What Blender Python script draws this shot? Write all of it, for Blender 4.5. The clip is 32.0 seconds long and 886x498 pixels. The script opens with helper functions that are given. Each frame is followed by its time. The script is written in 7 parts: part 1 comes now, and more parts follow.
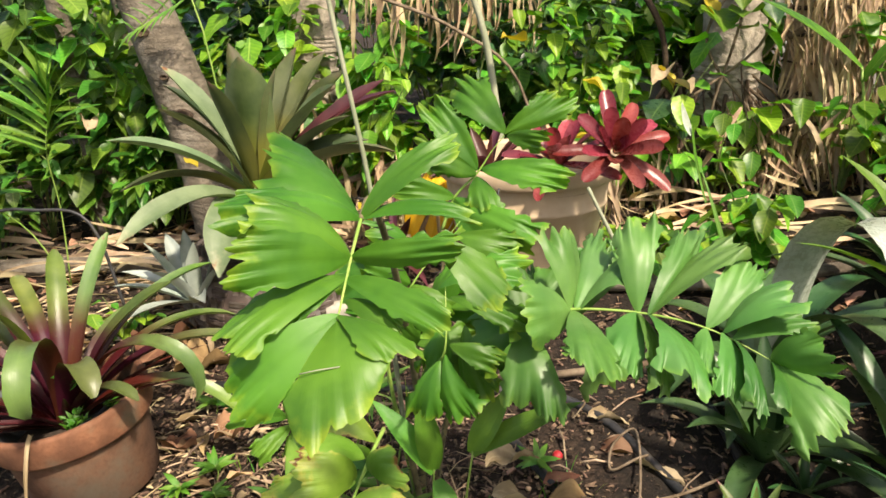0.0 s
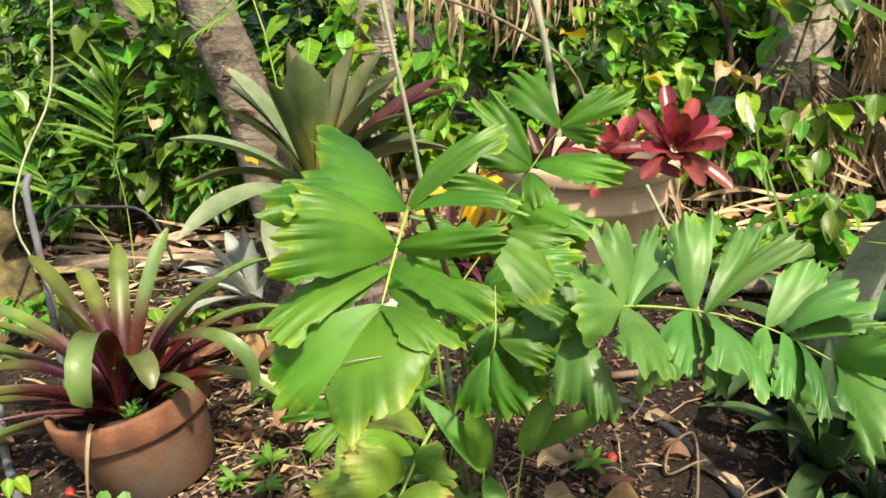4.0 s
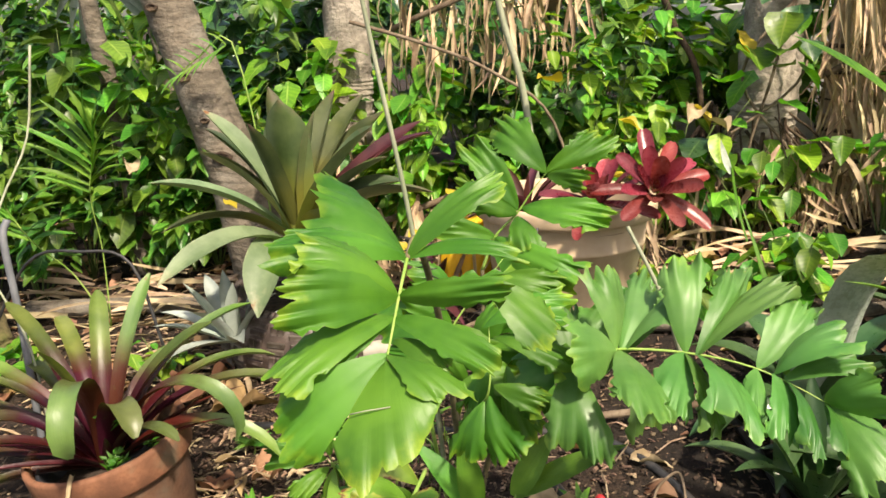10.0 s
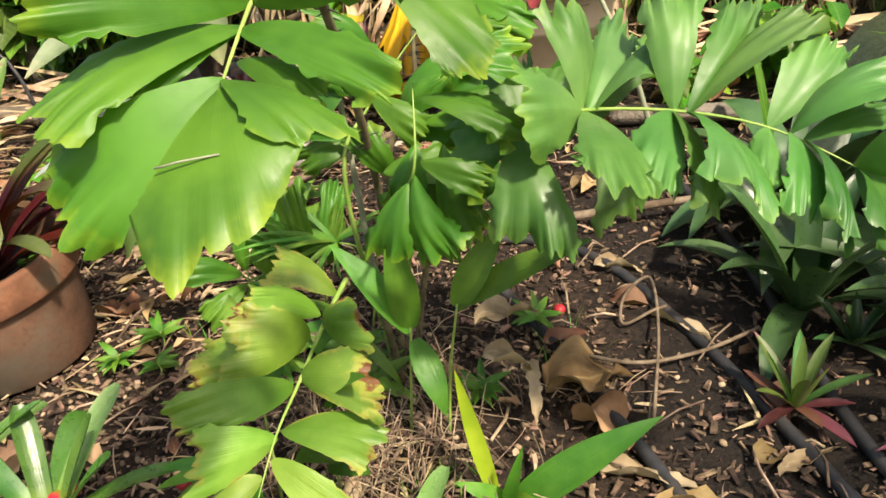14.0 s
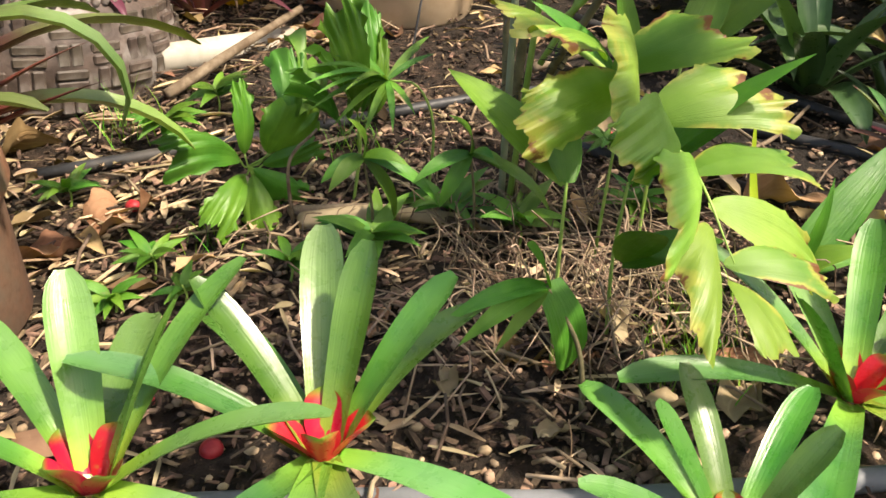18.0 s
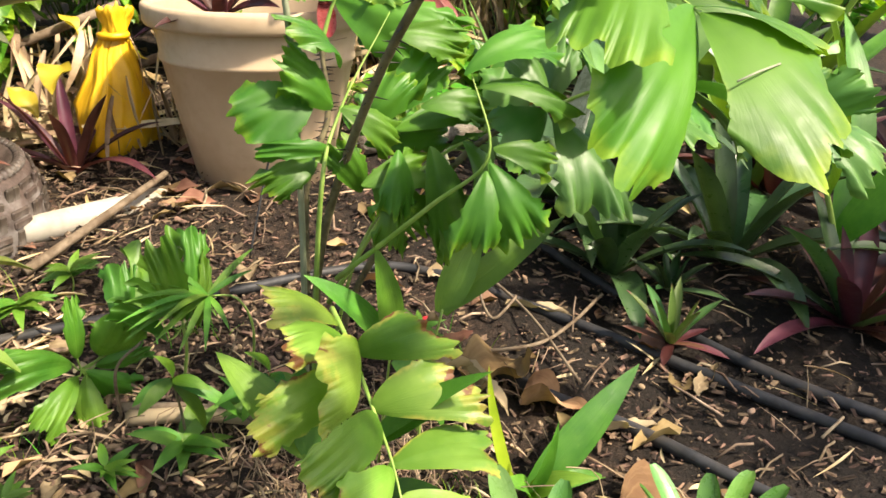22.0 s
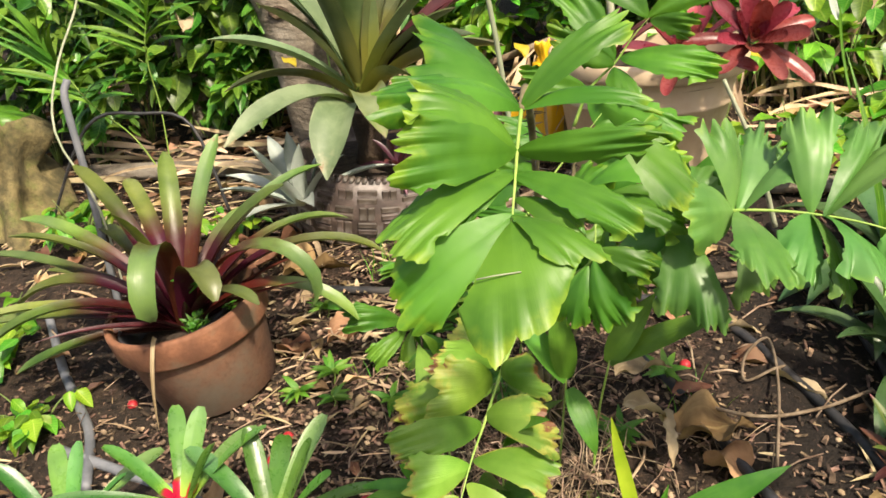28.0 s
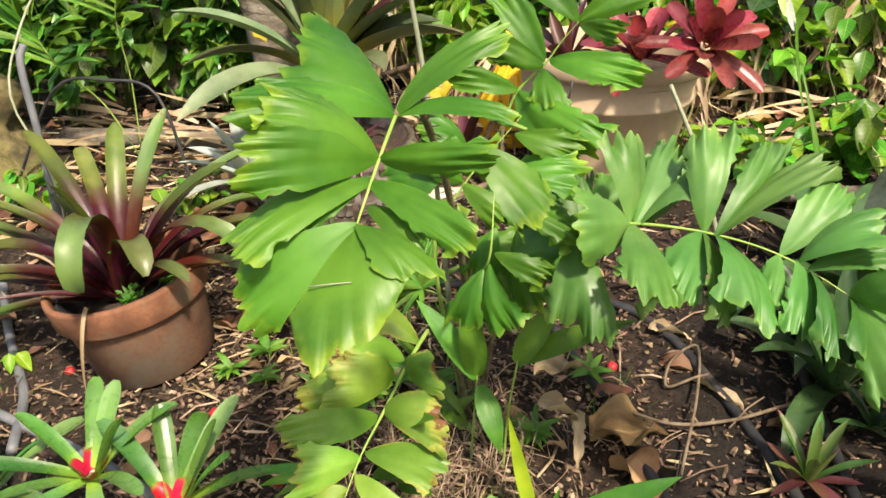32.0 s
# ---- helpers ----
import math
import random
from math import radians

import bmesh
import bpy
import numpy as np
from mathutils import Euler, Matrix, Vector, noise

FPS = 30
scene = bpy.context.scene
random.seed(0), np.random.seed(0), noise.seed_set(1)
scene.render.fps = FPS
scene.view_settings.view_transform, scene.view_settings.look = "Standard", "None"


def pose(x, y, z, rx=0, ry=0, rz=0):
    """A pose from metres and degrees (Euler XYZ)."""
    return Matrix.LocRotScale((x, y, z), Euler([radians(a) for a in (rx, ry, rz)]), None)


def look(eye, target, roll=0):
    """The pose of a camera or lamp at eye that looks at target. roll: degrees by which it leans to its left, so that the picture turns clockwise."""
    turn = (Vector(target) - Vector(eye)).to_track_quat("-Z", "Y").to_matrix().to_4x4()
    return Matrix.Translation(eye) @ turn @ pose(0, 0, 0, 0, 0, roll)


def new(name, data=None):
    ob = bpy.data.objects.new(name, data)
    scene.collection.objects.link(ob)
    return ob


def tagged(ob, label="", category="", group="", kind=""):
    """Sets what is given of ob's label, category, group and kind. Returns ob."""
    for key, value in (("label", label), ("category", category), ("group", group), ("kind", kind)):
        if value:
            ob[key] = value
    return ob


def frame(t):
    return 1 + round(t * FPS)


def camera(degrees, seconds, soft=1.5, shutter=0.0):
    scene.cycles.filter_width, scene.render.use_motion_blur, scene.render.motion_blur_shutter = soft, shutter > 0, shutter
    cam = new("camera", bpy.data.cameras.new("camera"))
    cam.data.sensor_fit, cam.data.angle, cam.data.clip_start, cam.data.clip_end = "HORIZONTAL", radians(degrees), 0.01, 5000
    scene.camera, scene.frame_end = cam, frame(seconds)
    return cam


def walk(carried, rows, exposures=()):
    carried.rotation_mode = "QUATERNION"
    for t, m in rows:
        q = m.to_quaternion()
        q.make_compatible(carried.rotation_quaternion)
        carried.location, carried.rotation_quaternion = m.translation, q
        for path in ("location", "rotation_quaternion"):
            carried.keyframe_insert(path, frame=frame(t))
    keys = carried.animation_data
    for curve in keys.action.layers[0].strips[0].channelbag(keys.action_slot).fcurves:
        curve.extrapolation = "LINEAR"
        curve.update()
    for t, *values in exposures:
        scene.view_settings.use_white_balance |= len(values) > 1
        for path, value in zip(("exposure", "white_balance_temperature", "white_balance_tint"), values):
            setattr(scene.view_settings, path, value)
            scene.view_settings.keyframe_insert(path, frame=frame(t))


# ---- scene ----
cam = camera(56.5, 32.0, soft=1.6)
# seconds, eye, target, roll

PATH = [
    (0, (0.1855, 0.1794, 1.0357), (0.0868, 2.0758, 0.4081), -0.77),
    (0.5, (0.2010, 0.1974, 1.0303), (0.1098, 2.0935, 0.4006), -0.88),
    (1, (0.2461, 0.2370, 1.0336), (0.1467, 2.1319, 0.4015), -0.86),
    (1.5, (0.2974, 0.2599, 1.0278), (0.1308, 2.1513, 0.3995), -0.23),
    (2, (0.3124, 0.2541, 1.0247), (0.0212, 2.1283, 0.3903), -0.62),
    (2.5, (0.2943, 0.2444, 1.0324), (-0.0350, 2.1134, 0.4012), -0.70),
    (4.5, (0.1907, 0.1812, 1.0177), (-0.0333, 2.0704, 0.4007), -1.64),
    (5, (0.2194, 0.2024, 1.0266), (0.0044, 2.0916, 0.4065), -1.34),
    (5.5, (0.2568, 0.2312, 1.0221), (0.0323, 2.1227, 0.4124), -0.77),
    (6, (0.2604, 0.2562, 1.0302), (0.0165, 2.1630, 0.4782), 0.25),
    (6.5, (0.2767, 0.2663, 1.0225), (0.0108, 2.1758, 0.4904), 0.51),
    (7, (0.2636, 0.2549, 1.0355), (-0.0163, 2.1623, 0.5030), 0.54),
    (7.5, (0.2416, 0.2354, 1.0328), (-0.0334, 2.1440, 0.5019), 0.46),
    (8, (0.2135, 0.2037, 1.0350), (-0.0594, 2.1133, 0.5070), -0.25),
    (8.5, (0.1893, 0.1889, 1.0325), (-0.0031, 2.1075, 0.5016), -0.78),
    (9, (0.1750, 0.1878, 1.0367), (-0.0016, 2.1072, 0.5030), -1.45),
    (9.5, (0.1757, 0.1875, 1.0350), (-0.0047, 2.1064, 0.5010), -1.64),
    (10, (0.1663, 0.1806, 1.0341), (-0.0052, 2.1007, 0.5013), -1.56),
    (10.5, (0.1648, 0.1802, 1.0338), (-0.0084, 2.1063, 0.5238), -1.54),
    (11, (0.1653, 0.1795, 1.0275), (0.0041, 2.1031, 0.5043), -1.77),
    (11.5, (0.1526, 0.1773, 1.0012), (0.0288, 2.0695, 0.3652), -2.10),
    (12, (0.1545, 0.1951, 0.9828), (0.0613, 2.0341, 0.2022), -2.36),
    (12.5, (0.1497, 0.1888, 0.9767), (0.0861, 2.0097, 0.1518), -2.48),
    (13, (0.1661, 0.2362, 0.9570), (0.1103, 2.0585, 0.1346), -2.88),
    (13.5, (0.2233, 0.3417, 0.9055), (0.1582, 2.1505, 0.0548), -2.55),
    (14, (0.1970, 0.4336, 0.8535), (0.1133, 2.2097, -0.0621), -2.16),
    (14.5, (0.0625, 0.5354, 0.8146), (-0.0325, 2.3107, -0.1015), -3.34),
    (16.5, (-0.2657, 0.5427, 0.7662), (0.0020, 2.3017, -0.1471), -3.02),
    (17, (-0.4376, 0.6114, 0.7032), (0.2396, 2.2498, -0.2227), -4.47),
    (17.5, (-0.5002, 0.6643, 0.5552), (0.2893, 2.2529, -0.3683), -2.57),
    (18, (-0.5219, 0.7028, 0.4746), (0.3353, 2.2971, -0.3759), -0.69),
    (18.5, (-0.5143, 0.7175, 0.4599), (0.3942, 2.3259, -0.3066), 1.11),
    (19, (-0.4963, 0.7225, 0.4564), (0.4493, 2.3230, -0.2813), 2.11),
    (19.5, (-0.4887, 0.7294, 0.4571), (0.4774, 2.3228, -0.2693), 2.25),
    (20, (-0.4780, 0.7253, 0.4523), (0.5060, 2.3120, -0.2647), 2.15),
    (20.5, (-0.4711, 0.7092, 0.4779), (0.5296, 2.2879, -0.2336), 2.30),
    (21, (-0.4374, 0.6779, 0.5319), (0.5688, 2.2516, -0.1829), 2.33),
    (21.5, (-0.4011, 0.6292, 0.6353), (0.6143, 2.1957, -0.0827), 2.37),
    (22, (-0.3736, 0.5635, 0.7696), (0.6281, 2.1174, 0.0067), 1.78),
    (22.5, (-0.3379, 0.4705, 0.8943), (0.6128, 2.0009, 0.0260), 1.21),
    (23, (-0.2261, 0.3852, 0.9462), (0.2537, 2.0987, 0.0330), 1.21),
    (23.5, (-0.1262, 0.3504, 0.9944), (0.1521, 2.0842, 0.0370), -0.93),
    (24, (-0.0639, 0.2597, 0.9714), (0.1597, 2.0282, 0.0646), -0.61),
    (24.5, (-0.0192, 0.2044, 1.0112), (0.1255, 1.9540, 0.0531), -0.67),
    (25, (0.0667, 0.2207, 0.9871), (0.1092, 2.0087, 0.0920), -0.99),
    (25.5, (0.1293, 0.2624, 1.0195), (-0.0505, 2.0455, 0.1315), -3.02),
    (27.5, (0.1423, 0.3023, 0.9969), (-0.1866, 2.0727, 0.1265), -4.20),
    (28, (0.0813, 0.2459, 1.0015), (-0.1919, 2.0426, 0.1664), -2.99),
    (28.5, (0.0672, 0.2190, 1.0201), (-0.1761, 2.0620, 0.2826), -2.19),
    (29, (0.0809, 0.2410, 1.0139), (-0.1112, 2.0823, 0.2571), -2.21),
    (29.5, (0.0735, 0.2472, 1.0122), (-0.0276, 2.0893, 0.2399), -2.25),
    (30, (0.0945, 0.2680, 1.0053), (0.0018, 2.1020, 0.2129), -2.36),
    (30.5, (0.1503, 0.2816, 1.0204), (0.0280, 2.0990, 0.1947), -1.52),
    (31, (0.2145, 0.2726, 1.0398), (0.0109, 2.0753, 0.1979), 0.32),
    (31.5, (0.2342, 0.2727, 1.0303), (-0.0387, 2.0605, 0.1764), 0.68),
    (32, (0.2281, 0.2725, 1.0295), (-0.0609, 2.0410, 0.1414), 0.25),
]

EXPOSURES = [(t, stops, 7600, 14) for t, stops in ((0.0, 1.16), (16.0, 1.18), (18.0, 1.45), (20.5, 1.4), (22.5, 1.56), (23.8, 1.22), (32.0, 1.19))]
walk(cam, [(t, look(eye, target, roll)) for t, eye, target, roll in PATH], EXPOSURES)

# ---- daylight: hazy sun from behind and the right, filtered by high cloud ----
SUN_EL, SUN_AZ = 53.0, 147.0  # degrees; azimuth clockwise from +y
world = bpy.data.worlds.new("sky")
scene.world = world
world.use_nodes = True
wn, wl = world.node_tree.nodes, world.node_tree.links
sky = wn.new("ShaderNodeTexSky")
sky.sky_type = "NISHITA"
sky.sun_disc = False
sky.sun_elevation, sky.sun_rotation = radians(SUN_EL), radians(SUN_AZ)
sky.dust_density = 3.0
wn["Background"].inputs["Strength"].default_value = 0.11
wl.new(sky.outputs["Color"], wn["Background"].inputs["Color"])
sun = new("sun", bpy.data.lights.new("sun", "SUN"))
sun.data.energy, sun.data.angle, sun.data.color = 3.3, radians(3.0), (1.0, 0.95, 0.86)
sun_from = Vector((math.sin(radians(SUN_AZ)) * math.cos(radians(SUN_EL)), math.cos(radians(SUN_AZ)) * math.cos(radians(SUN_EL)), math.sin(radians(SUN_EL))))
sun.matrix_world = look(sun_from * 10, (0, 0, 0))

# ---- materials ----
def graph(name):
    m = bpy.data.materials.new(name)
    m.use_nodes = True
    nt = m.node_tree
    return m, nt, nt.nodes, nt.links, nt.nodes["Principled BSDF"]


class G:
    """Small helper to chain nodes."""

    def __init__(self, name):
        self.m, self.nt, self.n, self.l, self.bsdf = graph(name)

    def node(self, kind):
        return self.n.new(kind)

    def put(self, sock, v):
        if isinstance(v, bpy.types.NodeSocket):
            self.l.new(v, sock)
        elif isinstance(v, (tuple, list)) and len(v) == 3 and sock.type == "RGBA":
            sock.default_value = (*v, 1)
        else:
            sock.default_value = v

    def math(self, op, a, b=0.0, clamp=False):
        nd = self.node("ShaderNodeMath")
        nd.operation, nd.use_clamp = op, clamp
        self.put(nd.inputs[0], a), self.put(nd.inputs[1], b)
        return nd.outputs[0]

    def ramp(self, v, lo, hi, a=0.0, b=1.0):
        nd = self.node("ShaderNodeMapRange")
        nd.interpolation_type = "SMOOTHSTEP"
        for k, x in zip(("Value", "From Min", "From Max", "To Min", "To Max"), (v, lo, hi, a, b)):
            self.put(nd.inputs[k], x)
        return nd.outputs["Result"]

    def mix(self, f, a, b, mode="MIX"):
        nd = self.node("ShaderNodeMix")
        nd.data_type, nd.blend_type = "RGBA", mode
        self.put(nd.inputs[0], f), self.put(nd.inputs[6], a), self.put(nd.inputs[7], b)
        return nd.outputs[2]

    def coords(self, which="Object"):
        return self.node("ShaderNodeTexCoord").outputs[which]

    def world_pos(self):
        return self.node("ShaderNodeNewGeometry").outputs["Position"]

    def noise(self, scale, vec=None, detail=4.0, rough=0.6, stretch=None):
        nd = self.node("ShaderNodeTexNoise")
        v = vec or self.coords()
        if stretch:
            mp = self.node("ShaderNodeMapping")
            self.put(mp.inputs["Vector"], v)
            mp.inputs["Scale"].default_value = stretch
            v = mp.outputs[0]
        self.put(nd.inputs["Vector"], v)
        for k, x in (("Scale", scale), ("Detail", detail), ("Roughness", rough)):
            self.put(nd.inputs[k], x)
        return nd.outputs["Fac"]

    def bump(self, h, strength, dist=0.01):
        nd = self.node("ShaderNodeBump")
        self.put(nd.inputs["Height"], h), self.put(nd.inputs["Strength"], strength), self.put(nd.inputs["Distance"], dist)
        self.l.new(nd.outputs[0], self.bsdf.inputs["Normal"])
        return nd.outputs[0]

    def uv(self):
        s = self.node("ShaderNodeSeparateXYZ")
        self.l.new(self.node("ShaderNodeUVMap").outputs[0], s.inputs[0])
        return s.outputs[0], s.outputs[1]

    def rnd(self, island=False):
        if island:
            return self.node("ShaderNodeNewGeometry").outputs["Random Per Island"]
        return self.node("ShaderNodeObjectInfo").outputs["Random"]

    def vary(self, col, r, hue=0.03, val=0.35):
        nd = self.node("ShaderNodeHueSaturation")
        self.put(nd.inputs["Hue"], self.ramp(r, 0, 1, 0.5 - hue, 0.5 + hue))
        self.put(nd.inputs["Value"], self.ramp(self.math("FRACT", self.math("MULTIPLY", r, 7.31)), 0, 1, 1 - val, 1 + val))
        self.put(nd.inputs["Color"], col)
        return nd.outputs[0]

    def done(self, col, rough=0.5, metal=0.0, spec=0.5):
        self.put(self.bsdf.inputs["Base Color"], col)
        self.put(self.bsdf.inputs["Roughness"], rough)
        self.put(self.bsdf.inputs["Metallic"], metal)
        self.put(self.bsdf.inputs["Specular IOR Level"], spec)
        return self.m


def leaf_mat(name, dark, light, rib=None, edge=None, edge_from=0.8, brown=None, brown_from=0.95, patch=0.0, base=None, base_to=0.3,
             rough=0.38, veins=0.0, vein_n=14.0, glow=0.3, island=False, hue=0.02, val=0.22, spec=0.5, bumps=0.2, glaze=None, glaze_amt=0.5, lateral=0.0):
    """A leaf; u runs across, v from base to tip."""
    g = G(name)
    u, v = g.uv()
    n1, n2 = g.noise(9.0), g.noise(70.0)
    col = g.mix(g.ramp(n1, 0.3, 0.7), dark, light)
    across = g.math("ABSOLUTE", g.math("SUBTRACT", g.math("MULTIPLY", u, 2.0), 1.0))
    wobble = g.math("MULTIPLY", g.math("SUBTRACT", g.noise(28.0), 0.5), 0.5)
    cx = g.node("ShaderNodeCombineXYZ")
    g.put(cx.inputs[0], g.math("MULTIPLY", u, vein_n * 1.7)), g.put(cx.inputs[1], g.math("MULTIPLY", v, 1.1)), g.put(cx.inputs[2], g.math("MULTIPLY", g.rnd(island), 37.0))
    wave = g.math("MULTIPLY", g.math("SUBTRACT", g.noise(1.0, cx.outputs[0], 3.0, 0.55), 0.5), 4.0)
    if veins:
        col = g.mix(g.math("MULTIPLY", g.ramp(wave, 0.2, 1.0), veins), col, light)
        col = g.mix(g.math("MULTIPLY", g.ramp(wave, -0.2, -1.0), veins * 0.6), col, dark)
    if lateral:
        side = g.math("SINE", g.math("ADD", g.math("MULTIPLY", v, 52.0), g.math("MULTIPLY", across, -9.0)))
        col = g.mix(g.math("MULTIPLY", g.ramp(side, 0.55, 1.0), lateral), col, light)
        col = g.mix(g.math("MULTIPLY", g.ramp(side, -0.2, -1.0), lateral * 0.7), col, dark)
    if rib:
        col = g.mix(g.ramp(across, 0.085, 0.02), col, rib)
    # glaze: pale blotches; paints sky sheen on glossy leaves, silvery scales on others
    if glaze:
        col = g.mix(g.math("MULTIPLY", g.ramp(g.noise(6.0, stretch=(1, 1, 0.4)), 0.35, 0.75), glaze_amt), col, glaze)
    if base:
        col = g.mix(g.ramp(g.math("ADD", v, g.math("MULTIPLY", wobble, 0.35)), base_to + 0.16, base_to - 0.14), col, base)
    rim = g.math("ADD", g.math("MAXIMUM", g.math("MULTIPLY", across, 0.93), v), wobble)
    if edge:
        col = g.mix(g.ramp(rim, edge_from - 0.1, edge_from + 0.15, 0.0, 0.85), col, edge)
    col = g.vary(col, g.rnd(island), hue, val)
    if brown:
        col = g.mix(g.ramp(rim, brown_from, brown_from + 0.05), col, brown)
    if patch:
        spot = g.math("ADD", g.noise(17.0, detail=5), g.math("MULTIPLY", g.math("SUBTRACT", g.math("MAXIMUM", across, v), 0.8), 0.55))
        col = g.mix(g.ramp(spot, patch - 0.11, patch + 0.01, 0, 0.8), col, (0.36, 0.37, 0.07))
        col = g.mix(g.ramp(spot, patch + 0.005, patch + 0.055), col, brown)
    col = g.mix(g.ramp(n2, 0.62, 0.78, 0, 0.25), col, light)
    h = g.math("ADD", g.math("MULTIPLY", wave, 0.6 * min(veins, 0.3) + 0.05), g.math("MULTIPLY", n2, 0.5))
    g.bump(h, bumps, 0.0025)
    g.done(col, g.ramp(n2, 0.2, 0.8, rough - 0.06, rough + 0.14), spec=spec)
    tr = g.node("ShaderNodeBsdfTranslucent")
    g.put(tr.inputs["Color"], g.mix(1.0, col, (0.95, 1.0, 0.35), "MULTIPLY"))
    ms = g.node("ShaderNodeMixShader")
    ms.inputs[0].default_value = glow
    g.l.new(g.bsdf.outputs[0], ms.inputs[1]), g.l.new(tr.outputs[0], ms.inputs[2])
    g.l.new(ms.outputs[0], g.n["Material Output"].inputs["Surface"])
    return g.m


def plain_mat(name, dark, light, scale=12.0, rough=0.7, bump=0.3, dist=0.004, stain=None, stain_amt=0.5, stretch=None, fine=90.0, island=False, vary=0.0, spec=0.4, hue=0.015):
    g = G(name)
    n1, n2 = g.noise(scale, stretch=stretch), g.noise(fine)
    col = g.mix(g.ramp(n1, 0.3, 0.7), dark, light)
    col = g.mix(g.ramp(n2, 0.45, 0.75, 0.0, 0.5), col, dark)
    if stain:
        col = g.mix(g.math("MULTIPLY", g.ramp(g.noise(scale * 0.45, detail=6), 0.5, 0.66), stain_amt), col, stain)
    if vary:
        col = g.vary(col, g.rnd(island), hue, vary)
    g.bump(g.math("ADD", g.math("MULTIPLY", n1, 0.6), g.math("MULTIPLY", n2, 0.4)), bump, dist)
    return g.done(col, g.ramp(n2, 0.2, 0.8, rough - 0.1, min(1.0, rough + 0.1)), spec=spec)


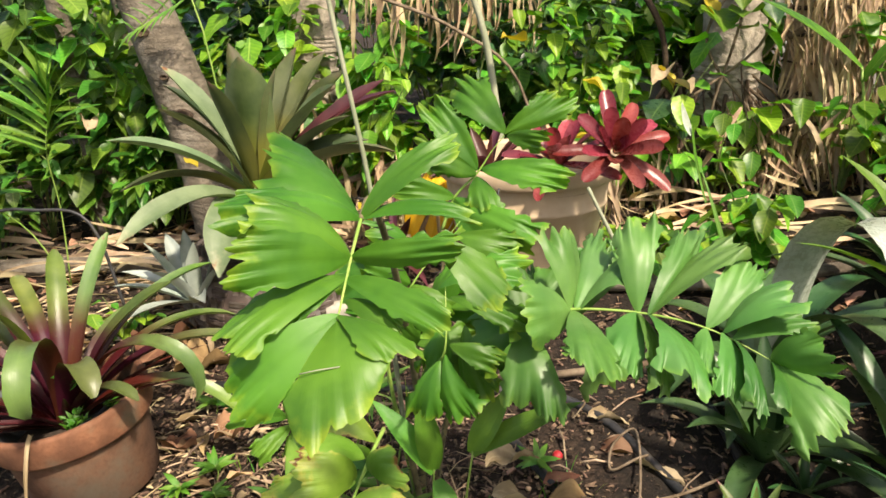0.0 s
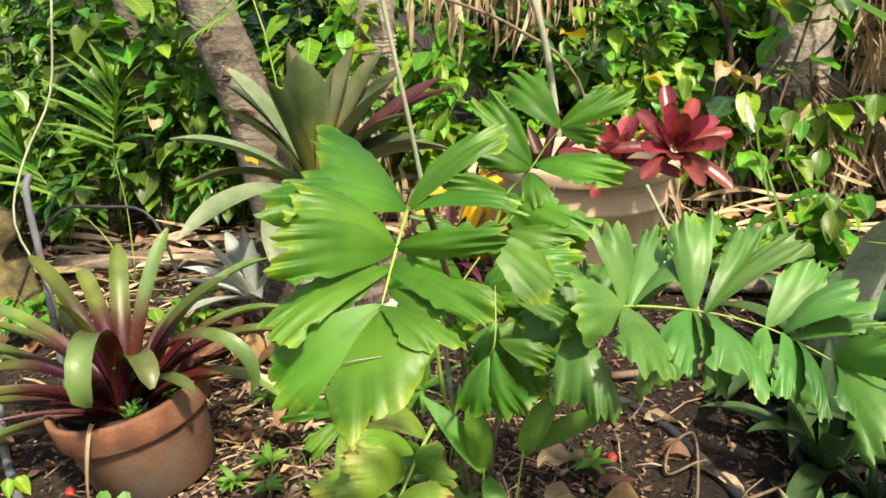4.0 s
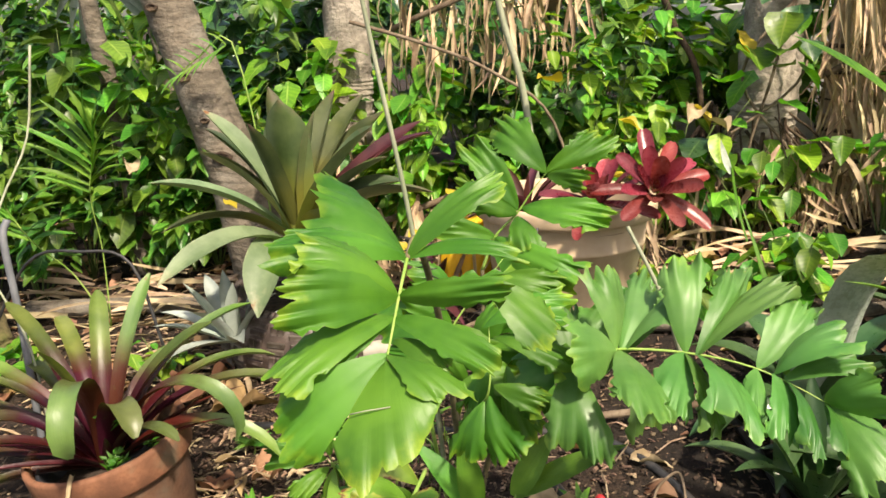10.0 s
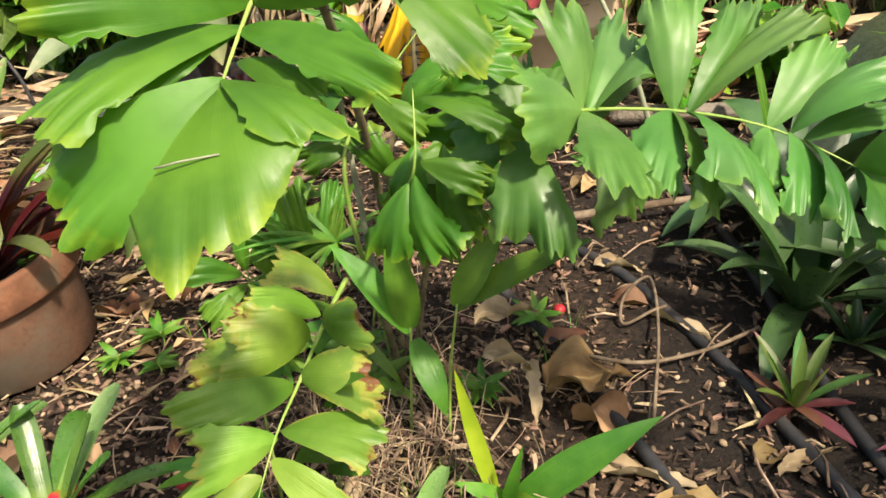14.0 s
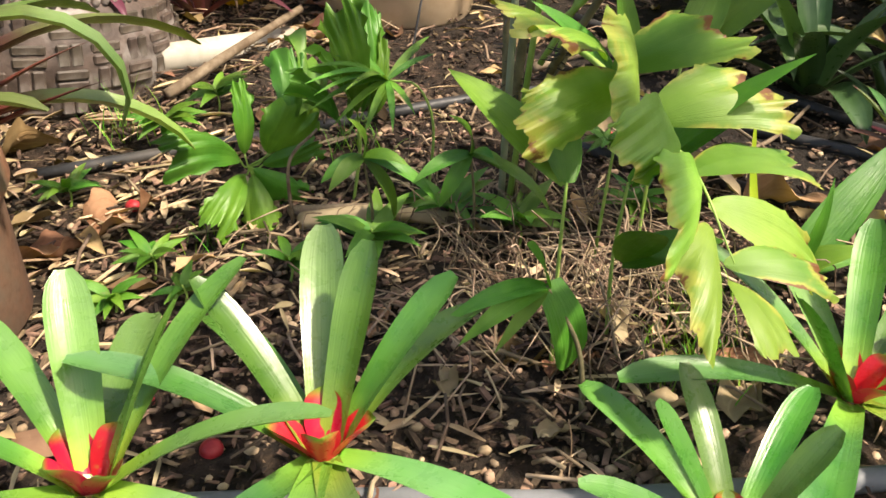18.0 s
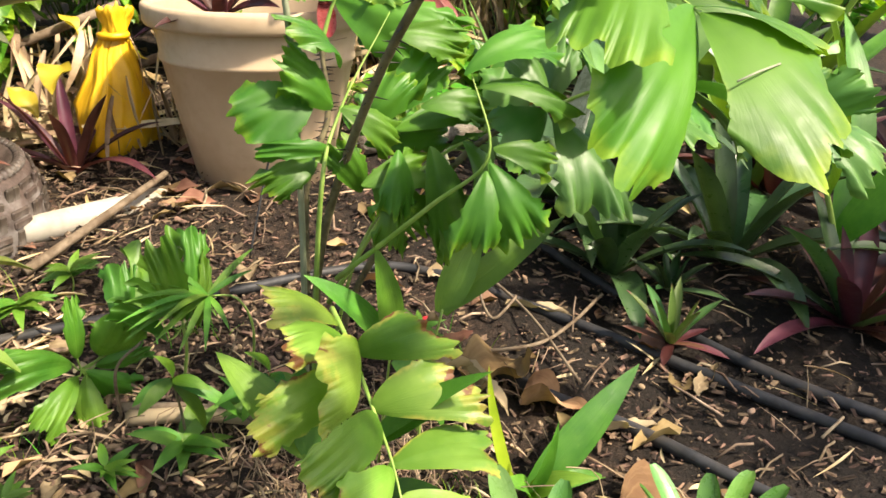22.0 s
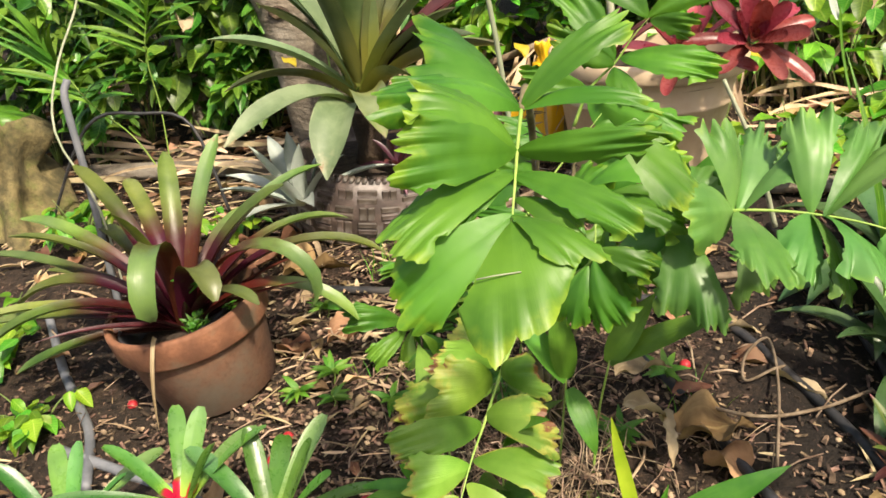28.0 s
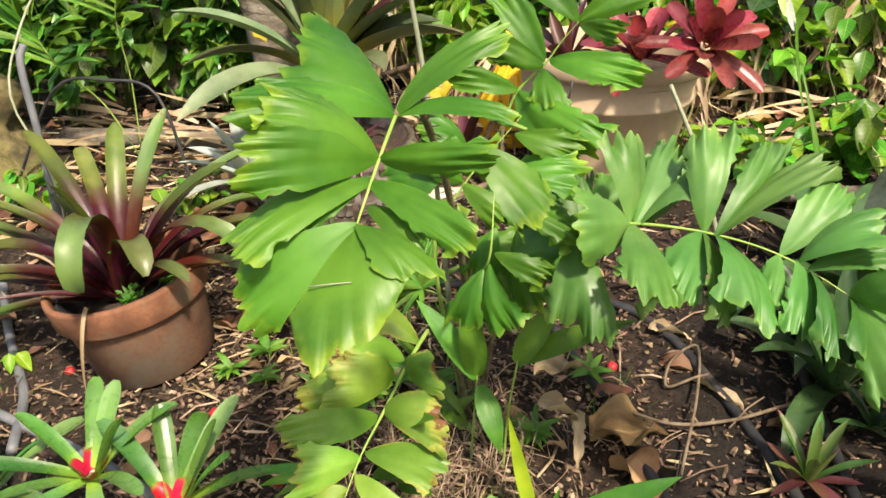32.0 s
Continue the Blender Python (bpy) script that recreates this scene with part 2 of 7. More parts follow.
M = dict(
    palm=leaf_mat("fishtail palm leaf", (0.033, 0.132, 0.011), (0.086, 0.242, 0.022), edge=(0.29, 0.43, 0.035), edge_from=0.99, veins=0.14, vein_n=34, rough=0.42, glow=0.3, spec=0.4, hue=0.01, val=0.13, bumps=0.16),
    palm_blue=leaf_mat("waxy palm leaf", (0.034, 0.13, 0.018), (0.08, 0.222, 0.036), edge=(0.22, 0.36, 0.05), edge_from=1.02, veins=0.14, vein_n=34, rough=0.42, glow=0.22, spec=0.45, hue=0.014, val=0.2, bumps=0.16, glaze=(0.2, 0.32, 0.13), glaze_amt=0.35),
    palm_old=leaf_mat("yellowing palm leaf", (0.11, 0.25, 0.022), (0.23, 0.39, 0.06), edge=(0.4, 0.38, 0.06), edge_from=1.0, brown=(0.17, 0.07, 0.025), brown_from=0.99, patch=0.665, veins=0.2, vein_n=24, glow=0.3, rough=0.42, spec=0.45, hue=0.012, bumps=0.35),
    palm_dark=leaf_mat("young palm leaf", (0.052, 0.175, 0.015), (0.135, 0.31, 0.035), veins=0.4, vein_n=12, glow=0.28, rough=0.4, bumps=0.5),
    rachis=plain_mat("palm rachis", (0.17, 0.31, 0.05), (0.31, 0.43, 0.11), 20, 0.5, 0.2),
    spine_stem=plain_mat("spiny palm stem", (0.08, 0.07, 0.035), (0.2, 0.17, 0.09), 30, 0.85, 0.8),
    spine=plain_mat("black spine", (0.015, 0.012, 0.01), (0.03, 0.025, 0.02), 30, 0.5, 0.2),
    brom_mar=leaf_mat("maroon based bromeliad leaf", (0.05, 0.1, 0.012), (0.13, 0.2, 0.028), base=(0.055, 0.006, 0.007), base_to=0.58, veins=0.4, vein_n=14, rough=0.33, spec=0.5, glow=0.2, bumps=0.3, glaze=(0.24, 0.28, 0.14), glaze_amt=0.4, brown=(0.2, 0.11, 0.04), brown_from=1.03, hue=0.03, val=0.35),
    brom_heart_dark=leaf_mat("dark maroon bromeliad leaf", (0.035, 0.006, 0.005), (0.085, 0.014, 0.01), veins=0.4, vein_n=10, rough=0.35, glow=0.1, val=0.35),
    brom_big=leaf_mat("silvery olive bromeliad leaf", (0.032, 0.06, 0.014), (0.095, 0.13, 0.042), base=(0.15, 0.16, 0.03), base_to=0.42, edge=(0.2, 0.13, 0.09), edge_from=0.98, brown=(0.13, 0.06, 0.05), brown_from=1.02, veins=0.3, vein_n=12, rough=0.36, glow=0.12, glaze=(0.18, 0.215, 0.15), glaze_amt=0.45, hue=0.03, val=0.4),
    brom_old=leaf_mat("old pale bromeliad leaf", (0.075, 0.125, 0.055), (0.15, 0.21, 0.11), edge=(0.34, 0.32, 0.2), edge_from=0.98, brown=(0.2, 0.09, 0.035), brown_from=0.99, veins=0.5, vein_n=10, rough=0.5, glow=0.15),
    brom_red=leaf_mat("red bromeliad leaf", (0.13, 0.012, 0.018), (0.27, 0.032, 0.042), veins=0.3, vein_n=8, rough=0.25, glow=0.18, glaze=(0.34, 0.13, 0.12), glaze_amt=0.4, hue=0.012, val=0.3),
    brom_front=leaf_mat("blushing bromeliad leaf", (0.036, 0.14, 0.016), (0.1, 0.265, 0.032), edge=(0.28, 0.4, 0.05), edge_from=1.1, base=(0.22, 0.4, 0.05), base_to=0.2, veins=0.22, vein_n=9, rough=0.27, glow=0.2, spec=0.7, bumps=0.3, glaze=(0.24, 0.38, 0.2), glaze_amt=0.4, hue=0.02, val=0.3),
    brom_heart=leaf_mat("blushing bromeliad heart leaf", (0.08, 0.22, 0.02), (0.2, 0.39, 0.05), base=(0.45, 0.012, 0.035), base_to=0.85, veins=0.15, vein_n=9, rough=0.28, glow=0.1, hue=0.006),
    brom_silver=leaf_mat("silver bromeliad leaf", (0.16, 0.21, 0.17), (0.33, 0.38, 0.34), veins=0.4, vein_n=10, rough=0.4, glow=0.08, glaze=(0.5, 0.53, 0.48), glaze_amt=0.5),
    # pale base colour stands in for sky gloss; also colours a silver leaf tip
    brom_sheen=leaf_mat("silver grey leaf with painted sheen", (0.28, 0.33, 0.25), (0.52, 0.57, 0.49), veins=0.2, vein_n=10, rough=0.24, spec=0.8, glow=0.08),
    brom_dark=leaf_mat("dark green bromeliad leaf", (0.02, 0.06, 0.015), (0.06, 0.13, 0.04), veins=0.2, vein_n=10, rough=0.3, glow=0.12, glaze=(0.12, 0.19, 0.11), glaze_amt=0.25),
    brom_wine=leaf_mat("wine coloured leaf", (0.048, 0.011, 0.014), (0.12, 0.034, 0.034), rough=0.35, glow=0.15, hue=0.04, val=0.4),
    brom_bi=leaf_mat("green and red striped leaf", (0.035, 0.09, 0.018), (0.1, 0.18, 0.045), edge=(0.2, 0.032, 0.04), edge_from=0.95, veins=0.3, vein_n=6, rough=0.35, glow=0.2, hue=0.05),
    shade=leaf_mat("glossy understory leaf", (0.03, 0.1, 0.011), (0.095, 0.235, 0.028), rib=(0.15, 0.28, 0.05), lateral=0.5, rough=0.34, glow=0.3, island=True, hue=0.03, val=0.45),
    lime=leaf_mat("bright understory leaf", (0.06, 0.2, 0.012), (0.17, 0.38, 0.03), rib=(0.25, 0.42, 0.07), lateral=0.45, rough=0.38, glow=0.38, island=True, hue=0.035, val=0.4),
    vine=leaf_mat("dark vine leaf", (0.02, 0.07, 0.022), (0.06, 0.15, 0.048), rib=(0.1, 0.2, 0.06), lateral=0.5, rough=0.28, glow=0.22, island=True, hue=0.02, val=0.4),
    lime_strap=leaf_mat("bright green strap leaf", (0.06, 0.17, 0.015), (0.15, 0.32, 0.035), veins=0.2, vein_n=12, rough=0.36, glow=0.3, hue=0.02, val=0.25),
    yellow_green=leaf_mat("yellowing green blade", (0.22, 0.3, 0.015), (0.36, 0.42, 0.03), brown=(0.2, 0.09, 0.03), brown_from=0.97, veins=0.2, vein_n=8, rough=0.45, glow=0.3),
    yellow=leaf_mat("yellowed leaf", (0.45, 0.33, 0.02), (0.65, 0.5, 0.05), edge=(0.4, 0.2, 0.05), edge_from=1.0, rough=0.5, glow=0.3, island=True, val=0.3),
    dry=leaf_mat("dry leaf", (0.17, 0.09, 0.045), (0.42, 0.28, 0.16), veins=0.3, vein_n=6, rough=0.8, glow=0.12, island=True, hue=0.03, val=0.5, spec=0.2),
    straw=leaf_mat("straw coloured dry frond", (0.27, 0.19, 0.105), (0.58, 0.46, 0.3), veins=0.4, vein_n=4, rough=0.8, glow=0.15, island=True, hue=0.02, val=0.35, spec=0.2),
    brownleaf=leaf_mat("curled brown leaf", (0.16, 0.08, 0.04), (0.36, 0.22, 0.12), rib=(0.32, 0.2, 0.1), veins=0.5, vein_n=9, rough=0.75, glow=0.15, spec=0.2, bumps=1.0, edge=(0.13, 0.06, 0.03), edge_from=0.95),
    terracotta=plain_mat("weathered terracotta", (0.13, 0.056, 0.03), (0.28, 0.122, 0.063), 11, 0.85, 0.5, 0.004, stain=(0.13, 0.105, 0.07), stain_amt=0.95, fine=120),
    terracotta_old=plain_mat("stained terracotta", (0.1, 0.05, 0.03), (0.22, 0.108, 0.062), 8, 0.9, 0.6, 0.004, stain=(0.15, 0.125, 0.09), stain_amt=0.9, fine=100),
    terracotta_in=plain_mat("damp terracotta", (0.16, 0.07, 0.035), (0.24, 0.12, 0.06), 10, 0.8, 0.3, stain=(0.07, 0.06, 0.035), stain_amt=0.8),
    blackpot=plain_mat("black nursery plastic", (0.012, 0.013, 0.015), (0.03, 0.032, 0.036), 15, 0.4, 0.1),
    soil=plain_mat("potting soil", (0.02, 0.014, 0.01), (0.06, 0.042, 0.028), 40, 0.95, 1.0, 0.01),
    tan=plain_mat("faded tan plastic", (0.44, 0.325, 0.205), (0.56, 0.44, 0.3), 4, 0.55, 0.12, 0.002, stain=(0.34, 0.24, 0.16), stain_amt=0.35, fine=45),
    stoneware=plain_mat("weathered stone planter", (0.035, 0.026, 0.02), (0.105, 0.08, 0.064), 16, 0.55, 0.8, 0.004, stain=(0.26, 0.245, 0.225), stain_amt=0.75, vary=0.2),
    bark=plain_mat("smooth tan bark", (0.075, 0.062, 0.045), (0.2, 0.168, 0.125), 13, 0.9, 1.0, 0.02, stain=(0.3, 0.28, 0.23), stain_amt=0.4, stretch=(0.8, 0.8, 2.6), fine=70),
    fibre=plain_mat("tan palm fibre", (0.38, 0.27, 0.15), (0.68, 0.53, 0.35), 30, 0.9, 1.0, 0.01, stain=(0.16, 0.1, 0.055), stain_amt=0.6, stretch=(1.6, 1.6, 0.12)),
    bark_grey=plain_mat("grey ringed palm bark", (0.19, 0.165, 0.13), (0.42, 0.375, 0.3), 15, 0.92, 1.0, 0.02, stain=(0.1, 0.085, 0.055), stain_amt=0.7, fine=70),
    bark_dark=plain_mat("dark root bark", (0.03, 0.02, 0.013), (0.1, 0.065, 0.04), 12, 0.95, 1.0, 0.02, stain=(0.12, 0.1, 0.04), stain_amt=0.4),
    twig=plain_mat("dry twig", (0.13, 0.085, 0.05), (0.34, 0.26, 0.18), 25, 0.85, 0.5, island=True, vary=0.5),
    green_stem=plain_mat("soft green stem", (0.07, 0.13, 0.025), (0.16, 0.2, 0.06), 20, 0.6, 0.2),
    stalk=plain_mat("grey green stalk", (0.2, 0.23, 0.14), (0.34, 0.35, 0.25), 14, 0.7, 0.4, stretch=(1, 1, 0.3)),
    hose=plain_mat("black irrigation tube", (0.016, 0.017, 0.018), (0.04, 0.041, 0.043), 20, 0.5, 0.15, stain=(0.1, 0.085, 0.07), stain_amt=0.35),
    grey_pipe=plain_mat("grey conduit", (0.1, 0.11, 0.12), (0.18, 0.19, 0.2), 12, 0.55, 0.15),
    white_pipe=plain_mat("dirty white pipe", (0.38, 0.35, 0.28), (0.56, 0.53, 0.46), 10, 0.5, 0.15, stain=(0.3, 0.24, 0.16), stain_amt=0.5),
    rag=plain_mat("yellow plastic sack", (0.7, 0.38, 0.01), (0.8, 0.48, 0.03), 10, 0.4, 0.3, fine=30),
    fruit=plain_mat("red palm fruit", (0.28, 0.012, 0.018), (0.42, 0.035, 0.04), 60, 0.45, 0.3),
    pebble=plain_mat("seed husk and pebble", (0.13, 0.085, 0.052), (0.38, 0.28, 0.185), 30, 0.8, 0.4, island=True, vary=0.5),
    chip=plain_mat("bark mulch chip", (0.035, 0.023, 0.015), (0.215, 0.14, 0.092), 40, 0.95, 0.7, island=True, vary=0.75, hue=0.02),
    concrete=plain_mat("pale concrete ledge", (0.3, 0.3, 0.3), (0.45, 0.45, 0.44), 10, 0.9, 0.4),
    moss=plain_mat("mossy stump", (0.05, 0.045, 0.02), (0.2, 0.16, 0.07), 16, 0.95, 0.8, 0.015, stain=(0.1, 0.13, 0.03), stain_amt=0.6),
)


def ground_mat():
    g = G("leaf litter soil")
    p = g.world_pos()
    a, b, c = g.noise(2.2, p), g.noise(45.0, p, 8, 0.7), g.noise(160.0, p)
    col = g.mix(g.ramp(b, 0.35, 0.68), (0.012, 0.009, 0.007), (0.065, 0.043, 0.029))
    col = g.mix(g.ramp(a, 0.4, 0.62, 0, 0.55), col, (0.03, 0.024, 0.018))
    col = g.mix(g.ramp(c, 0.6, 0.72, 0, 0.8), col, (0.2, 0.13, 0.08))
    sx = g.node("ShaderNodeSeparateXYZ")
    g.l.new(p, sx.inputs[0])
    # soil darkened on the right: painted shade of the plants there, and blacker soil
    darkened = g.ramp(g.math("ADD", sx.outputs[0], g.math("MULTIPLY", g.math("SUBTRACT", a, 0.5), 1.2)), 0.2, 0.55, 0, 0.62)
    darkened = g.math("MULTIPLY", darkened, g.math("MULTIPLY", g.ramp(sx.outputs[0], 1.9, 2.9, 1, 0), g.math("MULTIPLY", g.ramp(sx.outputs[1], 0.3, 0.9), g.ramp(sx.outputs[1], 2.2, 3.0, 1, 0))))
    col = g.mix(darkened, col, (0.016, 0.014, 0.012))
    g.bump(g.math("ADD", b, g.math("MULTIPLY", c, 0.4)), 0.9, 0.02)
    return g.done(col, 0.92, spec=0.25)


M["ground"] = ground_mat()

# ---- shape helpers ----
UP = Vector((0, 0, 1))


def lift(x, y):
    """Height of the bed, which rises towards the back and to the right."""
    rise = 0.24 * math.log1p(math.exp((min(y, 4.2) - 1.72) * 7.0)) / 7.0
    if y > 2.35:
        rise -= 0.17 * math.log1p(math.exp((min(y, 4.2) - 2.5) * 6.0)) / 6.0
    return -0.02 + 0.08 * max(-2.5, min(2.5, x + 0.2)) + rise


def thing(name, loc=(0, 0, 0), label="", category="", group="", kind="", rot=(0, 0, 0)):
    ob = new(name)
    ob.empty_display_size = 0.05
    ob.matrix_world = pose(*loc, *rot)
    return tagged(ob, label, category, group, kind)


def mesh_of(name, verts, faces, uvs=None, mat=None, smooth=True):
    me = bpy.data.meshes.new(name)
    me.from_pydata([tuple(v) for v in verts], [], faces)
    if uvs is not None:
        lay = me.uv_layers.new(name="UVMap")
        idx = np.empty(len(me.loops), dtype=np.int32)
        me.loops.foreach_get("vertex_index", idx)
        lay.data.foreach_set("uv", np.asarray(uvs, dtype=np.float32)[idx].ravel())
    if mat:
        me.materials.append(mat)
    if smooth:
        me.polygons.foreach_set("use_smooth", np.ones(len(me.polygons), dtype=bool))
    me.update()
    return me


def part(name, me, parent=None, label="", kind=""):
    ob = new(name, me)
    if parent:
        ob.parent = parent
    return tagged(ob, label, kind=kind)


class Soup:
    """Collects vertices, faces and leaf coordinates of one mesh."""

    def __init__(self):
        self.v, self.f, self.uv = [], [], []

    def grid(self, rows, uv_rows):
        o, nr, nc = len(self.v), len(rows), len(rows[0])
        for r, q in zip(rows, uv_rows):
            self.v += r
            self.uv += q
        for i in range(nr - 1):
            for j in range(nc - 1):
                a = o + i * nc + j
                self.f.append((a, a + 1, a + nc + 1, a + nc))
        return self

    def tube(self, pts, radii, seg=7, cap=True):
        pts = [Vector(p) for p in pts]
        o, n = len(self.v), len(pts)
        side = None
        for i, p in enumerate(pts):
            d = (pts[min(i + 1, n - 1)] - pts[max(i - 1, 0)]).normalized()
            ref = side if side else (Vector((1, 0, 0)) if abs(d.x) < 0.8 else Vector((0, 1, 0)))
            side = (ref - d * ref.dot(d)).normalized()
            up = d.cross(side)
            r = radii[i] if hasattr(radii, "__len__") else radii
            for k in range(seg):
                a = 2 * math.pi * k / seg
                self.v.append(p + (side * math.cos(a) + up * math.sin(a)) * r)
                self.uv.append((k / seg, i / max(1, n - 1)))
        for i in range(n - 1):
            for k in range(seg):
                a, b = o + i * seg + k, o + i * seg + (k + 1) % seg
                self.f.append((a, b, b + seg, a + seg))
        if cap:
            self.f.append(tuple(range(o + seg - 1, o - 1, -1)))
            self.f.append(tuple(range(o + (n - 1) * seg, o + n * seg)))
        return self

    def mesh(self, name, mat, smooth=True):
        return mesh_of(name, self.v, self.f, self.uv, mat, smooth)


def smooth_path(pts, n):
    """A Catmull-Rom line through pts in n steps."""
    p = [Vector(q) for q in pts]
    p = [p[0] * 2 - p[1]] + p + [p[-1] * 2 - p[-2]]
    out = []
    for i in range(n + 1):
        t = i / n * (len(p) - 3)
        k = min(int(t), len(p) - 4)
        t -= k
        a, b, c, d = p[k : k + 4]
        out.append(0.5 * ((2 * b) + (c - a) * t + (2 * a - 5 * b + 4 * c - d) * t * t + (3 * b - a - 3 * c + d) * t**3))
    return out


PROFILES = {
    "strap": lambda s: min(1.0, 0.75 + 0.6 * s) * (1.0 if s < 0.8 else math.sqrt(max(0.0, 1 - ((s - 0.8) / 0.203) ** 2)) * 0.97 + 0.03),
    "paddle": lambda s: min(1.0, 0.62 + 0.62 * s) * (1.0 if s < 0.8 else math.sqrt(max(0.0, 1 - ((s - 0.8) / 0.215) ** 2)) * 0.96) + 0.015,
    "blunt": lambda s: min(1.0, 0.7 + 0.8 * s) * (1.0 if s < 0.68 else max(0.0, 1 - ((s - 0.68) / 0.325) ** 2.3)) + 0.01,
    "taper": lambda s: (1 - s) ** 0.75 * (1 - 0.12 * math.cos(s * 6)) + 0.012,
    "lance": lambda s: math.sin(math.pi * min(1, 0.06 + s * 0.94) ** 0.8) ** 0.85 + 0.01,
    "point": lambda s: min(1.0, 0.7 + s) * (1.0 if s < 0.6 else max(0.0, 1 - ((s - 0.6) / 0.4) ** 1.7)) + 0.015,
    "ovate": lambda s: math.sin(math.pi * min(1, s) ** 0.62) ** 0.9 + 0.01,
}


def blade(soup, base, az, el, length, width, droop=60.0, shape="strap", cup=0.25, power=1.4, twist=0.0, rows=10, cols=4, wave=0.0, rng=random):
    """A strap leaf: leaves base at azimuth az and elevation el (degrees) and bends down by droop degrees to its tip."""
    prof = PROFILES[shape]
    p, step = Vector(base), length / rows
    grid, uvs, ph = [], [], rng.random() * 6
    for i in range(rows + 1):
        s = i / rows
        e, a = radians(el - droop * s**power), radians(az + twist * s * 0.4)
        d = Vector((math.sin(a) * math.cos(e), math.cos(a) * math.cos(e), math.sin(e)))
        side = Vector((math.cos(a), -math.sin(a), 0))
        nrm = side.cross(d)
        q = math.radians(twist * s)
        side, nrm = side * math.cos(q) + nrm * math.sin(q), nrm * math.cos(q) - side * math.sin(q)
        w = width / 2 * prof(s)
        row, uv = [], []
        for j in range(cols + 1):
            u = j / cols * 2 - 1
            k = cup * w * (u * u - 0.3) + wave * w * math.sin(9 * s + ph + 2 * u) * abs(u)
            row.append(p + side * (w * u * (1 - 0.15 * cup * abs(u))) + nrm * k)
            uv.append((j / cols, s))
        grid.append(row)
        uvs.append(uv)
        p = p + d * step
    return soup.grid(grid, uvs)


def lobe(soup, base, a, b, nrm, end=0.2, swell=0.12, teeth=0.05, bow=0.07, pleat=0.012, cup=0.1, rows=20, cols=48, rng=random, stub=0.0016, spread=1.1):
    """A fishtail leaflet that fans from base to the corners a and b of its bitten-off, scalloped end; nrm is the way its upper face looks."""
    base, a, b, nrm = Vector(base), Vector(a), Vector(b), Vector(nrm)
    if (a - base).cross(b - base).dot(nrm) < 0:
        a, b = b, a
    a, b = a.lerp(b, (1 - spread) / 2), b.lerp(a, (1 - spread) / 2)
    a, b = base + (a - base) * 1.04, base + (b - base) * 1.04
    d = (a + b) / 2 - base
    ln, wide = d.length, (a - b).length
    d.normalize()
    up = (a - base).cross(b - base).normalized() * 0.75 + nrm.normalized() * 0.25
    up = (up - d * up.dot(d)).normalized()
    side = (b - a).normalized()
    sa, sb = swell * rng.uniform(0.7, 1.35), swell * rng.uniform(0.7, 1.35)
    ph, p2, p3 = rng.random() * 6.28, rng.random() * 6.28, rng.random() * 6.28
    curl = rng.uniform(0.0, 0.09)
    bite = teeth * min(1.0, wide / ln * 1.15)
    # scallops of uneven width and depth, with a deeper nick here and there
    saw, j = [0.0] * (cols + 1), 0
    while j <= cols:
        n = rng.choice((4, 6, 8, 9, 11, 12))
        h = rng.uniform(0.3, 1.1) * bite * (1.7 if rng.random() < 0.2 else 1.0)
        lean = rng.uniform(0.25, 0.75)
        for q in range(n):
            if j + q <= cols:
                e = (q + 0.5) / n
                e = e / lean if e < lean else (1 - e) / (1 - lean)
                saw[j + q] = h * (e**0.6 - 0.6)
        j += n
    splits = [(rng.uniform(-0.8, 0.8), rng.uniform(0.03, 0.1), rng.uniform(0.08, 0.16)) for _ in range(rng.choice((1, 2, 2)))]
    cleft = lambda u: sum(deep * max(0.0, 1 - abs(u - c) / w) for c, deep, w in splits)
    nick = [[rng.uniform(-1, 0.7) * teeth * 0.8 for _ in range(rows + 1)] for _ in (0, 1)]
    saw = [q + rng.uniform(-0.1, 0.1) * bite for q in saw]
    grid, uvs = [], []
    for i in range(rows + 1):
        s = i / rows
        hump = 1.5 * s**0.6 * (1 - s)
        ea = base.lerp(a, s) - side * (hump * sa * ln + stub * (1 - s))
        eb = base.lerp(b, s) + side * (hump * sb * ln + stub * (1 - s))
        row, uv = [], []
        for j in range(cols + 1):
            v = j / cols
            u = v * 2 - 1
            p = ea.lerp(eb, v) + d * (end * wide * (1 - abs(u) ** 3.5) * s**1.6 + saw[j] * ln * s**6 + wide * 0.06 * (math.sin(3.3 * u + p3) + 0.7 * math.sin(7.1 * u + ph)) * s**5 - cleft(u) * ln * s**5)
            p += side * ((-1 if u < 0 else 1) * nick[u > 0][i] * ln * abs(u) ** 6 * max(0.0, s - 0.45))
            w = wide * (0.15 + 0.85 * s)
            h = bow * ln * 4 * (s - s * s) + cup * w * (0.4 - abs(u) ** 1.4) * (1 - 0.4 * s)
            h += pleat * ln * s**0.7 * (math.sin(2.6 * u + ph) + 0.15 * math.sin(6.3 * u + p2))
            h += pleat * ln * 1.5 * s**5 * (math.sin(5.5 * u + 4 * s + p2) + 0.6 * math.sin(12 * u - 3 * s + ph)) - curl * ln * s**6
            row.append(p + up * h)
            uv.append((v, s))
        grid.append(row)
        uvs.append(uv)
    return soup.grid(grid, uvs)


def crumple(soup, amount, scale=40.0):
    """Dry leaves: push the surface about unevenly."""
    for k, p in enumerate(soup.v):
        soup.v[k] = p + noise.noise_vector(p * scale) * amount + noise.noise_vector(p * scale * 2.7 + Vector((5, 1, 2))) * amount * 0.4
    return soup


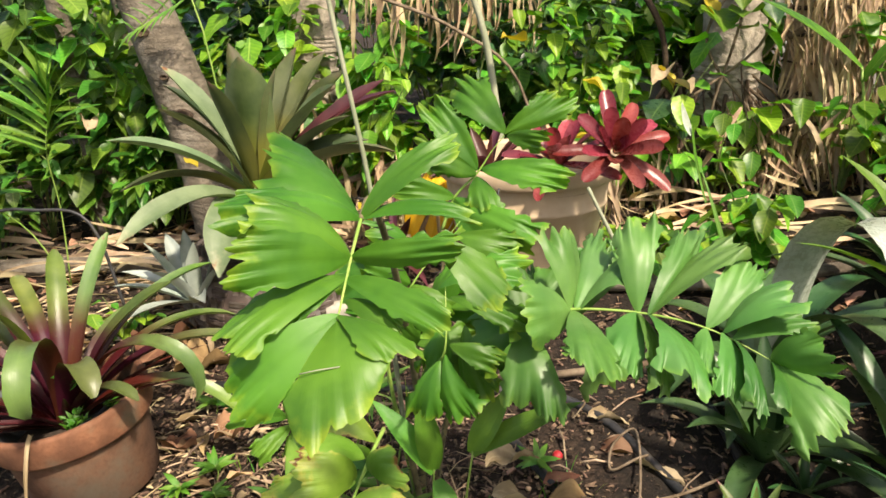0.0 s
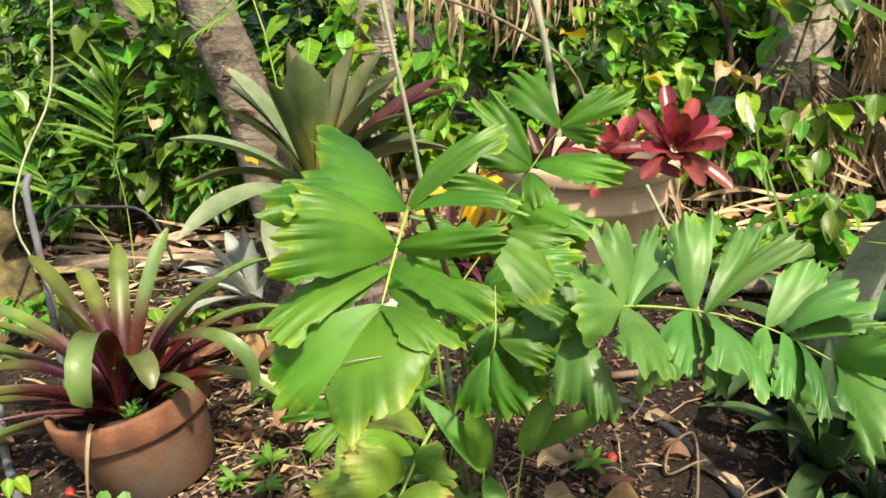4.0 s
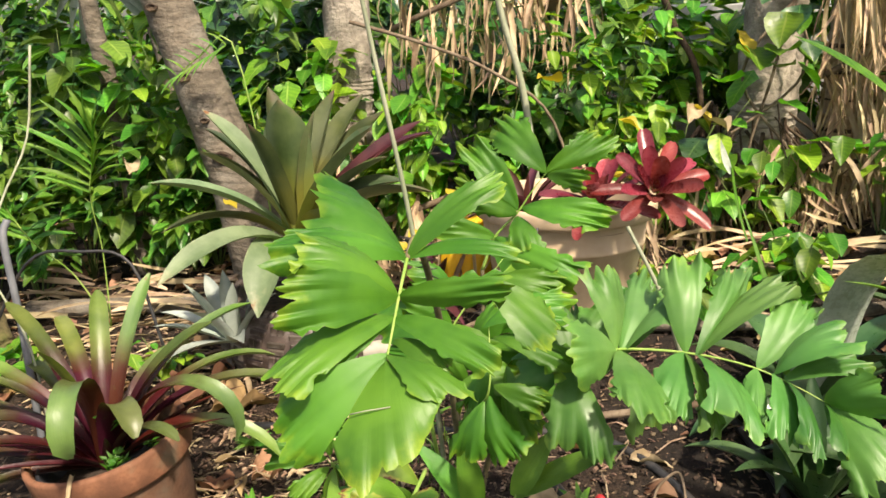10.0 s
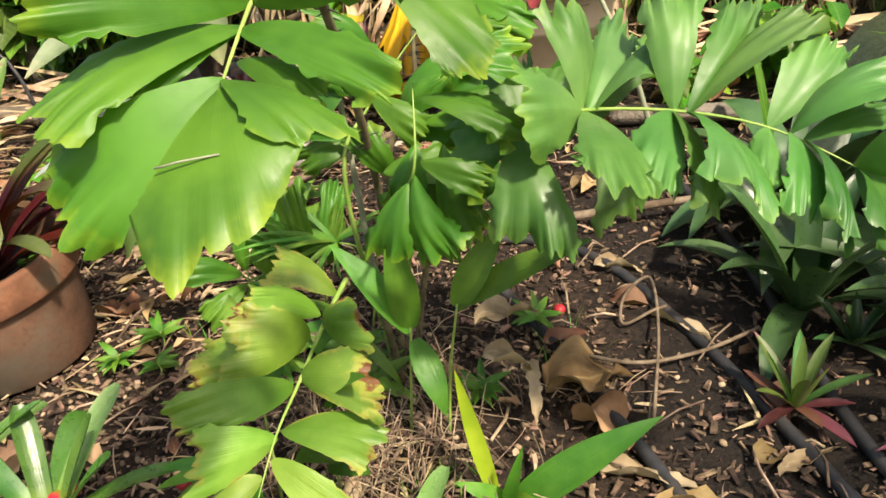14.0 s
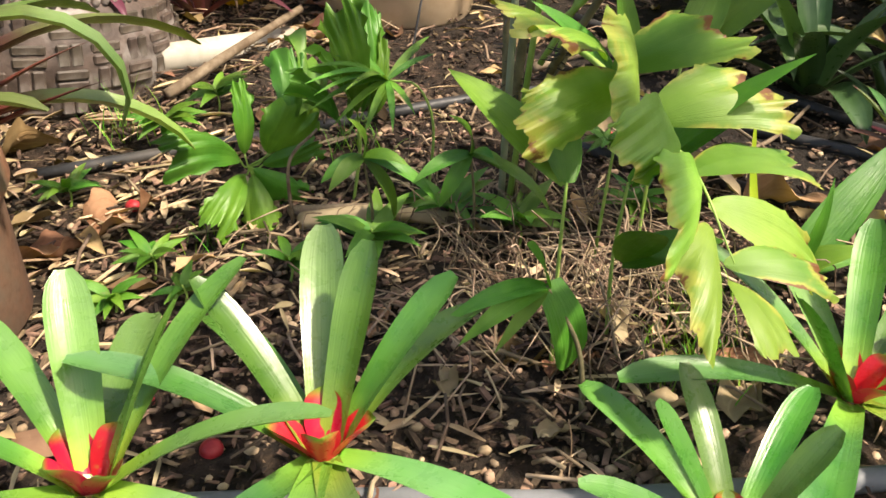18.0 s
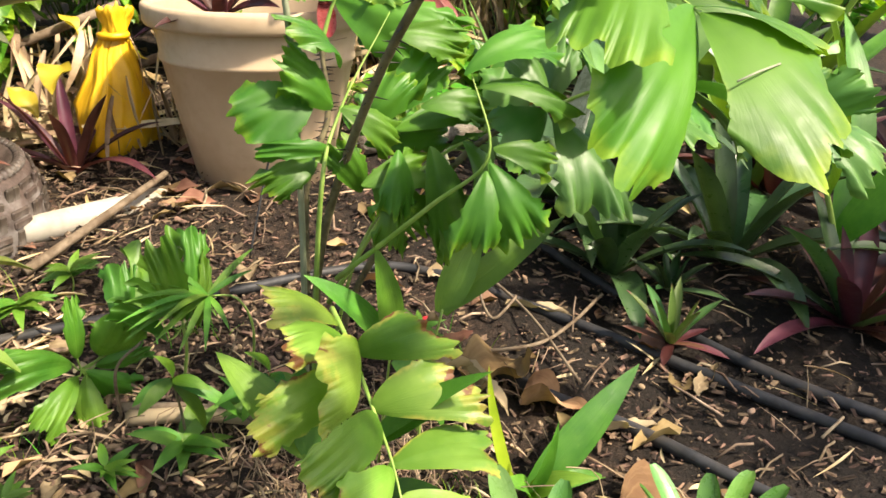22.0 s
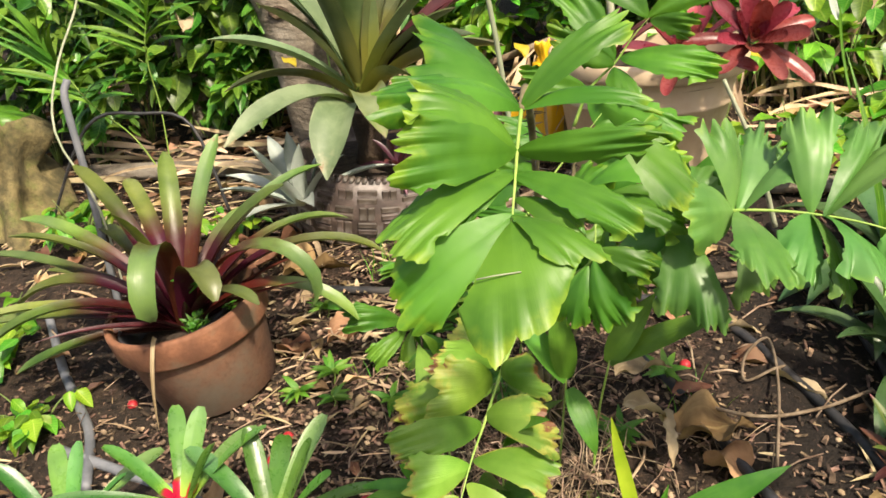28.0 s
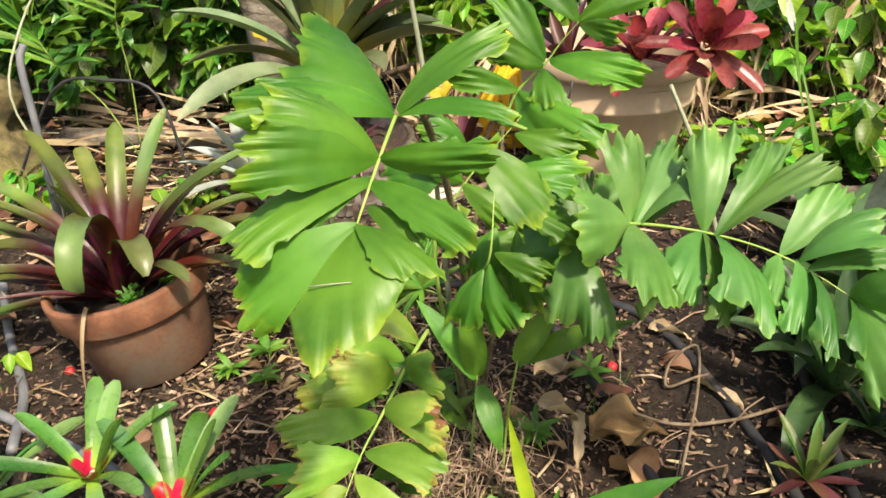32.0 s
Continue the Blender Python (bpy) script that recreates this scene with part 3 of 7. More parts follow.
def lathe(profile, seg=48, name="lathe", mat=None, wob=0.0):
    """A turned body from (radius, height) pairs."""
    v, f, uv = [], [], []
    for i, (r, z) in enumerate(profile):
        for k in range(seg):
            a = 2 * math.pi * k / seg
            rr = r * (1 + wob * noise.noise(Vector((math.cos(a) * 2, math.sin(a) * 2, z * 9))))
            v.append((rr * math.cos(a), rr * math.sin(a), z))
            uv.append((k / seg, i / len(profile)))
    for i in range(len(profile) - 1):
        for k in range(seg):
            a, b = i * seg + k, i * seg + (k + 1) % seg
            f.append((a, b, b + seg, a + seg))
    return mesh_of(name, v, f, uv, mat)


def block(sx, sy, sz, bevel=0.2):
    """A chamfered block as vertices and faces."""
    bm = bmesh.new()
    bmesh.ops.create_cube(bm, size=1.0, matrix=Matrix.Diagonal((sx, sy, sz, 1)))
    bmesh.ops.bevel(bm, geom=bm.edges[:], offset=min(sx, sy, sz) * bevel, segments=1, affect="EDGES")
    bm.verts.index_update()
    v, f = [w.co.copy() for w in bm.verts], [tuple(w.index for w in q.verts) for q in bm.faces]
    bm.free()
    return v, f


def rosette(name, loc, label, category, leaves, group="", rot=(0, 0, 0)):
    """A bromeliad: leaves are (azimuth, elevation, length, width, droop, shape, material, cup, twist), each a part."""
    ob = thing(name, loc, label, category, group, rot=rot)
    for az, el, ln, w, dr, shape, mat, cup, tw, *late in leaves:
        a = radians(az)
        s = blade(Soup(), (math.sin(a) * w * 0.3, math.cos(a) * w * 0.3, 0), az, el, ln, w, dr, shape, cup, twist=tw, rows=14, cols=6, power=late[0] if late else 1.4)
        part("leaf", s.mesh("leaf", M[mat]), ob)
    return ob


def spiral(n, el, ln, w, dr, shape, mat, cup, seed, start=0.0, jit=8.0, twist=14.0):
    """Leaves round a rosette, from the heart outwards; el, ln and dr are (inner, outer)."""
    rng = random.Random(seed)
    out = []
    for i in range(n):
        t = i / max(1, n - 1)
        mix = lambda q: q[0] + (q[1] - q[0]) * t
        out.append((start + i * 137.5 + rng.uniform(-jit, jit), mix(el) + rng.uniform(-6, 6), mix(ln) * rng.uniform(0.9, 1.1), w * rng.uniform(0.88, 1.1),
                    mix(dr) + rng.uniform(-10, 10), shape, mat, cup, rng.uniform(-twist, twist)))
    return out


def spear(soup, base, tip, width, nrm=(0, -0.5, 0.85), bend=0.12, shape="lance", cup=0.25, rows=11, cols=4, sag=0.0):
    """A leaf blade from base to tip that bows towards nrm."""
    base, tip, nrm = Vector(base), Vector(tip), Vector(nrm)
    d = tip - base
    ln = d.length
    d.normalize()
    nrm = (nrm - d * nrm.dot(d)).normalized()
    side = d.cross(nrm)
    prof, grid, uvs = PROFILES[shape], [], []
    for i in range(rows + 1):
        s = i / rows
        w = width / 2 * prof(s)
        mid = base + d * ln * s + nrm * (bend * ln * 4 * (s - s * s)) - UP * (sag * ln * s * s)
        grid.append([mid + side * (w * u) + nrm * (cup * w * (u * u - 0.3)) for u in (j / cols * 2 - 1 for j in range(cols + 1))])
        uvs.append([(j / cols, s) for j in range(cols + 1)])
    return soup.grid(grid, uvs)


def spear_plant(name, foot, label, category, mat, stems, leaves, group="", stem_mat="rachis"):
    """A small plant: stems are lists of points, leaves are (base, tip, width, bow, shape)."""
    foot = Vector(foot)
    ob = thing(name, foot, label, category, group)
    for pts, r in stems:
        path = smooth_path([Vector(p) - foot for p in pts], 12)
        part("stem", Soup().tube(path, [r * (1.1 - 0.4 * i / 12) for i in range(13)], 7).mesh("stem", M[stem_mat]), ob)
    for b, t, w, bow, shape in leaves:
        part("leaf", spear(Soup(), Vector(b) - foot, Vector(t) - foot, w, bend=bow, shape=shape).mesh("leaf", M[mat]), ob)
    return ob

# ---- ground: one sheet, fine near the bed, reaching the horizon ----
def axis(lo, hi, step, far):
    near = list(np.arange(lo, hi + step / 2, step))
    out = [hi + (far - hi) * (k / 14) ** 3 for k in range(1, 15)]
    back = [lo - (far + lo) * (k / 14) ** 3 for k in range(1, 15)]
    return [float(q) for q in back[::-1] + near + out]


def build_ground():
    xs, ys = axis(-2.2, 2.4, 0.03, 400.0), axis(0.2, 4.4, 0.03, 400.0)
    v = []
    for y in ys:
        for x in xs:
            near = max(0.0, 1 - max(abs(x) - 2, abs(y - 2.2) - 2.2, 0))
            p = Vector((x, y, 0))
            v.append((x, y, lift(x, y) + near * (0.012 * noise.noise(p * 5) + 0.008 * noise.noise(p * 19) + 0.005 * noise.noise(p * 47))))
    n = len(xs)
    f = [(j * n + i, j * n + i + 1, (j + 1) * n + i + 1, (j + 1) * n + i) for j in range(len(ys) - 1) for i in range(n - 1)]
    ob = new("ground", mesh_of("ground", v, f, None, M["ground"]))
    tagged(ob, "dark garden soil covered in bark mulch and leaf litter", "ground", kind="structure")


build_ground()

# ---- the fishtail palm in the middle of the bed ----
# each leaflet: its base and the two corners of its ragged end, and how far the end rounds out
BIG_LEFT = [
    (0.043, 1.093, 0.770, -0.045, 1.184, 0.849, -0.050, 1.044, 0.817, 0.12),
    (0.043, 1.093, 0.770, -0.062, 1.030, 0.820, -0.063, 0.975, 0.790, 0.40),
    (0.042, 1.020, 0.748, -0.030, 1.005, 0.824, -0.040, 0.934, 0.809, 0.12),
    (0.042, 1.020, 0.748, -0.040, 0.932, 0.807, -0.040, 0.901, 0.752, 0.16),
    (0.041, 0.985, 0.737, -0.066, 0.925, 0.722, -0.034, 0.880, 0.700, 0.25),
    (0.042, 0.930, 0.718, -0.060, 0.900, 0.686, -0.030, 0.872, 0.631, 0.20),
]
BIG_RIGHT = [
    (0.043, 1.093, 0.770, 0.124, 1.156, 0.853, 0.150, 1.122, 0.836, 0.30),
    (0.043, 1.093, 0.770, 0.149, 1.096, 0.789, 0.166, 1.054, 0.782, 0.25),
    (0.042, 1.020, 0.748, 0.150, 0.953, 0.796, 0.150, 0.954, 0.764, 0.12),
    (0.041, 0.985, 0.737, 0.149, 0.920, 0.729, 0.129, 0.896, 0.713, 0.20),
    (0.042, 0.930, 0.718, 0.125, 0.900, 0.697, 0.073, 0.875, 0.702, 0.15),
    (0.041, 0.922, 0.715, 0.004, 0.846, 0.659, 0.094, 0.872, 0.694, 0.38),
]
SIDE_UPPER = [
    (0.313, 1.300, 0.571, 0.272, 1.320, 0.666, 0.332, 1.385, 0.646, 0.20),
    (0.318, 1.299, 0.572, 0.354, 1.446, 0.641, 0.388, 1.403, 0.624, 0.15),
    (0.324, 1.298, 0.572, 0.398, 1.405, 0.619, 0.389, 1.312, 0.623, 0.20),
    (0.406, 1.279, 0.577, 0.380, 1.358, 0.668, 0.442, 1.350, 0.685, 0.18),
    (0.420, 1.273, 0.576, 0.465, 1.362, 0.663, 0.525, 1.393, 0.659, 0.10),
    (0.420, 1.273, 0.576, 0.533, 1.361, 0.649, 0.555, 1.301, 0.660, 0.20),
    (0.495, 1.246, 0.568, 0.535, 1.315, 0.649, 0.585, 1.297, 0.622, 0.12),
    (0.515, 1.238, 0.565, 0.582, 1.281, 0.624, 0.590, 1.187, 0.623, 0.12),
    (0.527, 1.231, 0.559, 0.594, 1.240, 0.593, 0.614, 1.200, 0.582, 0.30),
]
SIDE_LOWER = [
    (0.313, 1.300, 0.571, 0.252, 1.264, 0.629, 0.273, 1.234, 0.549, 0.30),
    (0.318, 1.299, 0.572, 0.298, 1.186, 0.552, 0.369, 1.163, 0.544, 0.18),
    (0.406, 1.279, 0.577, 0.356, 1.233, 0.563, 0.396, 1.176, 0.540, 0.30),
    (0.406, 1.279, 0.577, 0.397, 1.157, 0.540, 0.436, 1.175, 0.515, 0.20),
    (0.420, 1.273, 0.576, 0.415, 1.139, 0.569, 0.488, 1.161, 0.528, 0.15),
    (0.495, 1.246, 0.568, 0.470, 1.223, 0.557, 0.493, 1.186, 0.539, 0.40),
    (0.515, 1.238, 0.565, 0.486, 1.157, 0.535, 0.532, 1.152, 0.512, 0.15),
    (0.527, 1.231, 0.559, 0.521, 1.126, 0.531, 0.549, 1.130, 0.498, 0.12),
    (0.573, 1.208, 0.538, 0.554, 1.131, 0.525, 0.608, 1.162, 0.486, 0.15),
]
SIDE_END = [
    (0.573, 1.208, 0.538, 0.588, 1.170, 0.595, 0.624, 1.140, 0.550, 0.30),
    (0.573, 1.208, 0.538, 0.642, 1.140, 0.518, 0.579, 1.110, 0.472, 0.25),
]
LOW_LEFT = [
    (0.008, 1.385, 0.296, -0.064, 1.420, 0.344, -0.074, 1.370, 0.327, 0.10),
    (-0.005, 1.328, 0.300, -0.075, 1.334, 0.340, -0.091, 1.266, 0.332, 0.12),
    (-0.012, 1.289, 0.291, -0.067, 1.242, 0.354, -0.087, 1.198, 0.298, 0.10),
    (-0.013, 1.280, 0.287, -0.133, 1.270, 0.296, -0.140, 1.240, 0.258, 0.15),
    (-0.025, 1.226, 0.269, -0.139, 1.142, 0.306, -0.117, 1.138, 0.267, 0.08),
    (-0.035, 1.165, 0.234, -0.102, 1.130, 0.271, -0.114, 1.100, 0.212, 0.10),
    (-0.048, 1.130, 0.207, -0.099, 1.110, 0.199, -0.109, 1.060, 0.154, 0.10),
]
LOW_RIGHT = [
    (-0.002, 1.320, 0.288, 0.040, 1.285, 0.341, 0.064, 1.232, 0.318, 0.15),
    (-0.021, 1.245, 0.261, 0.056, 1.235, 0.303, 0.075, 1.180, 0.264, 0.10),
    (-0.034, 1.182, 0.234, 0.071, 1.198, 0.234, 0.066, 1.134, 0.229, 0.10),
    (-0.040, 1.145, 0.221, 0.058, 1.120, 0.172, 0.048, 1.100, 0.145, 0.12),
    (-0.051, 1.110, 0.184, 0.017, 1.100, 0.180, 0.025, 1.070, 0.159, 0.12),
    (-0.055, 1.100, 0.176, -0.026, 1.060, 0.139, -0.069, 1.050, 0.147, 0.20),
]
SIDE_INNER = [(0.250, 1.299, 0.550, 0.255, 1.217, 0.469, 0.082), (0.243, 1.304, 0.553, 0.188, 1.298, 0.530, 0.067), (0.247, 1.304, 0.553, 0.235, 1.343, 0.608, 0.051)]
# smaller leaflets: base, middle of the end, width at the end
CROWN_FROND = [
    (0.099, 1.500, 0.495, 0.142, 1.480, 0.561, 0.065),
    (0.118, 1.520, 0.515, 0.204, 1.500, 0.578, 0.070),
    (0.103, 1.500, 0.483, 0.208, 1.480, 0.499, 0.060),
    (0.095, 1.460, 0.461, 0.138, 1.440, 0.395, 0.070),
    (0.120, 1.440, 0.488, 0.105, 1.420, 0.418, 0.060),
    (0.060, 1.500, 0.536, -0.002, 1.480, 0.592, 0.060),
    (0.069, 1.500, 0.584, 0.013, 1.480, 0.630, 0.060),
    (0.140, 1.500, 0.622, 0.221, 1.480, 0.610, 0.060),
    (0.088, 1.480, 0.425, 0.048, 1.460, 0.489, 0.050),
    (0.154, 1.420, 0.493, 0.178, 1.400, 0.389, 0.070),
    (0.191, 1.400, 0.501, 0.215, 1.380, 0.436, 0.070),
    (0.158, 1.450, 0.537, 0.236, 1.430, 0.533, 0.060),
    (0.035, 1.500, 0.473, -0.034, 1.480, 0.451, 0.050),
    (0.283, 1.500, 0.546, 0.344, 1.480, 0.576, 0.060),
]
BACK_FROND = [
    (0.224, 1.640, 0.769, 0.122, 1.680, 0.813, 0.183, 1.692, 0.863, 0.20),
    (0.224, 1.640, 0.769, 0.289, 1.640, 0.839, 0.340, 1.640, 0.803, 0.25),
    (0.173, 1.640, 0.702, 0.068, 1.670, 0.791, 0.120, 1.679, 0.823, 0.20),
    (0.173, 1.640, 0.697, 0.090, 1.620, 0.704, 0.078, 1.614, 0.766, 0.20),
    (0.182, 1.640, 0.707, 0.331, 1.590, 0.721, 0.295, 1.575, 0.678, 0.20),
    (0.173, 1.640, 0.691, 0.156, 1.590, 0.655, 0.218, 1.575, 0.658, 0.20),
    (0.132, 1.640, 0.652, 0.181, 1.560, 0.565, 0.273, 1.536, 0.635, 0.20),
    (0.227, 1.640, 0.767, 0.268, 1.600, 0.746, 0.294, 1.588, 0.782, 0.20),
    (0.132, 1.640, 0.654, 0.029, 1.610, 0.702, 0.042, 1.601, 0.659, 0.20),
]
PALM = Vector((0.067, 1.595, lift(0.067, 1.595)))


def frond(parent, rachis, radius, leaflets, mat, nrm, seed, bow=0.07, teeth=0.09, label="", swell=0.1, pleat=0.014, wide=1.1, turn=0.2, cup=0.1, spread=1.1):
    """A rachis with its ragged leaflets, given in metres of the garden and stored about the palm's foot."""
    rng = random.Random(seed)
    off = parent.matrix_world.translation
    pts = smooth_path([Vector(p) - off for p in rachis], 24)
    ob = part("frond", Soup().tube(pts, [radius * (1.15 - 1.0 * i / 24) for i in range(25)], 8).mesh("frond", M["rachis"]), parent, label)
    for row in leaflets:
        face = Vector(nrm) + Vector((rng.uniform(-1, 1), rng.uniform(-1, 1), rng.uniform(-1, 1))) * turn
        b = Vector(row[:3]) - off
        if len(row) == 7:
            t = Vector(row[3:6]) - off
            half = (t - b).cross(face).normalized() * (row[6] * wide / 2)
            tilt = (t - b) * rng.uniform(-0.14, 0.14)
            p, q, end = t - half + tilt, t + half - tilt, rng.uniform(0.08, 0.3)
        else:
            p, q, end = Vector(row[3:6]) - off, Vector(row[6:9]) - off, row[9]
        s = lobe(Soup(), b, p, q, face, end, swell, teeth, bow * rng.uniform(0.7, 1.3), pleat, cup, rng=rng, spread=spread)
        part("leaflet", s.mesh("leaflet", M[mat]), ob)
    return ob


palm = thing("fishtail_palm", PALM, "young fishtail palm with ragged bright green fronds", "palm")
# spiny cane stems
def cane(pts, r, spines, seed):
    rng = random.Random(seed)
    path = smooth_path([Vector(p) - PALM for p in pts], 26)
    st = part("stem", Soup().tube(path, [r * (1.2 - 0.5 * i / 26) for i in range(27)], 9).mesh("stem", M["spine_stem"]), palm, "slim spiny brown stem")
    sp = Soup()
    for _ in range(spines):
        k = rng.randrange(1, 25)
        a, e = rng.random() * 6.28, rng.uniform(0.5, 1)
        d = Vector((math.cos(a), math.sin(a), rng.uniform(-0.5, 0.3))).normalized()
        q = path[k] + (path[k + 1] - path[k]) * rng.random()
        sp.tube([q + d * r * 0.6, q + d * (r * 0.6 + 0.019 * e)], [0.0014, 0.0003], 4, False)
    part("spines", sp.mesh("spines", M["spine"]), st, "fine black spines", "stuff")


cane([PALM, (0.06, 1.56, 0.3), (0.052, 1.38, 0.58), (0.046, 1.18, 0.765), (0.043, 1.091, 0.77)], 0.0058, 150, 3)
cane([PALM + Vector((0.02, 0, 0)), (0.12, 1.56, 0.25), (0.2, 1.42, 0.47), (0.25, 1.32, 0.555)], 0.0052, 110, 4)
cane([PALM + Vector((0, 0.02, 0)), (0.06, 1.6, 0.38), (0.106, 1.62, 0.489), (0.108, 1.640, 0.589)], 0.0052, 80, 5)
cane([PALM + Vector((0, -0.02, 0)), (0.045, 1.5, 0.22), (0.015, 1.42, 0.295)], 0.006, 60, 6)

frond(palm, [(0.043, 1.1, 0.772), (0.042, 1.03, 0.751), (0.042, 0.96, 0.729), (0.041, 0.915, 0.71), (0.038, 0.875, 0.684)], 0.002, BIG_LEFT + BIG_RIGHT + [(0.13, 1.03, 0.765, 0.208, 1.03, 0.73, 0.178, 0.985, 0.7, 0.2), (0.042, 1.0, 0.735, -0.02, 0.945, 0.715, 0.0, 0.92, 0.705, 0.2), (0.042, 0.965, 0.72, 0.1, 0.94, 0.715, 0.09, 0.91, 0.7, 0.2)], "palm", (0.05, -0.5, 0.85), 11, swell=0.1, teeth=0.165, pleat=0.026, spread=1.06, bow=0.09)
frond(palm, [(0.25, 1.31, 0.553), (0.313, 1.3, 0.573), (0.41, 1.278, 0.577), (0.495, 1.246, 0.568), (0.573, 1.208, 0.538), (0.6, 1.18, 0.52)], 0.0024,
      SIDE_UPPER + SIDE_LOWER + SIDE_END + SIDE_INNER, "palm_blue", (0.05, -0.75, 0.65), 12, teeth=0.19, pleat=0.034, turn=0.3, bow=0.1)
frond(palm, [(0.015, 1.42, 0.3), (0.0, 1.34, 0.29), (-0.02, 1.24, 0.262), (-0.036, 1.165, 0.24), (-0.052, 1.1, 0.19)], 0.0034, LOW_LEFT + LOW_RIGHT, "palm_old", (0.0, -0.25, 0.97), 13,
      label="yellowing frond with scorched brown margins", swell=0.16, teeth=0.13, pleat=0.02, bow=0.11, spread=1.35)
frond(palm, [(0.108, 1.640, 0.589), (0.132, 1.640, 0.652), (0.173, 1.640, 0.697), (0.200, 1.640, 0.738), (0.226, 1.640, 0.771)], 0.003, BACK_FROND, "palm", (0.0, -0.7, 0.7), 14, teeth=0.2, pleat=0.05, turn=0.5, bow=0.14)
MIDDLE_FROND = [
    (0.036, 1.495, 0.560, -0.032, 1.493, 0.536, 0.091), (0.061, 1.485, 0.539, 0.122, 1.465, 0.500, 0.050), (0.074, 1.451, 0.444, 0.170, 1.445, 0.454, 0.066),
    (0.111, 1.446, 0.440, 0.099, 1.423, 0.372, 0.054), (0.155, 1.441, 0.442, 0.178, 1.411, 0.361, 0.052), (0.044, 1.468, 0.487, -0.032, 1.479, 0.497, 0.030),
    (0.131, 1.467, 0.506, 0.257, 1.460, 0.525, 0.053),
]
INNER_FROND = [
    (0.261, 1.451, 0.500, 0.305, 1.465, 0.551, 0.085), (0.277, 1.446, 0.487, 0.239, 1.443, 0.469, 0.061), (0.348, 1.436, 0.481, 0.383, 1.408, 0.410, 0.096),
    (0.343, 1.445, 0.504, 0.390, 1.470, 0.590, 0.079),
]
UNDER_FROND = [
    (0.123, 1.253, 0.511, 0.101, 1.238, 0.446, 0.068), (0.130, 1.257, 0.518, 0.160, 1.227, 0.447, 0.075), (0.137, 1.262, 0.532, 0.196, 1.248, 0.515, 0.052),
    (0.122, 1.301, 0.606, 0.224, 1.302, 0.630, 0.082), (0.137, 1.293, 0.593, 0.231, 1.272, 0.570, 0.067),
]
frond(palm, [PALM + Vector((-0.01, 0, 0)), (0.02, 1.46, 0.42), (0.06, 1.483, 0.532), (0.148, 1.514, 0.647)], 0.004, MIDDLE_FROND, "palm", (0.0, -0.8, 0.6), 15, teeth=0.24, pleat=0.05, turn=0.45, wide=0.95, bow=0.14)
frond(palm, [(0.06, 1.53, 0.25), (0.14, 1.447, 0.44), (0.27, 1.45, 0.495), (0.35, 1.44, 0.495)], 0.0035, INNER_FROND, "palm_blue", (0.0, -0.8, 0.6), 16, teeth=0.24, pleat=0.05, turn=0.45, wide=0.95, bow=0.14)
frond(palm, [(0.06, 1.5, 0.3), (0.1, 1.33, 0.45), (0.13, 1.26, 0.525), (0.13, 1.3, 0.61)], 0.0035, UNDER_FROND, "palm", (0.0, -0.8, 0.6), 17, teeth=0.26, pleat=0.05, turn=0.5, wide=0.8, bow=0.14, swell=0.06)
frond(palm, [PALM + Vector((0.01, -0.02, 0.1)), (0.1, 1.53, 0.3), (0.14, 1.5, 0.4), (0.2, 1.47, 0.47)], 0.003, CROWN_FROND, "palm", (0.0, -0.8, 0.6), 18, teeth=0.26, pleat=0.06, turn=0.5, bow=0.16, wide=0.95)

# ---- terracotta pot with a maroon and green bromeliad ----
def terracotta_pot():
    x, y, r, h = -0.672, 1.735, 0.176, 0.225
    ob = thing("terracotta_pot", (x, y, -0.028), "weathered round terracotta pot tilted in the soil", "flower pot", rot=(5, -10, 0))
    part("body", lathe([(0.0, 0.0), (0.128, 0.0), (0.133, 0.004), (0.153, h - 0.075), (0.155, h - 0.068)], 64, "body", M["terracotta_old"]), ob)
    part("rim", lathe([(0.153, h - 0.066), (0.166, h - 0.066), (0.17, h - 0.06), (r - 0.003, h - 0.008), (r - 0.005, h), (r - 0.014, h + 0.001), (r - 0.018, h - 0.006)], 64, "rim", M["terracotta"], 0.004), ob)
    part("inner_wall", lathe([(r - 0.018, h - 0.006), (0.143, h - 0.07), (0.128, 0.05), (0.0, 0.05)], 48, "inner_wall", M["terracotta_in"]), ob, "damp stained inside")
    liner = part("nursery_pot", lathe([(0.095, 0.05), (0.118, h - 0.055), (0.125, h - 0.053), (0.125, h - 0.045), (0.121, h - 0.043), (0.124, h - 0.036), (0.119, h - 0.03), (0.114, h - 0.034), (0.108, 0.12), (0.0, 0.115)], 48, "nursery_pot", M["blackpot"]), ob, "black plastic nursery pot set inside")
    liner.location = (-0.02, -0.022, 0.012)
    s = part("potting_soil", lathe([(0.11, 0.145), (0.06, 0.155), (0.0, 0.158)], 32, "potting_soil", M["soil"], 0.06), ob)
    s.location = (-0.022, -0.012, 0)
    return x, y


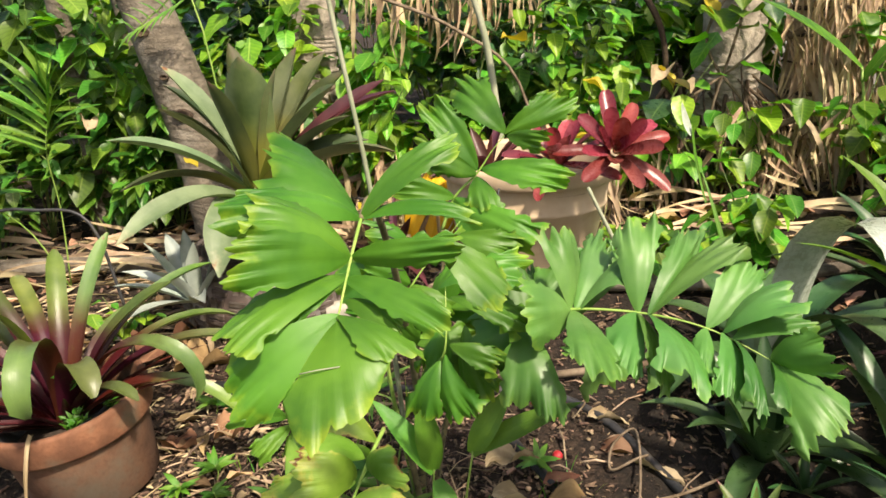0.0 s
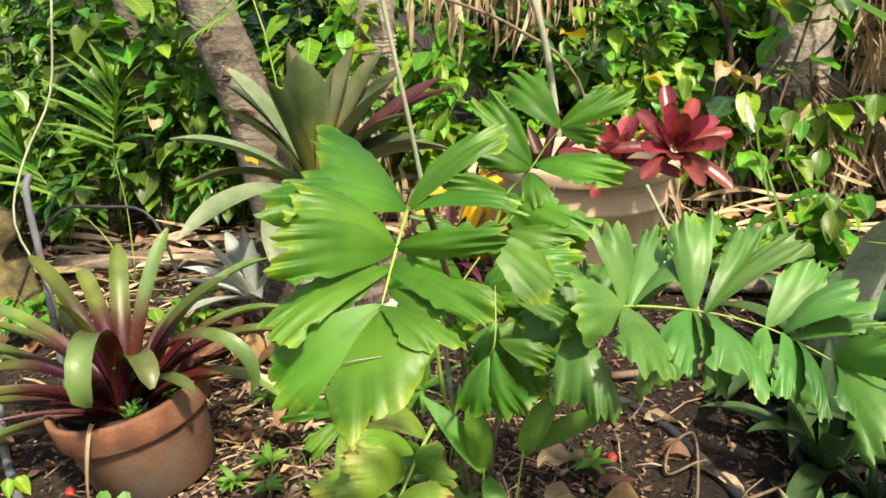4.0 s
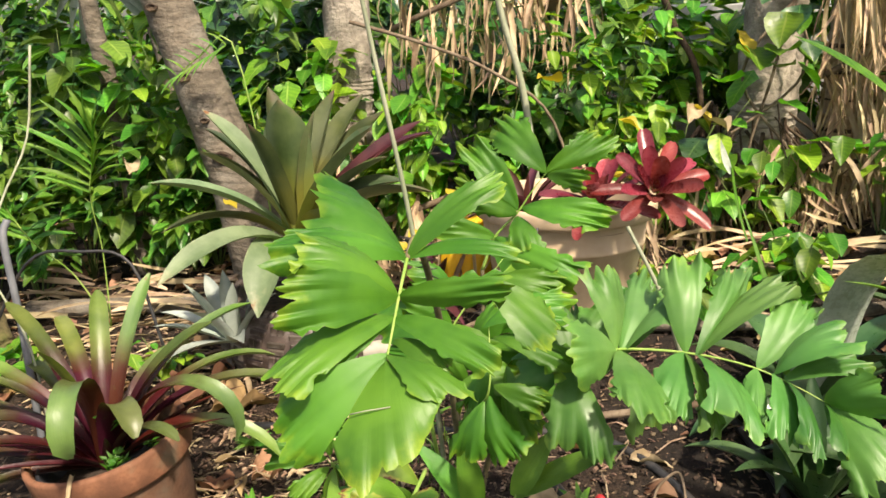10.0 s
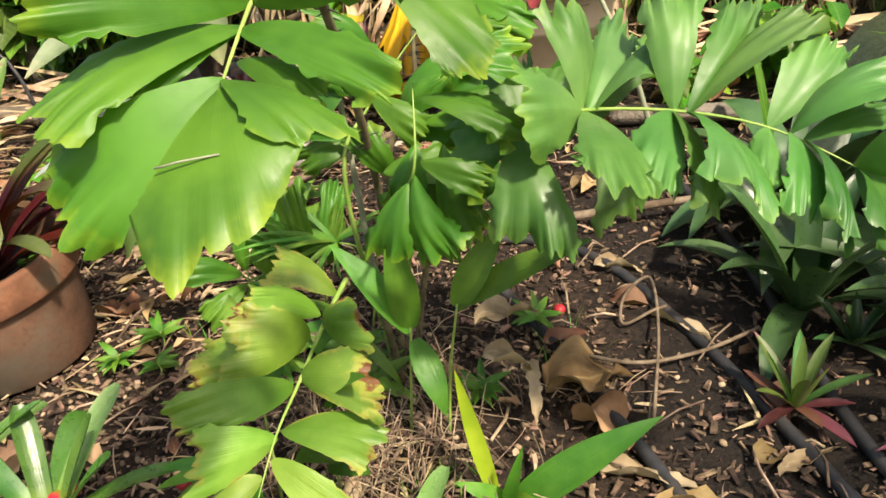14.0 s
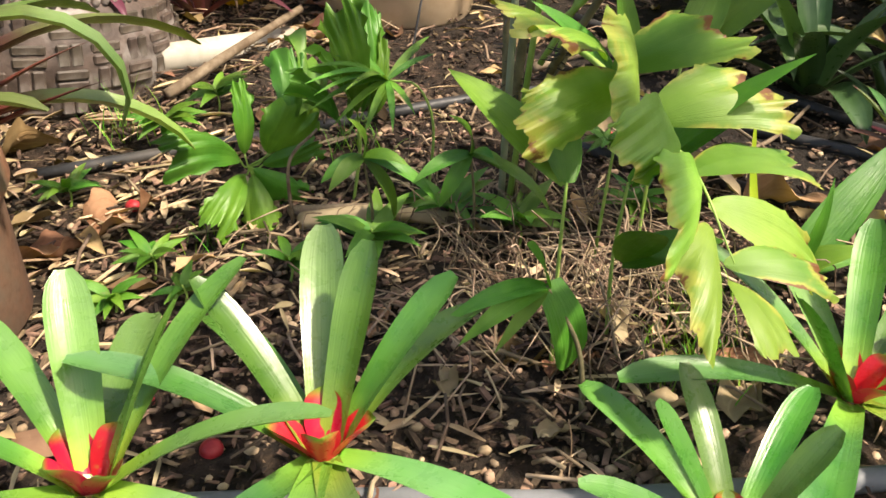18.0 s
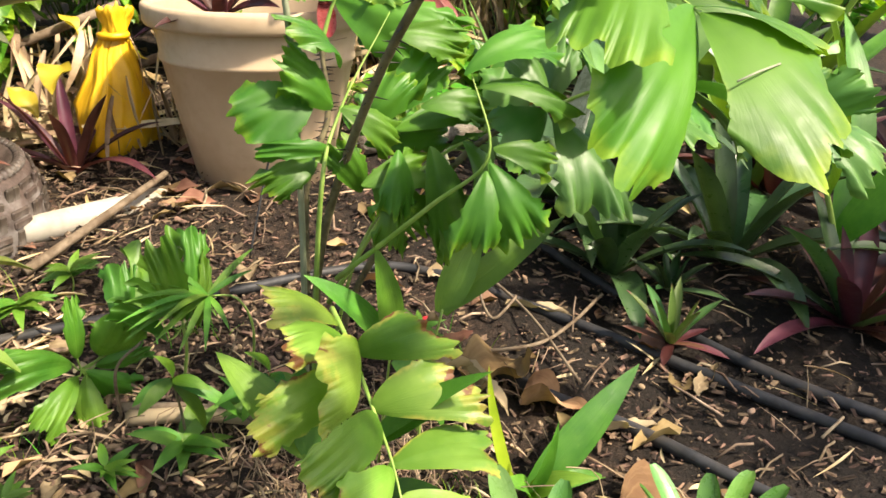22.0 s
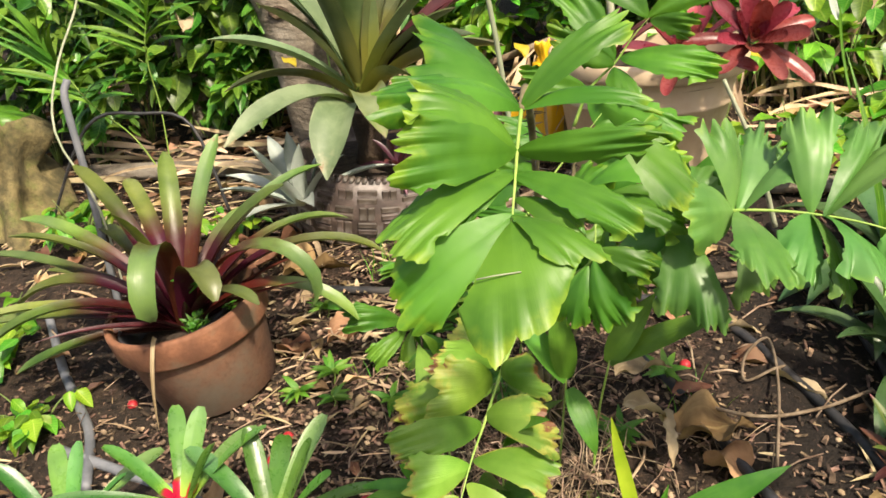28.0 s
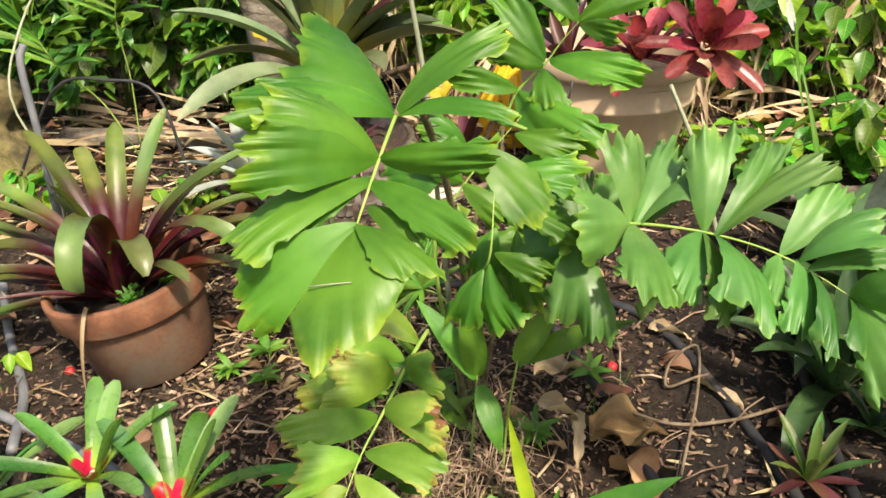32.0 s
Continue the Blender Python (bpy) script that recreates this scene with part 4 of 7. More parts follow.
terracotta_pot()
rng = random.Random(41)
lv = []
for az, el, ln, dr in [
    (20, 78, 0.43, 34), (46, 66, 0.46, 70), (56, 58, 0.45, 88), (76, 54, 0.5, 96), (92, 46, 0.42, 110), (64, 74, 0.4, 60), (340, 76, 0.4, 50), (300, 62, 0.46, 52), (318, 66, 0.42, 74), (282, 52, 0.46, 62), (262, 50, 0.44, 112),
    (275, 34, 0.46, 40), (250, 30, 0.42, 48), (236, 44, 0.4, 90), (290, 22, 0.44, 36), (262, 14, 0.42, 26), (240, 12, 0.36, 40), (308, 40, 0.42, 60), (205, 84, 0.33, 34), (258, 64, 0.42, 66), (10, 56, 0.4, 80), (120, 60, 0.3, 84)]:
    lv.append((az, el, ln * rng.uniform(0.95, 1.05), rng.uniform(0.039, 0.048), dr, "strap", "brom_mar", 0.45, rng.uniform(-12, 12)))
lv += [(166, 82, 0.52, 0.051, 252, "strap", "brom_mar", 0.3, 5, 2.3), (98, 68, 0.5, 0.05, 205, "strap", "brom_mar", 0.35, -8, 2.0), (135, 80, 0.34, 0.055, 170, "strap", "brom_mar", 0.35, 4, 2.2)]
lv += [(az, el, ln, 0.03, dr, "taper", "brom_heart_dark", 0.6, 6) for az, el, ln, dr in ((95, 34, 0.32, 24), (112, 42, 0.26, 30), (150, 56, 0.16, 20), (210, 40, 0.2, 20), (76, 40, 0.34, 30), (230, 24, 0.3, 30))]
rosette("potted_bromeliad", (-0.71, 1.715, 0.125), "large bromeliad with olive green leaves and maroon leaf bases", "bromeliad", lv)
# withered leaf that hangs over the rim
hang = thing("withered_leaf", (-0.70, 1.548, 0.185), "pale withered leaf hanging over the pot rim", "dead leaf")
blade_s = blade(Soup(), (0, 0.012, 0.006), 175, -25, 0.2, 0.013, 66, "taper", 1.2, power=0.35, twist=50, rows=14)
part("blade", blade_s.mesh("blade", M["straw"]), hang)

# ---- tan plastic pot with red bromeliads ----
TANX, TANY, TANZ = 0.305, 2.43, 0.155


def tan_pot():
    ob = thing("tan_pot", (TANX, TANY, TANZ), "large faded tan plastic pot with a rolled rim", "flower pot")
    part("body", lathe([(0.0, 0.0), (0.15, 0.0), (0.158, 0.008), (0.191, 0.16), (0.217, 0.285), (0.222, 0.288), (0.2225, 0.296), (0.2195, 0.299), (0.227, 0.36), (0.228, 0.366)], 72, "body", M["tan"]), ob)
    part("rim", lathe([(0.228, 0.362), (0.245, 0.364), (0.25, 0.372), (0.252, 0.4), (0.249, 0.408), (0.242, 0.411), (0.233, 0.408), (0.228, 0.395)], 72, "rim", M["tan"]), ob)
    part("inner_wall", lathe([(0.229, 0.4), (0.22, 0.34)], 48, "inner_wall", M["tan"]), ob)
    part("potting_soil", lathe([(0.224, 0.345), (0.1, 0.355), (0.0, 0.36)], 40, "potting_soil", M["soil"], 0.04), ob)


tan_pot()
def red_rosette(n, seed, big=1.0):
    return spiral(n, (72, 2), (0.085 * big, 0.15 * big), 0.038 * big, (6, 30), "paddle", "brom_red", 0.4, seed, jit=5) + spiral(5, (86, 66), (0.04, 0.06), 0.02, (5, 15), "point", "brom_red", 0.5, seed + 40)


rosette("red_bromeliad", (0.497, 2.13, 0.635), "glossy dark red bromeliad leaning over the pot rim", "bromeliad", red_rosette(17, 5), "red bromeliads", rot=(48, 8, 0))
rosette("red_bromeliad", (0.37, 2.2, 0.59), "glossy dark red bromeliad standing behind the frond", "bromeliad", red_rosette(15, 6, 1.05), "red bromeliads", rot=(14, -12, 0))
rosette("red_bromeliad", (0.2, 2.36, 0.54), "dull red bromeliad half hidden by palm leaves", "bromeliad", spiral(12, (70, 15), (0.12, 0.2), 0.036, (10, 45), "point", "brom_wine", 0.45, 7), "red bromeliads", rot=(8, -24, 0))

# ---- stone basket-weave planter with a large silvery bromeliad ----
STX, STY, STZ = -0.45, 2.46, 0.085


def stone_r(z):
    return 0.212 + 0.048 * math.sin(math.pi * min(1, (z + 0.03) / 0.24))


def stone_planter():
    ob = thing("stone_planter", (STX, STY, STZ), "round weathered planter with a basket weave relief and rope rim", "planter", rot=(3, 4, 0))
    body = part("body", lathe([(0.0, 0.0), (0.17, 0.0)] + [(stone_r(z), z) for z in np.linspace(0.005, 0.185, 10)] + [(0.217, 0.19), (0.212, 0.2), (0.194, 0.2), (0.178, 0.15), (0.0, 0.14)], 72, "body", M["stoneware"], 0.01), ob)
    v, f = block(0.052, 0.008, 0.0165, 0.35)
    flat = mesh_of("weave_block", v, f, None, M["stoneware"], False)
    v, f = block(0.0195, 0.008, 0.038, 0.35)
    tall = mesh_of("weave_block", v, f, None, M["stoneware"], False)
    n = 26
    for row in range(4):
        z = 0.04 + row * 0.041
        for k in range(n):
            a0 = 2 * math.pi * k / n
            if (k + row) % 2:
                for dz in (-0.0095, 0.0095):
                    r = stone_r(z + dz)
                    b = part("weave_block", flat, body)
                    b.matrix_local = Matrix.Translation((r * math.cos(a0), r * math.sin(a0), z + dz)) @ Matrix.Rotation(a0 + math.pi / 2, 4, "Z")
            else:
                for da in (-0.042, 0.042):
                    r = stone_r(z)
                    b = part("weave_block", tall, body)
                    b.matrix_local = Matrix.Translation((r * math.cos(a0 + da), r * math.sin(a0 + da), z)) @ Matrix.Rotation(a0 + da + math.pi / 2, 4, "Z")
    bm = bmesh.new()
    bmesh.ops.create_icosphere(bm, subdivisions=1, radius=1.0, matrix=Matrix.Rotation(0.5, 4, "Y") @ Matrix.Diagonal((0.009, 0.014, 0.0135, 1)))
    rope = bpy.data.meshes.new("rope_bead")
    bm.to_mesh(rope)
    bm.free()
    rope.materials.append(M["stoneware"])
    rope.polygons.foreach_set("use_smooth", np.ones(len(rope.polygons), dtype=bool))
    for k in range(76):
        a = 2 * math.pi * k / 76
        b = part("rope_bead", rope, body)
        b.matrix_local = Matrix.Translation((0.211 * math.cos(a), 0.211 * math.sin(a), 0.198)) @ Matrix.Rotation(a + math.pi / 2, 4, "Z")
    part("potting_soil", lathe([(0.185, 0.165), (0.08, 0.17), (0.0, 0.175)], 32, "potting_soil", M["soil"], 0.06), ob)


stone_planter()
# tip, width, bow, twist and material of each leaf
PLANTER_LEAVES = [
    (-0.459, 2.36, 0.843, 0.118, 0.03, 0, "brom_big"), (-0.378, 2.42, 0.806, 0.088, 0.03, 15, "brom_big"), (-0.346, 2.55, 0.852, 0.1, 0.03, -10, "brom_big"), (-0.54, 2.55, 0.864, 0.085, 0.03, 20, "brom_big"),
    (-0.197, 2.3, 0.778, 0.105, 0.06, 25, "brom_big"), (-0.273, 2.6, 0.835, 0.09, 0.05, 0, "brom_big"), (-0.685, 2.4, 0.817, 0.075, 0.07, -15, "brom_old"), (-0.725, 2.5, 0.757, 0.07, 0.09, 10, "brom_big"),
    (-0.817, 2.3, 0.633, 0.075, 0.1, 0, "brom_old"), (-0.719, 2.42, 0.701, 0.08, 0.1, 12, "brom_big"), (-0.092, 2.5, 0.766, 0.055, 0.06, 30, "brom_wine"), (-0.067, 2.55, 0.728, 0.07, 0.1, 0, "brom_wine"),
    (-0.054, 2.38, 0.585, 0.095, 0.13, -10, "brom_big"), (-0.143, 2.5, 0.595, 0.08, 0.15, 10, "brom_big"), (-0.179, 2.4, 0.681, 0.085, 0.09, 0, "brom_big"), (-0.207, 2.55, 0.789, 0.085, 0.07, 10, "brom_big"),
    (-0.6, 2.78, 0.74, 0.09, 0.1, 0, "brom_big"), (-0.4, 2.83, 0.72, 0.09, 0.1, 0, "brom_big"), (-0.75, 2.2, 0.52, 0.07, 0.16, 10, "brom_big"), (-0.23, 2.2, 0.53, 0.08, 0.17, -10, "brom_big"),
    (-0.697, 2.02, 0.431, 0.07, 0.17, -12, "brom_old"), (-0.48, 2.1, 0.322, 0.1, 0.3, 0, "brom_old"), (-0.33, 2.13, 0.42, 0.08, 0.26, 8, "brom_big"), (-0.53, 2.3, 0.79, 0.07, 0.03, 0, "brom_big"),
]
big = thing("planter_bromeliad", (STX, STY - 0.03, 0.39), "large bromeliad with broad silvery olive leaves", "bromeliad")
for x, y, z, w, bow, turn, m in PLANTER_LEAVES:
    tip = Vector((x, y, z)) - big.matrix_world.translation
    out = Vector((tip.x, tip.y, 0)).normalized()
    base = out * 0.02 + UP * (0.03 + 0.06 * min(1.0, max(0.0, tip.z / 0.4)))
    nrm = Matrix.Rotation(radians(turn), 3, tip.normalized()) @ (UP - out * 0.6)
    leaf = spear(Soup(), base, tip, w * 1.08, nrm, bow, "blunt", 0.5, rows=14, cols=6)
    part("leaf", leaf.mesh("leaf", M[m]), big)
pup = thing("woody_stump", (STX, STY - 0.02, 0.25), "short woody bromeliad trunk with dead leaf bases", "plant stem")
part("trunk", Soup().tube([(0, 0, 0), (0.004, 0, 0.06), (0, 0, 0.15)], [0.04, 0.035, 0.05], 10).mesh("trunk", M["bark_dark"]), pup)
rosette("bromeliad_pup", (STX + 0.1, STY - 0.11, 0.27), "small red bromeliad offset in the planter", "bromeliad",
        spiral(11, (75, 10), (0.09, 0.13), 0.022, (20, 80), "point", "brom_wine", 0.4, 3))

# ---- blushing bromeliads along the front ----
FRONT = [(-0.362, 1.2, 0.045, 1.0, 20), (-0.525, 1.235, 0.055, 0.95, 65), (0.085, 1.065, 0.025, 0.95, 110), (-0.72, 1.2, 0.0, 0.9, 200), (-0.1, 1.02, -0.02, 0.78, 300), (0.3, 1.02, 0.02, 0.85, 10)]
for k, (x, y, z, sc, az) in enumerate(FRONT):
    sr = random.Random(500 + k)
    lv = []
    for i in range(4):
        lv.append((az + i * 90 + sr.uniform(-10, 10), 70 - 14 * (i % 2), 0.046 * sc, 0.032 * sc, 30, "blunt", "brom_heart", 0.6, 0))
    for i in range(11):
        t, way = i / 10, (az + 30 + i * 137.5 + sr.uniform(-8, 8)) % 360
        low = abs(way - 195) < 55
        lv.append((way, 12 + sr.uniform(-4, 6) if low else 68 - 44 * t + sr.uniform(-6, 6), (0.155 + 0.06 * t) * sc * sr.uniform(0.88, 1.1), 0.036 * sc * sr.uniform(0.9, 1.08), 8 + 36 * t, "paddle", "brom_front", 0.3, sr.uniform(-18, 18)))
    rosette("blushing_bromeliad", (x, y, z + 0.015), "small glossy green bromeliad with a red heart", "bromeliad", lv, "blushing bromeliads")

# ---- trees behind the bed ----
def trunk(name, pts, radii, mat, label, rings=0, seed=0, category="tree"):
    rng = random.Random(seed)
    base = Vector(pts[0])
    ob = thing(name, base, label, category)
    path = smooth_path([Vector(p) - base for p in pts], 60)
    rad = np.interp(np.linspace(0, 1, 61), np.linspace(0, 1, len(radii)), radii)
    s = Soup()
    s.tube(path, [float(r) * (1 + (0.05 if rings and i % 3 == 0 else 0) + 0.02 * rng.uniform(-1, 1)) for i, r in enumerate(rad)], 18)
    me = s.mesh("trunk", M[mat])
    part("trunk", me, ob)
    if rings:
        for i in range(5, 30, 2):
            r, p = float(rad[i]) * 1.03, path[i]
            ring = part("leaf_scar", lathe([(r * 0.97, -0.007), (r * 1.02, -0.002), (r * 1.02, 0.003), (r * 0.97, 0.008)], 28, "leaf_scar", M["bark_dark" if i % 4 == 1 and mat == "fibre" else mat], 0.05), ob)
            ring.location = p
    return ob


leaning = trunk("leaning_tree", [(-0.68, 2.86, 0.2), (-0.795, 2.9, 0.6), (-0.965, 2.92, 1.12), (-1.24, 2.95, 2.0), (-1.4, 3.0, 3.0)], [0.115, 0.09, 0.08, 0.077, 0.075], "bark", "leaning tree trunk with smooth tan bark", seed=1)
trunk("palm_tree", [(-0.48, 3.25, 0.25), (-0.46, 3.3, 0.73), (-0.445, 3.3, 1.12), (-0.42, 3.3, 3.0)], [0.12, 0.095, 0.083, 0.08], "bark_grey", "upright grey ringed palm trunk", 1, 2)
right_tree = trunk("rooted_tree", [(1.0, 3.2, 0.2), (1.04, 3.22, 0.6), (1.07, 3.22, 1.08), (1.12, 3.25, 3.0)], [0.17, 0.115, 0.1, 0.095], "bark_grey", "grey trunk wrapped in vines above a mass of dark roots", 1, 3)
trunk("thin_tree", [(-1.2, 3.05, 0.15), (-1.27, 3.1, 0.7), (-1.34, 3.1, 1.3), (-1.4, 3.1, 2.6)], [0.045, 0.035, 0.03, 0.03], "bark", "thin brown sapling trunk", 0, 4)
trunk("thin_tree", [(-1.15, 3.6, 0.2), (-1.25, 3.6, 0.8), (-1.36, 3.6, 1.4), (-1.5, 3.6, 2.6)], [0.05, 0.045, 0.04, 0.04], "bark", "thin leaning sapling trunk", 0, 5)
trunk("dry_palm_trunk", [(1.4, 3.32, 0.2), (1.43, 3.32, 0.7), (1.46, 3.32, 1.3), (1.5, 3.32, 2.8)], [0.16, 0.14, 0.15, 0.14], "fibre", "palm trunk covered in dry tan leaf bases", 1, 6)
# root mass
rng = random.Random(9)
s = Soup()
for _ in range(230):
    a = rng.random() * 6.28
    z0 = rng.uniform(0.05, 0.5) ** 1.2
    r1 = rng.uniform(0.16, 0.5)
    b = a + rng.uniform(-0.8, 0.8)
    s.tube(smooth_path([(0.13 * math.cos(a), 0.13 * math.sin(a), z0 + 0.1), (r1 * 0.6 * math.cos(b), r1 * 0.6 * math.sin(b), z0 * rng.uniform(0.5, 0.9)), (r1 * math.cos(b + 0.3), r1 * math.sin(b + 0.3), rng.uniform(-0.05, 0.06))], 8),
           [rng.uniform(0.002, 0.009)] * 9, 5)
part("root_mass", s.mesh("root_mass", M["bark_dark"]), right_tree, "tangled dark aerial roots", "stuff")


# branch scars on the leaning trunk
for k, (x, y, z, r) in enumerate([(-0.79, 2.806, 0.62, 0.03), (-0.9, 2.83, 0.88, 0.024), (-0.84, 2.815, 0.74, 0.014), (-0.985, 2.838, 1.1, 0.02)]):
    scar = part("bark_scar", lathe([(0.0, 0.0), (r * 0.6, 0.002), (r * 0.8, 0.006), (r, 0.005), (r * 1.15, -0.006)], 24, "bark_scar", M["bark_dark"], 0.2), leaning, "old dark branch scar")
    scar.matrix_local = Matrix.Translation(Vector((x, y, z)) - Vector((-0.68, 2.86, 0.2))) @ Euler((radians(84), 0, 0)).to_matrix().to_4x4() @ Matrix.Diagonal((1, 0.6, 1, 1))


# ---- leafy plants ----
def leaf_cloud(soup, rng, points, dirs, size, shape="ovate", width=0.5):
    for p, d in zip(points, dirs):
        ln = size * rng.uniform(0.6, 1.25)
        az = math.degrees(math.atan2(d[0], d[1] - 0.5)) + rng.uniform(-35, 35)
        blade(soup, p, az, rng.uniform(-55, 22), ln, ln * width * rng.uniform(0.8, 1.25), rng.uniform(5, 45), shape, rng.uniform(0.1, 0.5), twist=rng.uniform(-30, 30), rows=6, cols=4, wave=0.15, rng=rng)


def shrub(name, x, y, h, spread, stems, leaves, size, mat, label, seed, width=0.5, category="shrub", group="understory plants"):
    rng = random.Random(seed)
    ob = thing(name, (x, y, lift(x, y)), label, category, group)
    lf, pts, dirs = Soup(), [], []
    for _ in range(stems):
        a, q = rng.random() * 6.28, rng.uniform(0.3, 1)
        top = Vector((math.cos(a) * spread * q, math.sin(a) * spread * q, h * rng.uniform(0.45, 1.05)))
        path = smooth_path([(0, 0, -0.02), top * 0.5 + Vector((0, 0, h * 0.12)), top], 8)
        part("stem", Soup().tube(path, [0.0034 - 0.0003 * i for i in range(9)], 5).mesh("stem", M["green_stem"]), ob)
        for _ in range(leaves // stems):
            i = rng.randrange(2, 8)
            p = path[i].lerp(path[i + 1], rng.random())
            d = Vector((rng.uniform(-1, 1), rng.uniform(-1, 1) - 0.35, rng.uniform(-0.2, 0.6)))
            pts.append(p + d * size * 0.35)
            dirs.append(d)
    leaf_cloud(lf, rng, pts, dirs, size, width=width)
    part("foliage", lf.mesh("foliage", M[mat]), ob, kind="stuff")
    return ob


rng = random.Random(2024)
LABELS = {"shade": "understory shrub with glossy dark green leaves", "lime": "leafy shrub with bright green leaves", "vine": "scrambling vine with dark green leaves"}
k = 0
for row, (y0, hh, n, size) in enumerate([(2.72, 0.45, 14, 0.09), (3.05, 0.6, 15, 0.095), (3.5, 0.85, 15, 0.105), (4.1, 1.1, 14, 0.12), (5.0, 1.4, 14, 0.15), (6.2, 1.8, 13, 0.18)]):
    wide = 1.5 + 0.75 * (y0 - 2.0)
    for i in range(n):
        x = -wide + 2 * wide * (i + rng.uniform(0.2, 0.8)) / n + 0.05
        y = y0 + rng.uniform(-0.2, 0.25)
        if (row == 0 and x < 1.7) or (row < 3 and 0.72 < x < 1.75 and y < 3.6) or (row == 1 and -1.0 < x < 0.25) or (row == 1 and rng.random() < 0.3):
            continue
        m = rng.choice(["lime", "shade", "lime", "vine", "lime"] if x > 0 else ["lime", "shade", "shade", "vine"])
        shrub("leafy_shrub", x, y, hh * rng.uniform(0.75, 1.2), 0.3 + 0.1 * row, 9, 230 + 30 * row, size * rng.uniform(0.6, 1.15), m, LABELS[m], 3000 + k, rng.uniform(0.45, 0.65))
        k += 1


# ---- broad leaved plants close behind the pots ----
for i, (x, y, h, sp, n, size, m) in enumerate([
    (-1.25, 3.05, 0.6, 0.2, 90, 0.11, "shade"), (-0.95, 3.1, 0.5, 0.18, 70, 0.1, "lime"), (-1.75, 2.95, 0.8, 0.3, 110, 0.11, "shade"), (-1.05, 3.1, 0.85, 0.25, 110, 0.11, "shade"), (-1.45, 3.1, 1.0, 0.3, 130, 0.11, "shade"),
    (-0.62, 3.1, 0.8, 0.22, 120, 0.1, "lime"), (-0.25, 2.95, 0.6, 0.25, 130, 0.07, "lime"), (0.45, 2.9, 0.62, 0.28, 150, 0.075, "lime"), (0.1, 3.15, 0.6, 0.2, 110, 0.07, "lime"), (0.5, 3.15, 0.85, 0.3, 170, 0.075, "lime"), (1.55, 2.7, 0.42, 0.2, 60, 0.08, "lime"), (1.72, 3.0, 0.5, 0.2, 70, 0.1, "lime"),
    (0.2, 3.4, 0.9, 0.3, 160, 0.08, "vine"), (-1.3, 2.3, 0.16, 0.15, 34, 0.06, "lime"), (-1.3, 1.85, 0.15, 0.2, 60, 0.06, "lime"), (-0.85, 2.3, 0.12, 0.14, 26, 0.05, "lime"), (-1.05, 1.6, 0.1, 0.12, 40, 0.05, "lime"),
    (0.7, 2.42, 0.2, 0.14, 40, 0.07, "lime"), (0.95, 2.5, 0.25, 0.16, 50, 0.08, "lime"), (1.4, 2.4, 0.4, 0.2, 80, 0.08, "lime"), (0.5, 2.45, 0.2, 0.1, 30, 0.06, "lime")]):
    shrub("leafy_shrub", x, y, h, sp, 8, n, size * rng.uniform(0.9, 1.15), m, LABELS[m], 5000 + i, 0.6)
# vines climbing the right trunk
rng = random.Random(333)
for k in range(3):
    ob = thing("climbing_vine", (1.0, 3.05, 0.25), "vine with lobed green leaves climbing the trunk", "vine", "climbing vines")
    st, lf, pts, dirs = Soup(), Soup(), [], []
    path = smooth_path([(0.1 * k - 0.1, 0.05, 0.0), (0.15 * k - 0.2, -0.03, 0.3), (0.12 - 0.1 * k, -0.02, 0.6), (0.02 + 0.08 * k, 0.0, 1.0), (0.1, 0.05, 1.5)], 30)
    st.tube(path, 0.005, 6)
    for _ in range(17):
        p = path[rng.randrange(30)]
        d = Vector((rng.uniform(-1, 1), rng.uniform(-1, -0.1), rng.uniform(-0.3, 0.5)))
        pts.append(p + d * 0.07)
        dirs.append(d)
    leaf_cloud(lf, rng, pts, dirs, 0.12, width=0.8)
    part("vine_stem", st.mesh("vine_stem", M["twig"]), ob)
    part("foliage", lf.mesh("foliage", M["lime" if k else "vine"]), ob, kind="stuff")


# ---- palms and dry fronds ----
def fan_palm(x, y, z, radius, az, tilt, mat, label, seed, n=30):
    rng = random.Random(seed)
    foot = Vector((x + 0.1, y + 0.25, lift(x, y)))
    ob = thing("fan_palm", foot, label, "palm", "fan palms")
    c = Vector((x, y, z)) - foot
    part("stalk", Soup().tube(smooth_path([(0, 0, 0), c * 0.5 + Vector((0.05, 0.05, 0.1)), c], 12), 0.009, 7).mesh("stalk", M["rachis"]), ob)
    rot = Euler((radians(tilt), 0, radians(az))).to_matrix()
    for i in range(n):
        a = radians(-150 + 300 * i / (n - 1))
        d = rot @ Vector((math.sin(a), 0.1, math.cos(a)))
        part("segment", spear(Soup(), c + d * 0.03, c + d * radius * rng.uniform(0.85, 1.05), radius * 0.085, rot @ Vector((0, -1, 0.1)), 0.03, "lance", 0.6, 6, 2, 0.12).mesh("segment", M[mat]), ob)


fan_palm(-0.62, 3.5, 1.3, 0.42, 10, 15, "lime_strap", "fan palm leaf with narrow radiating segments", 1)
fan_palm(-1.5, 3.5, 1.3, 0.5, -20, 25, "brom_silver", "silvery fan palm leaf in the shade", 2)


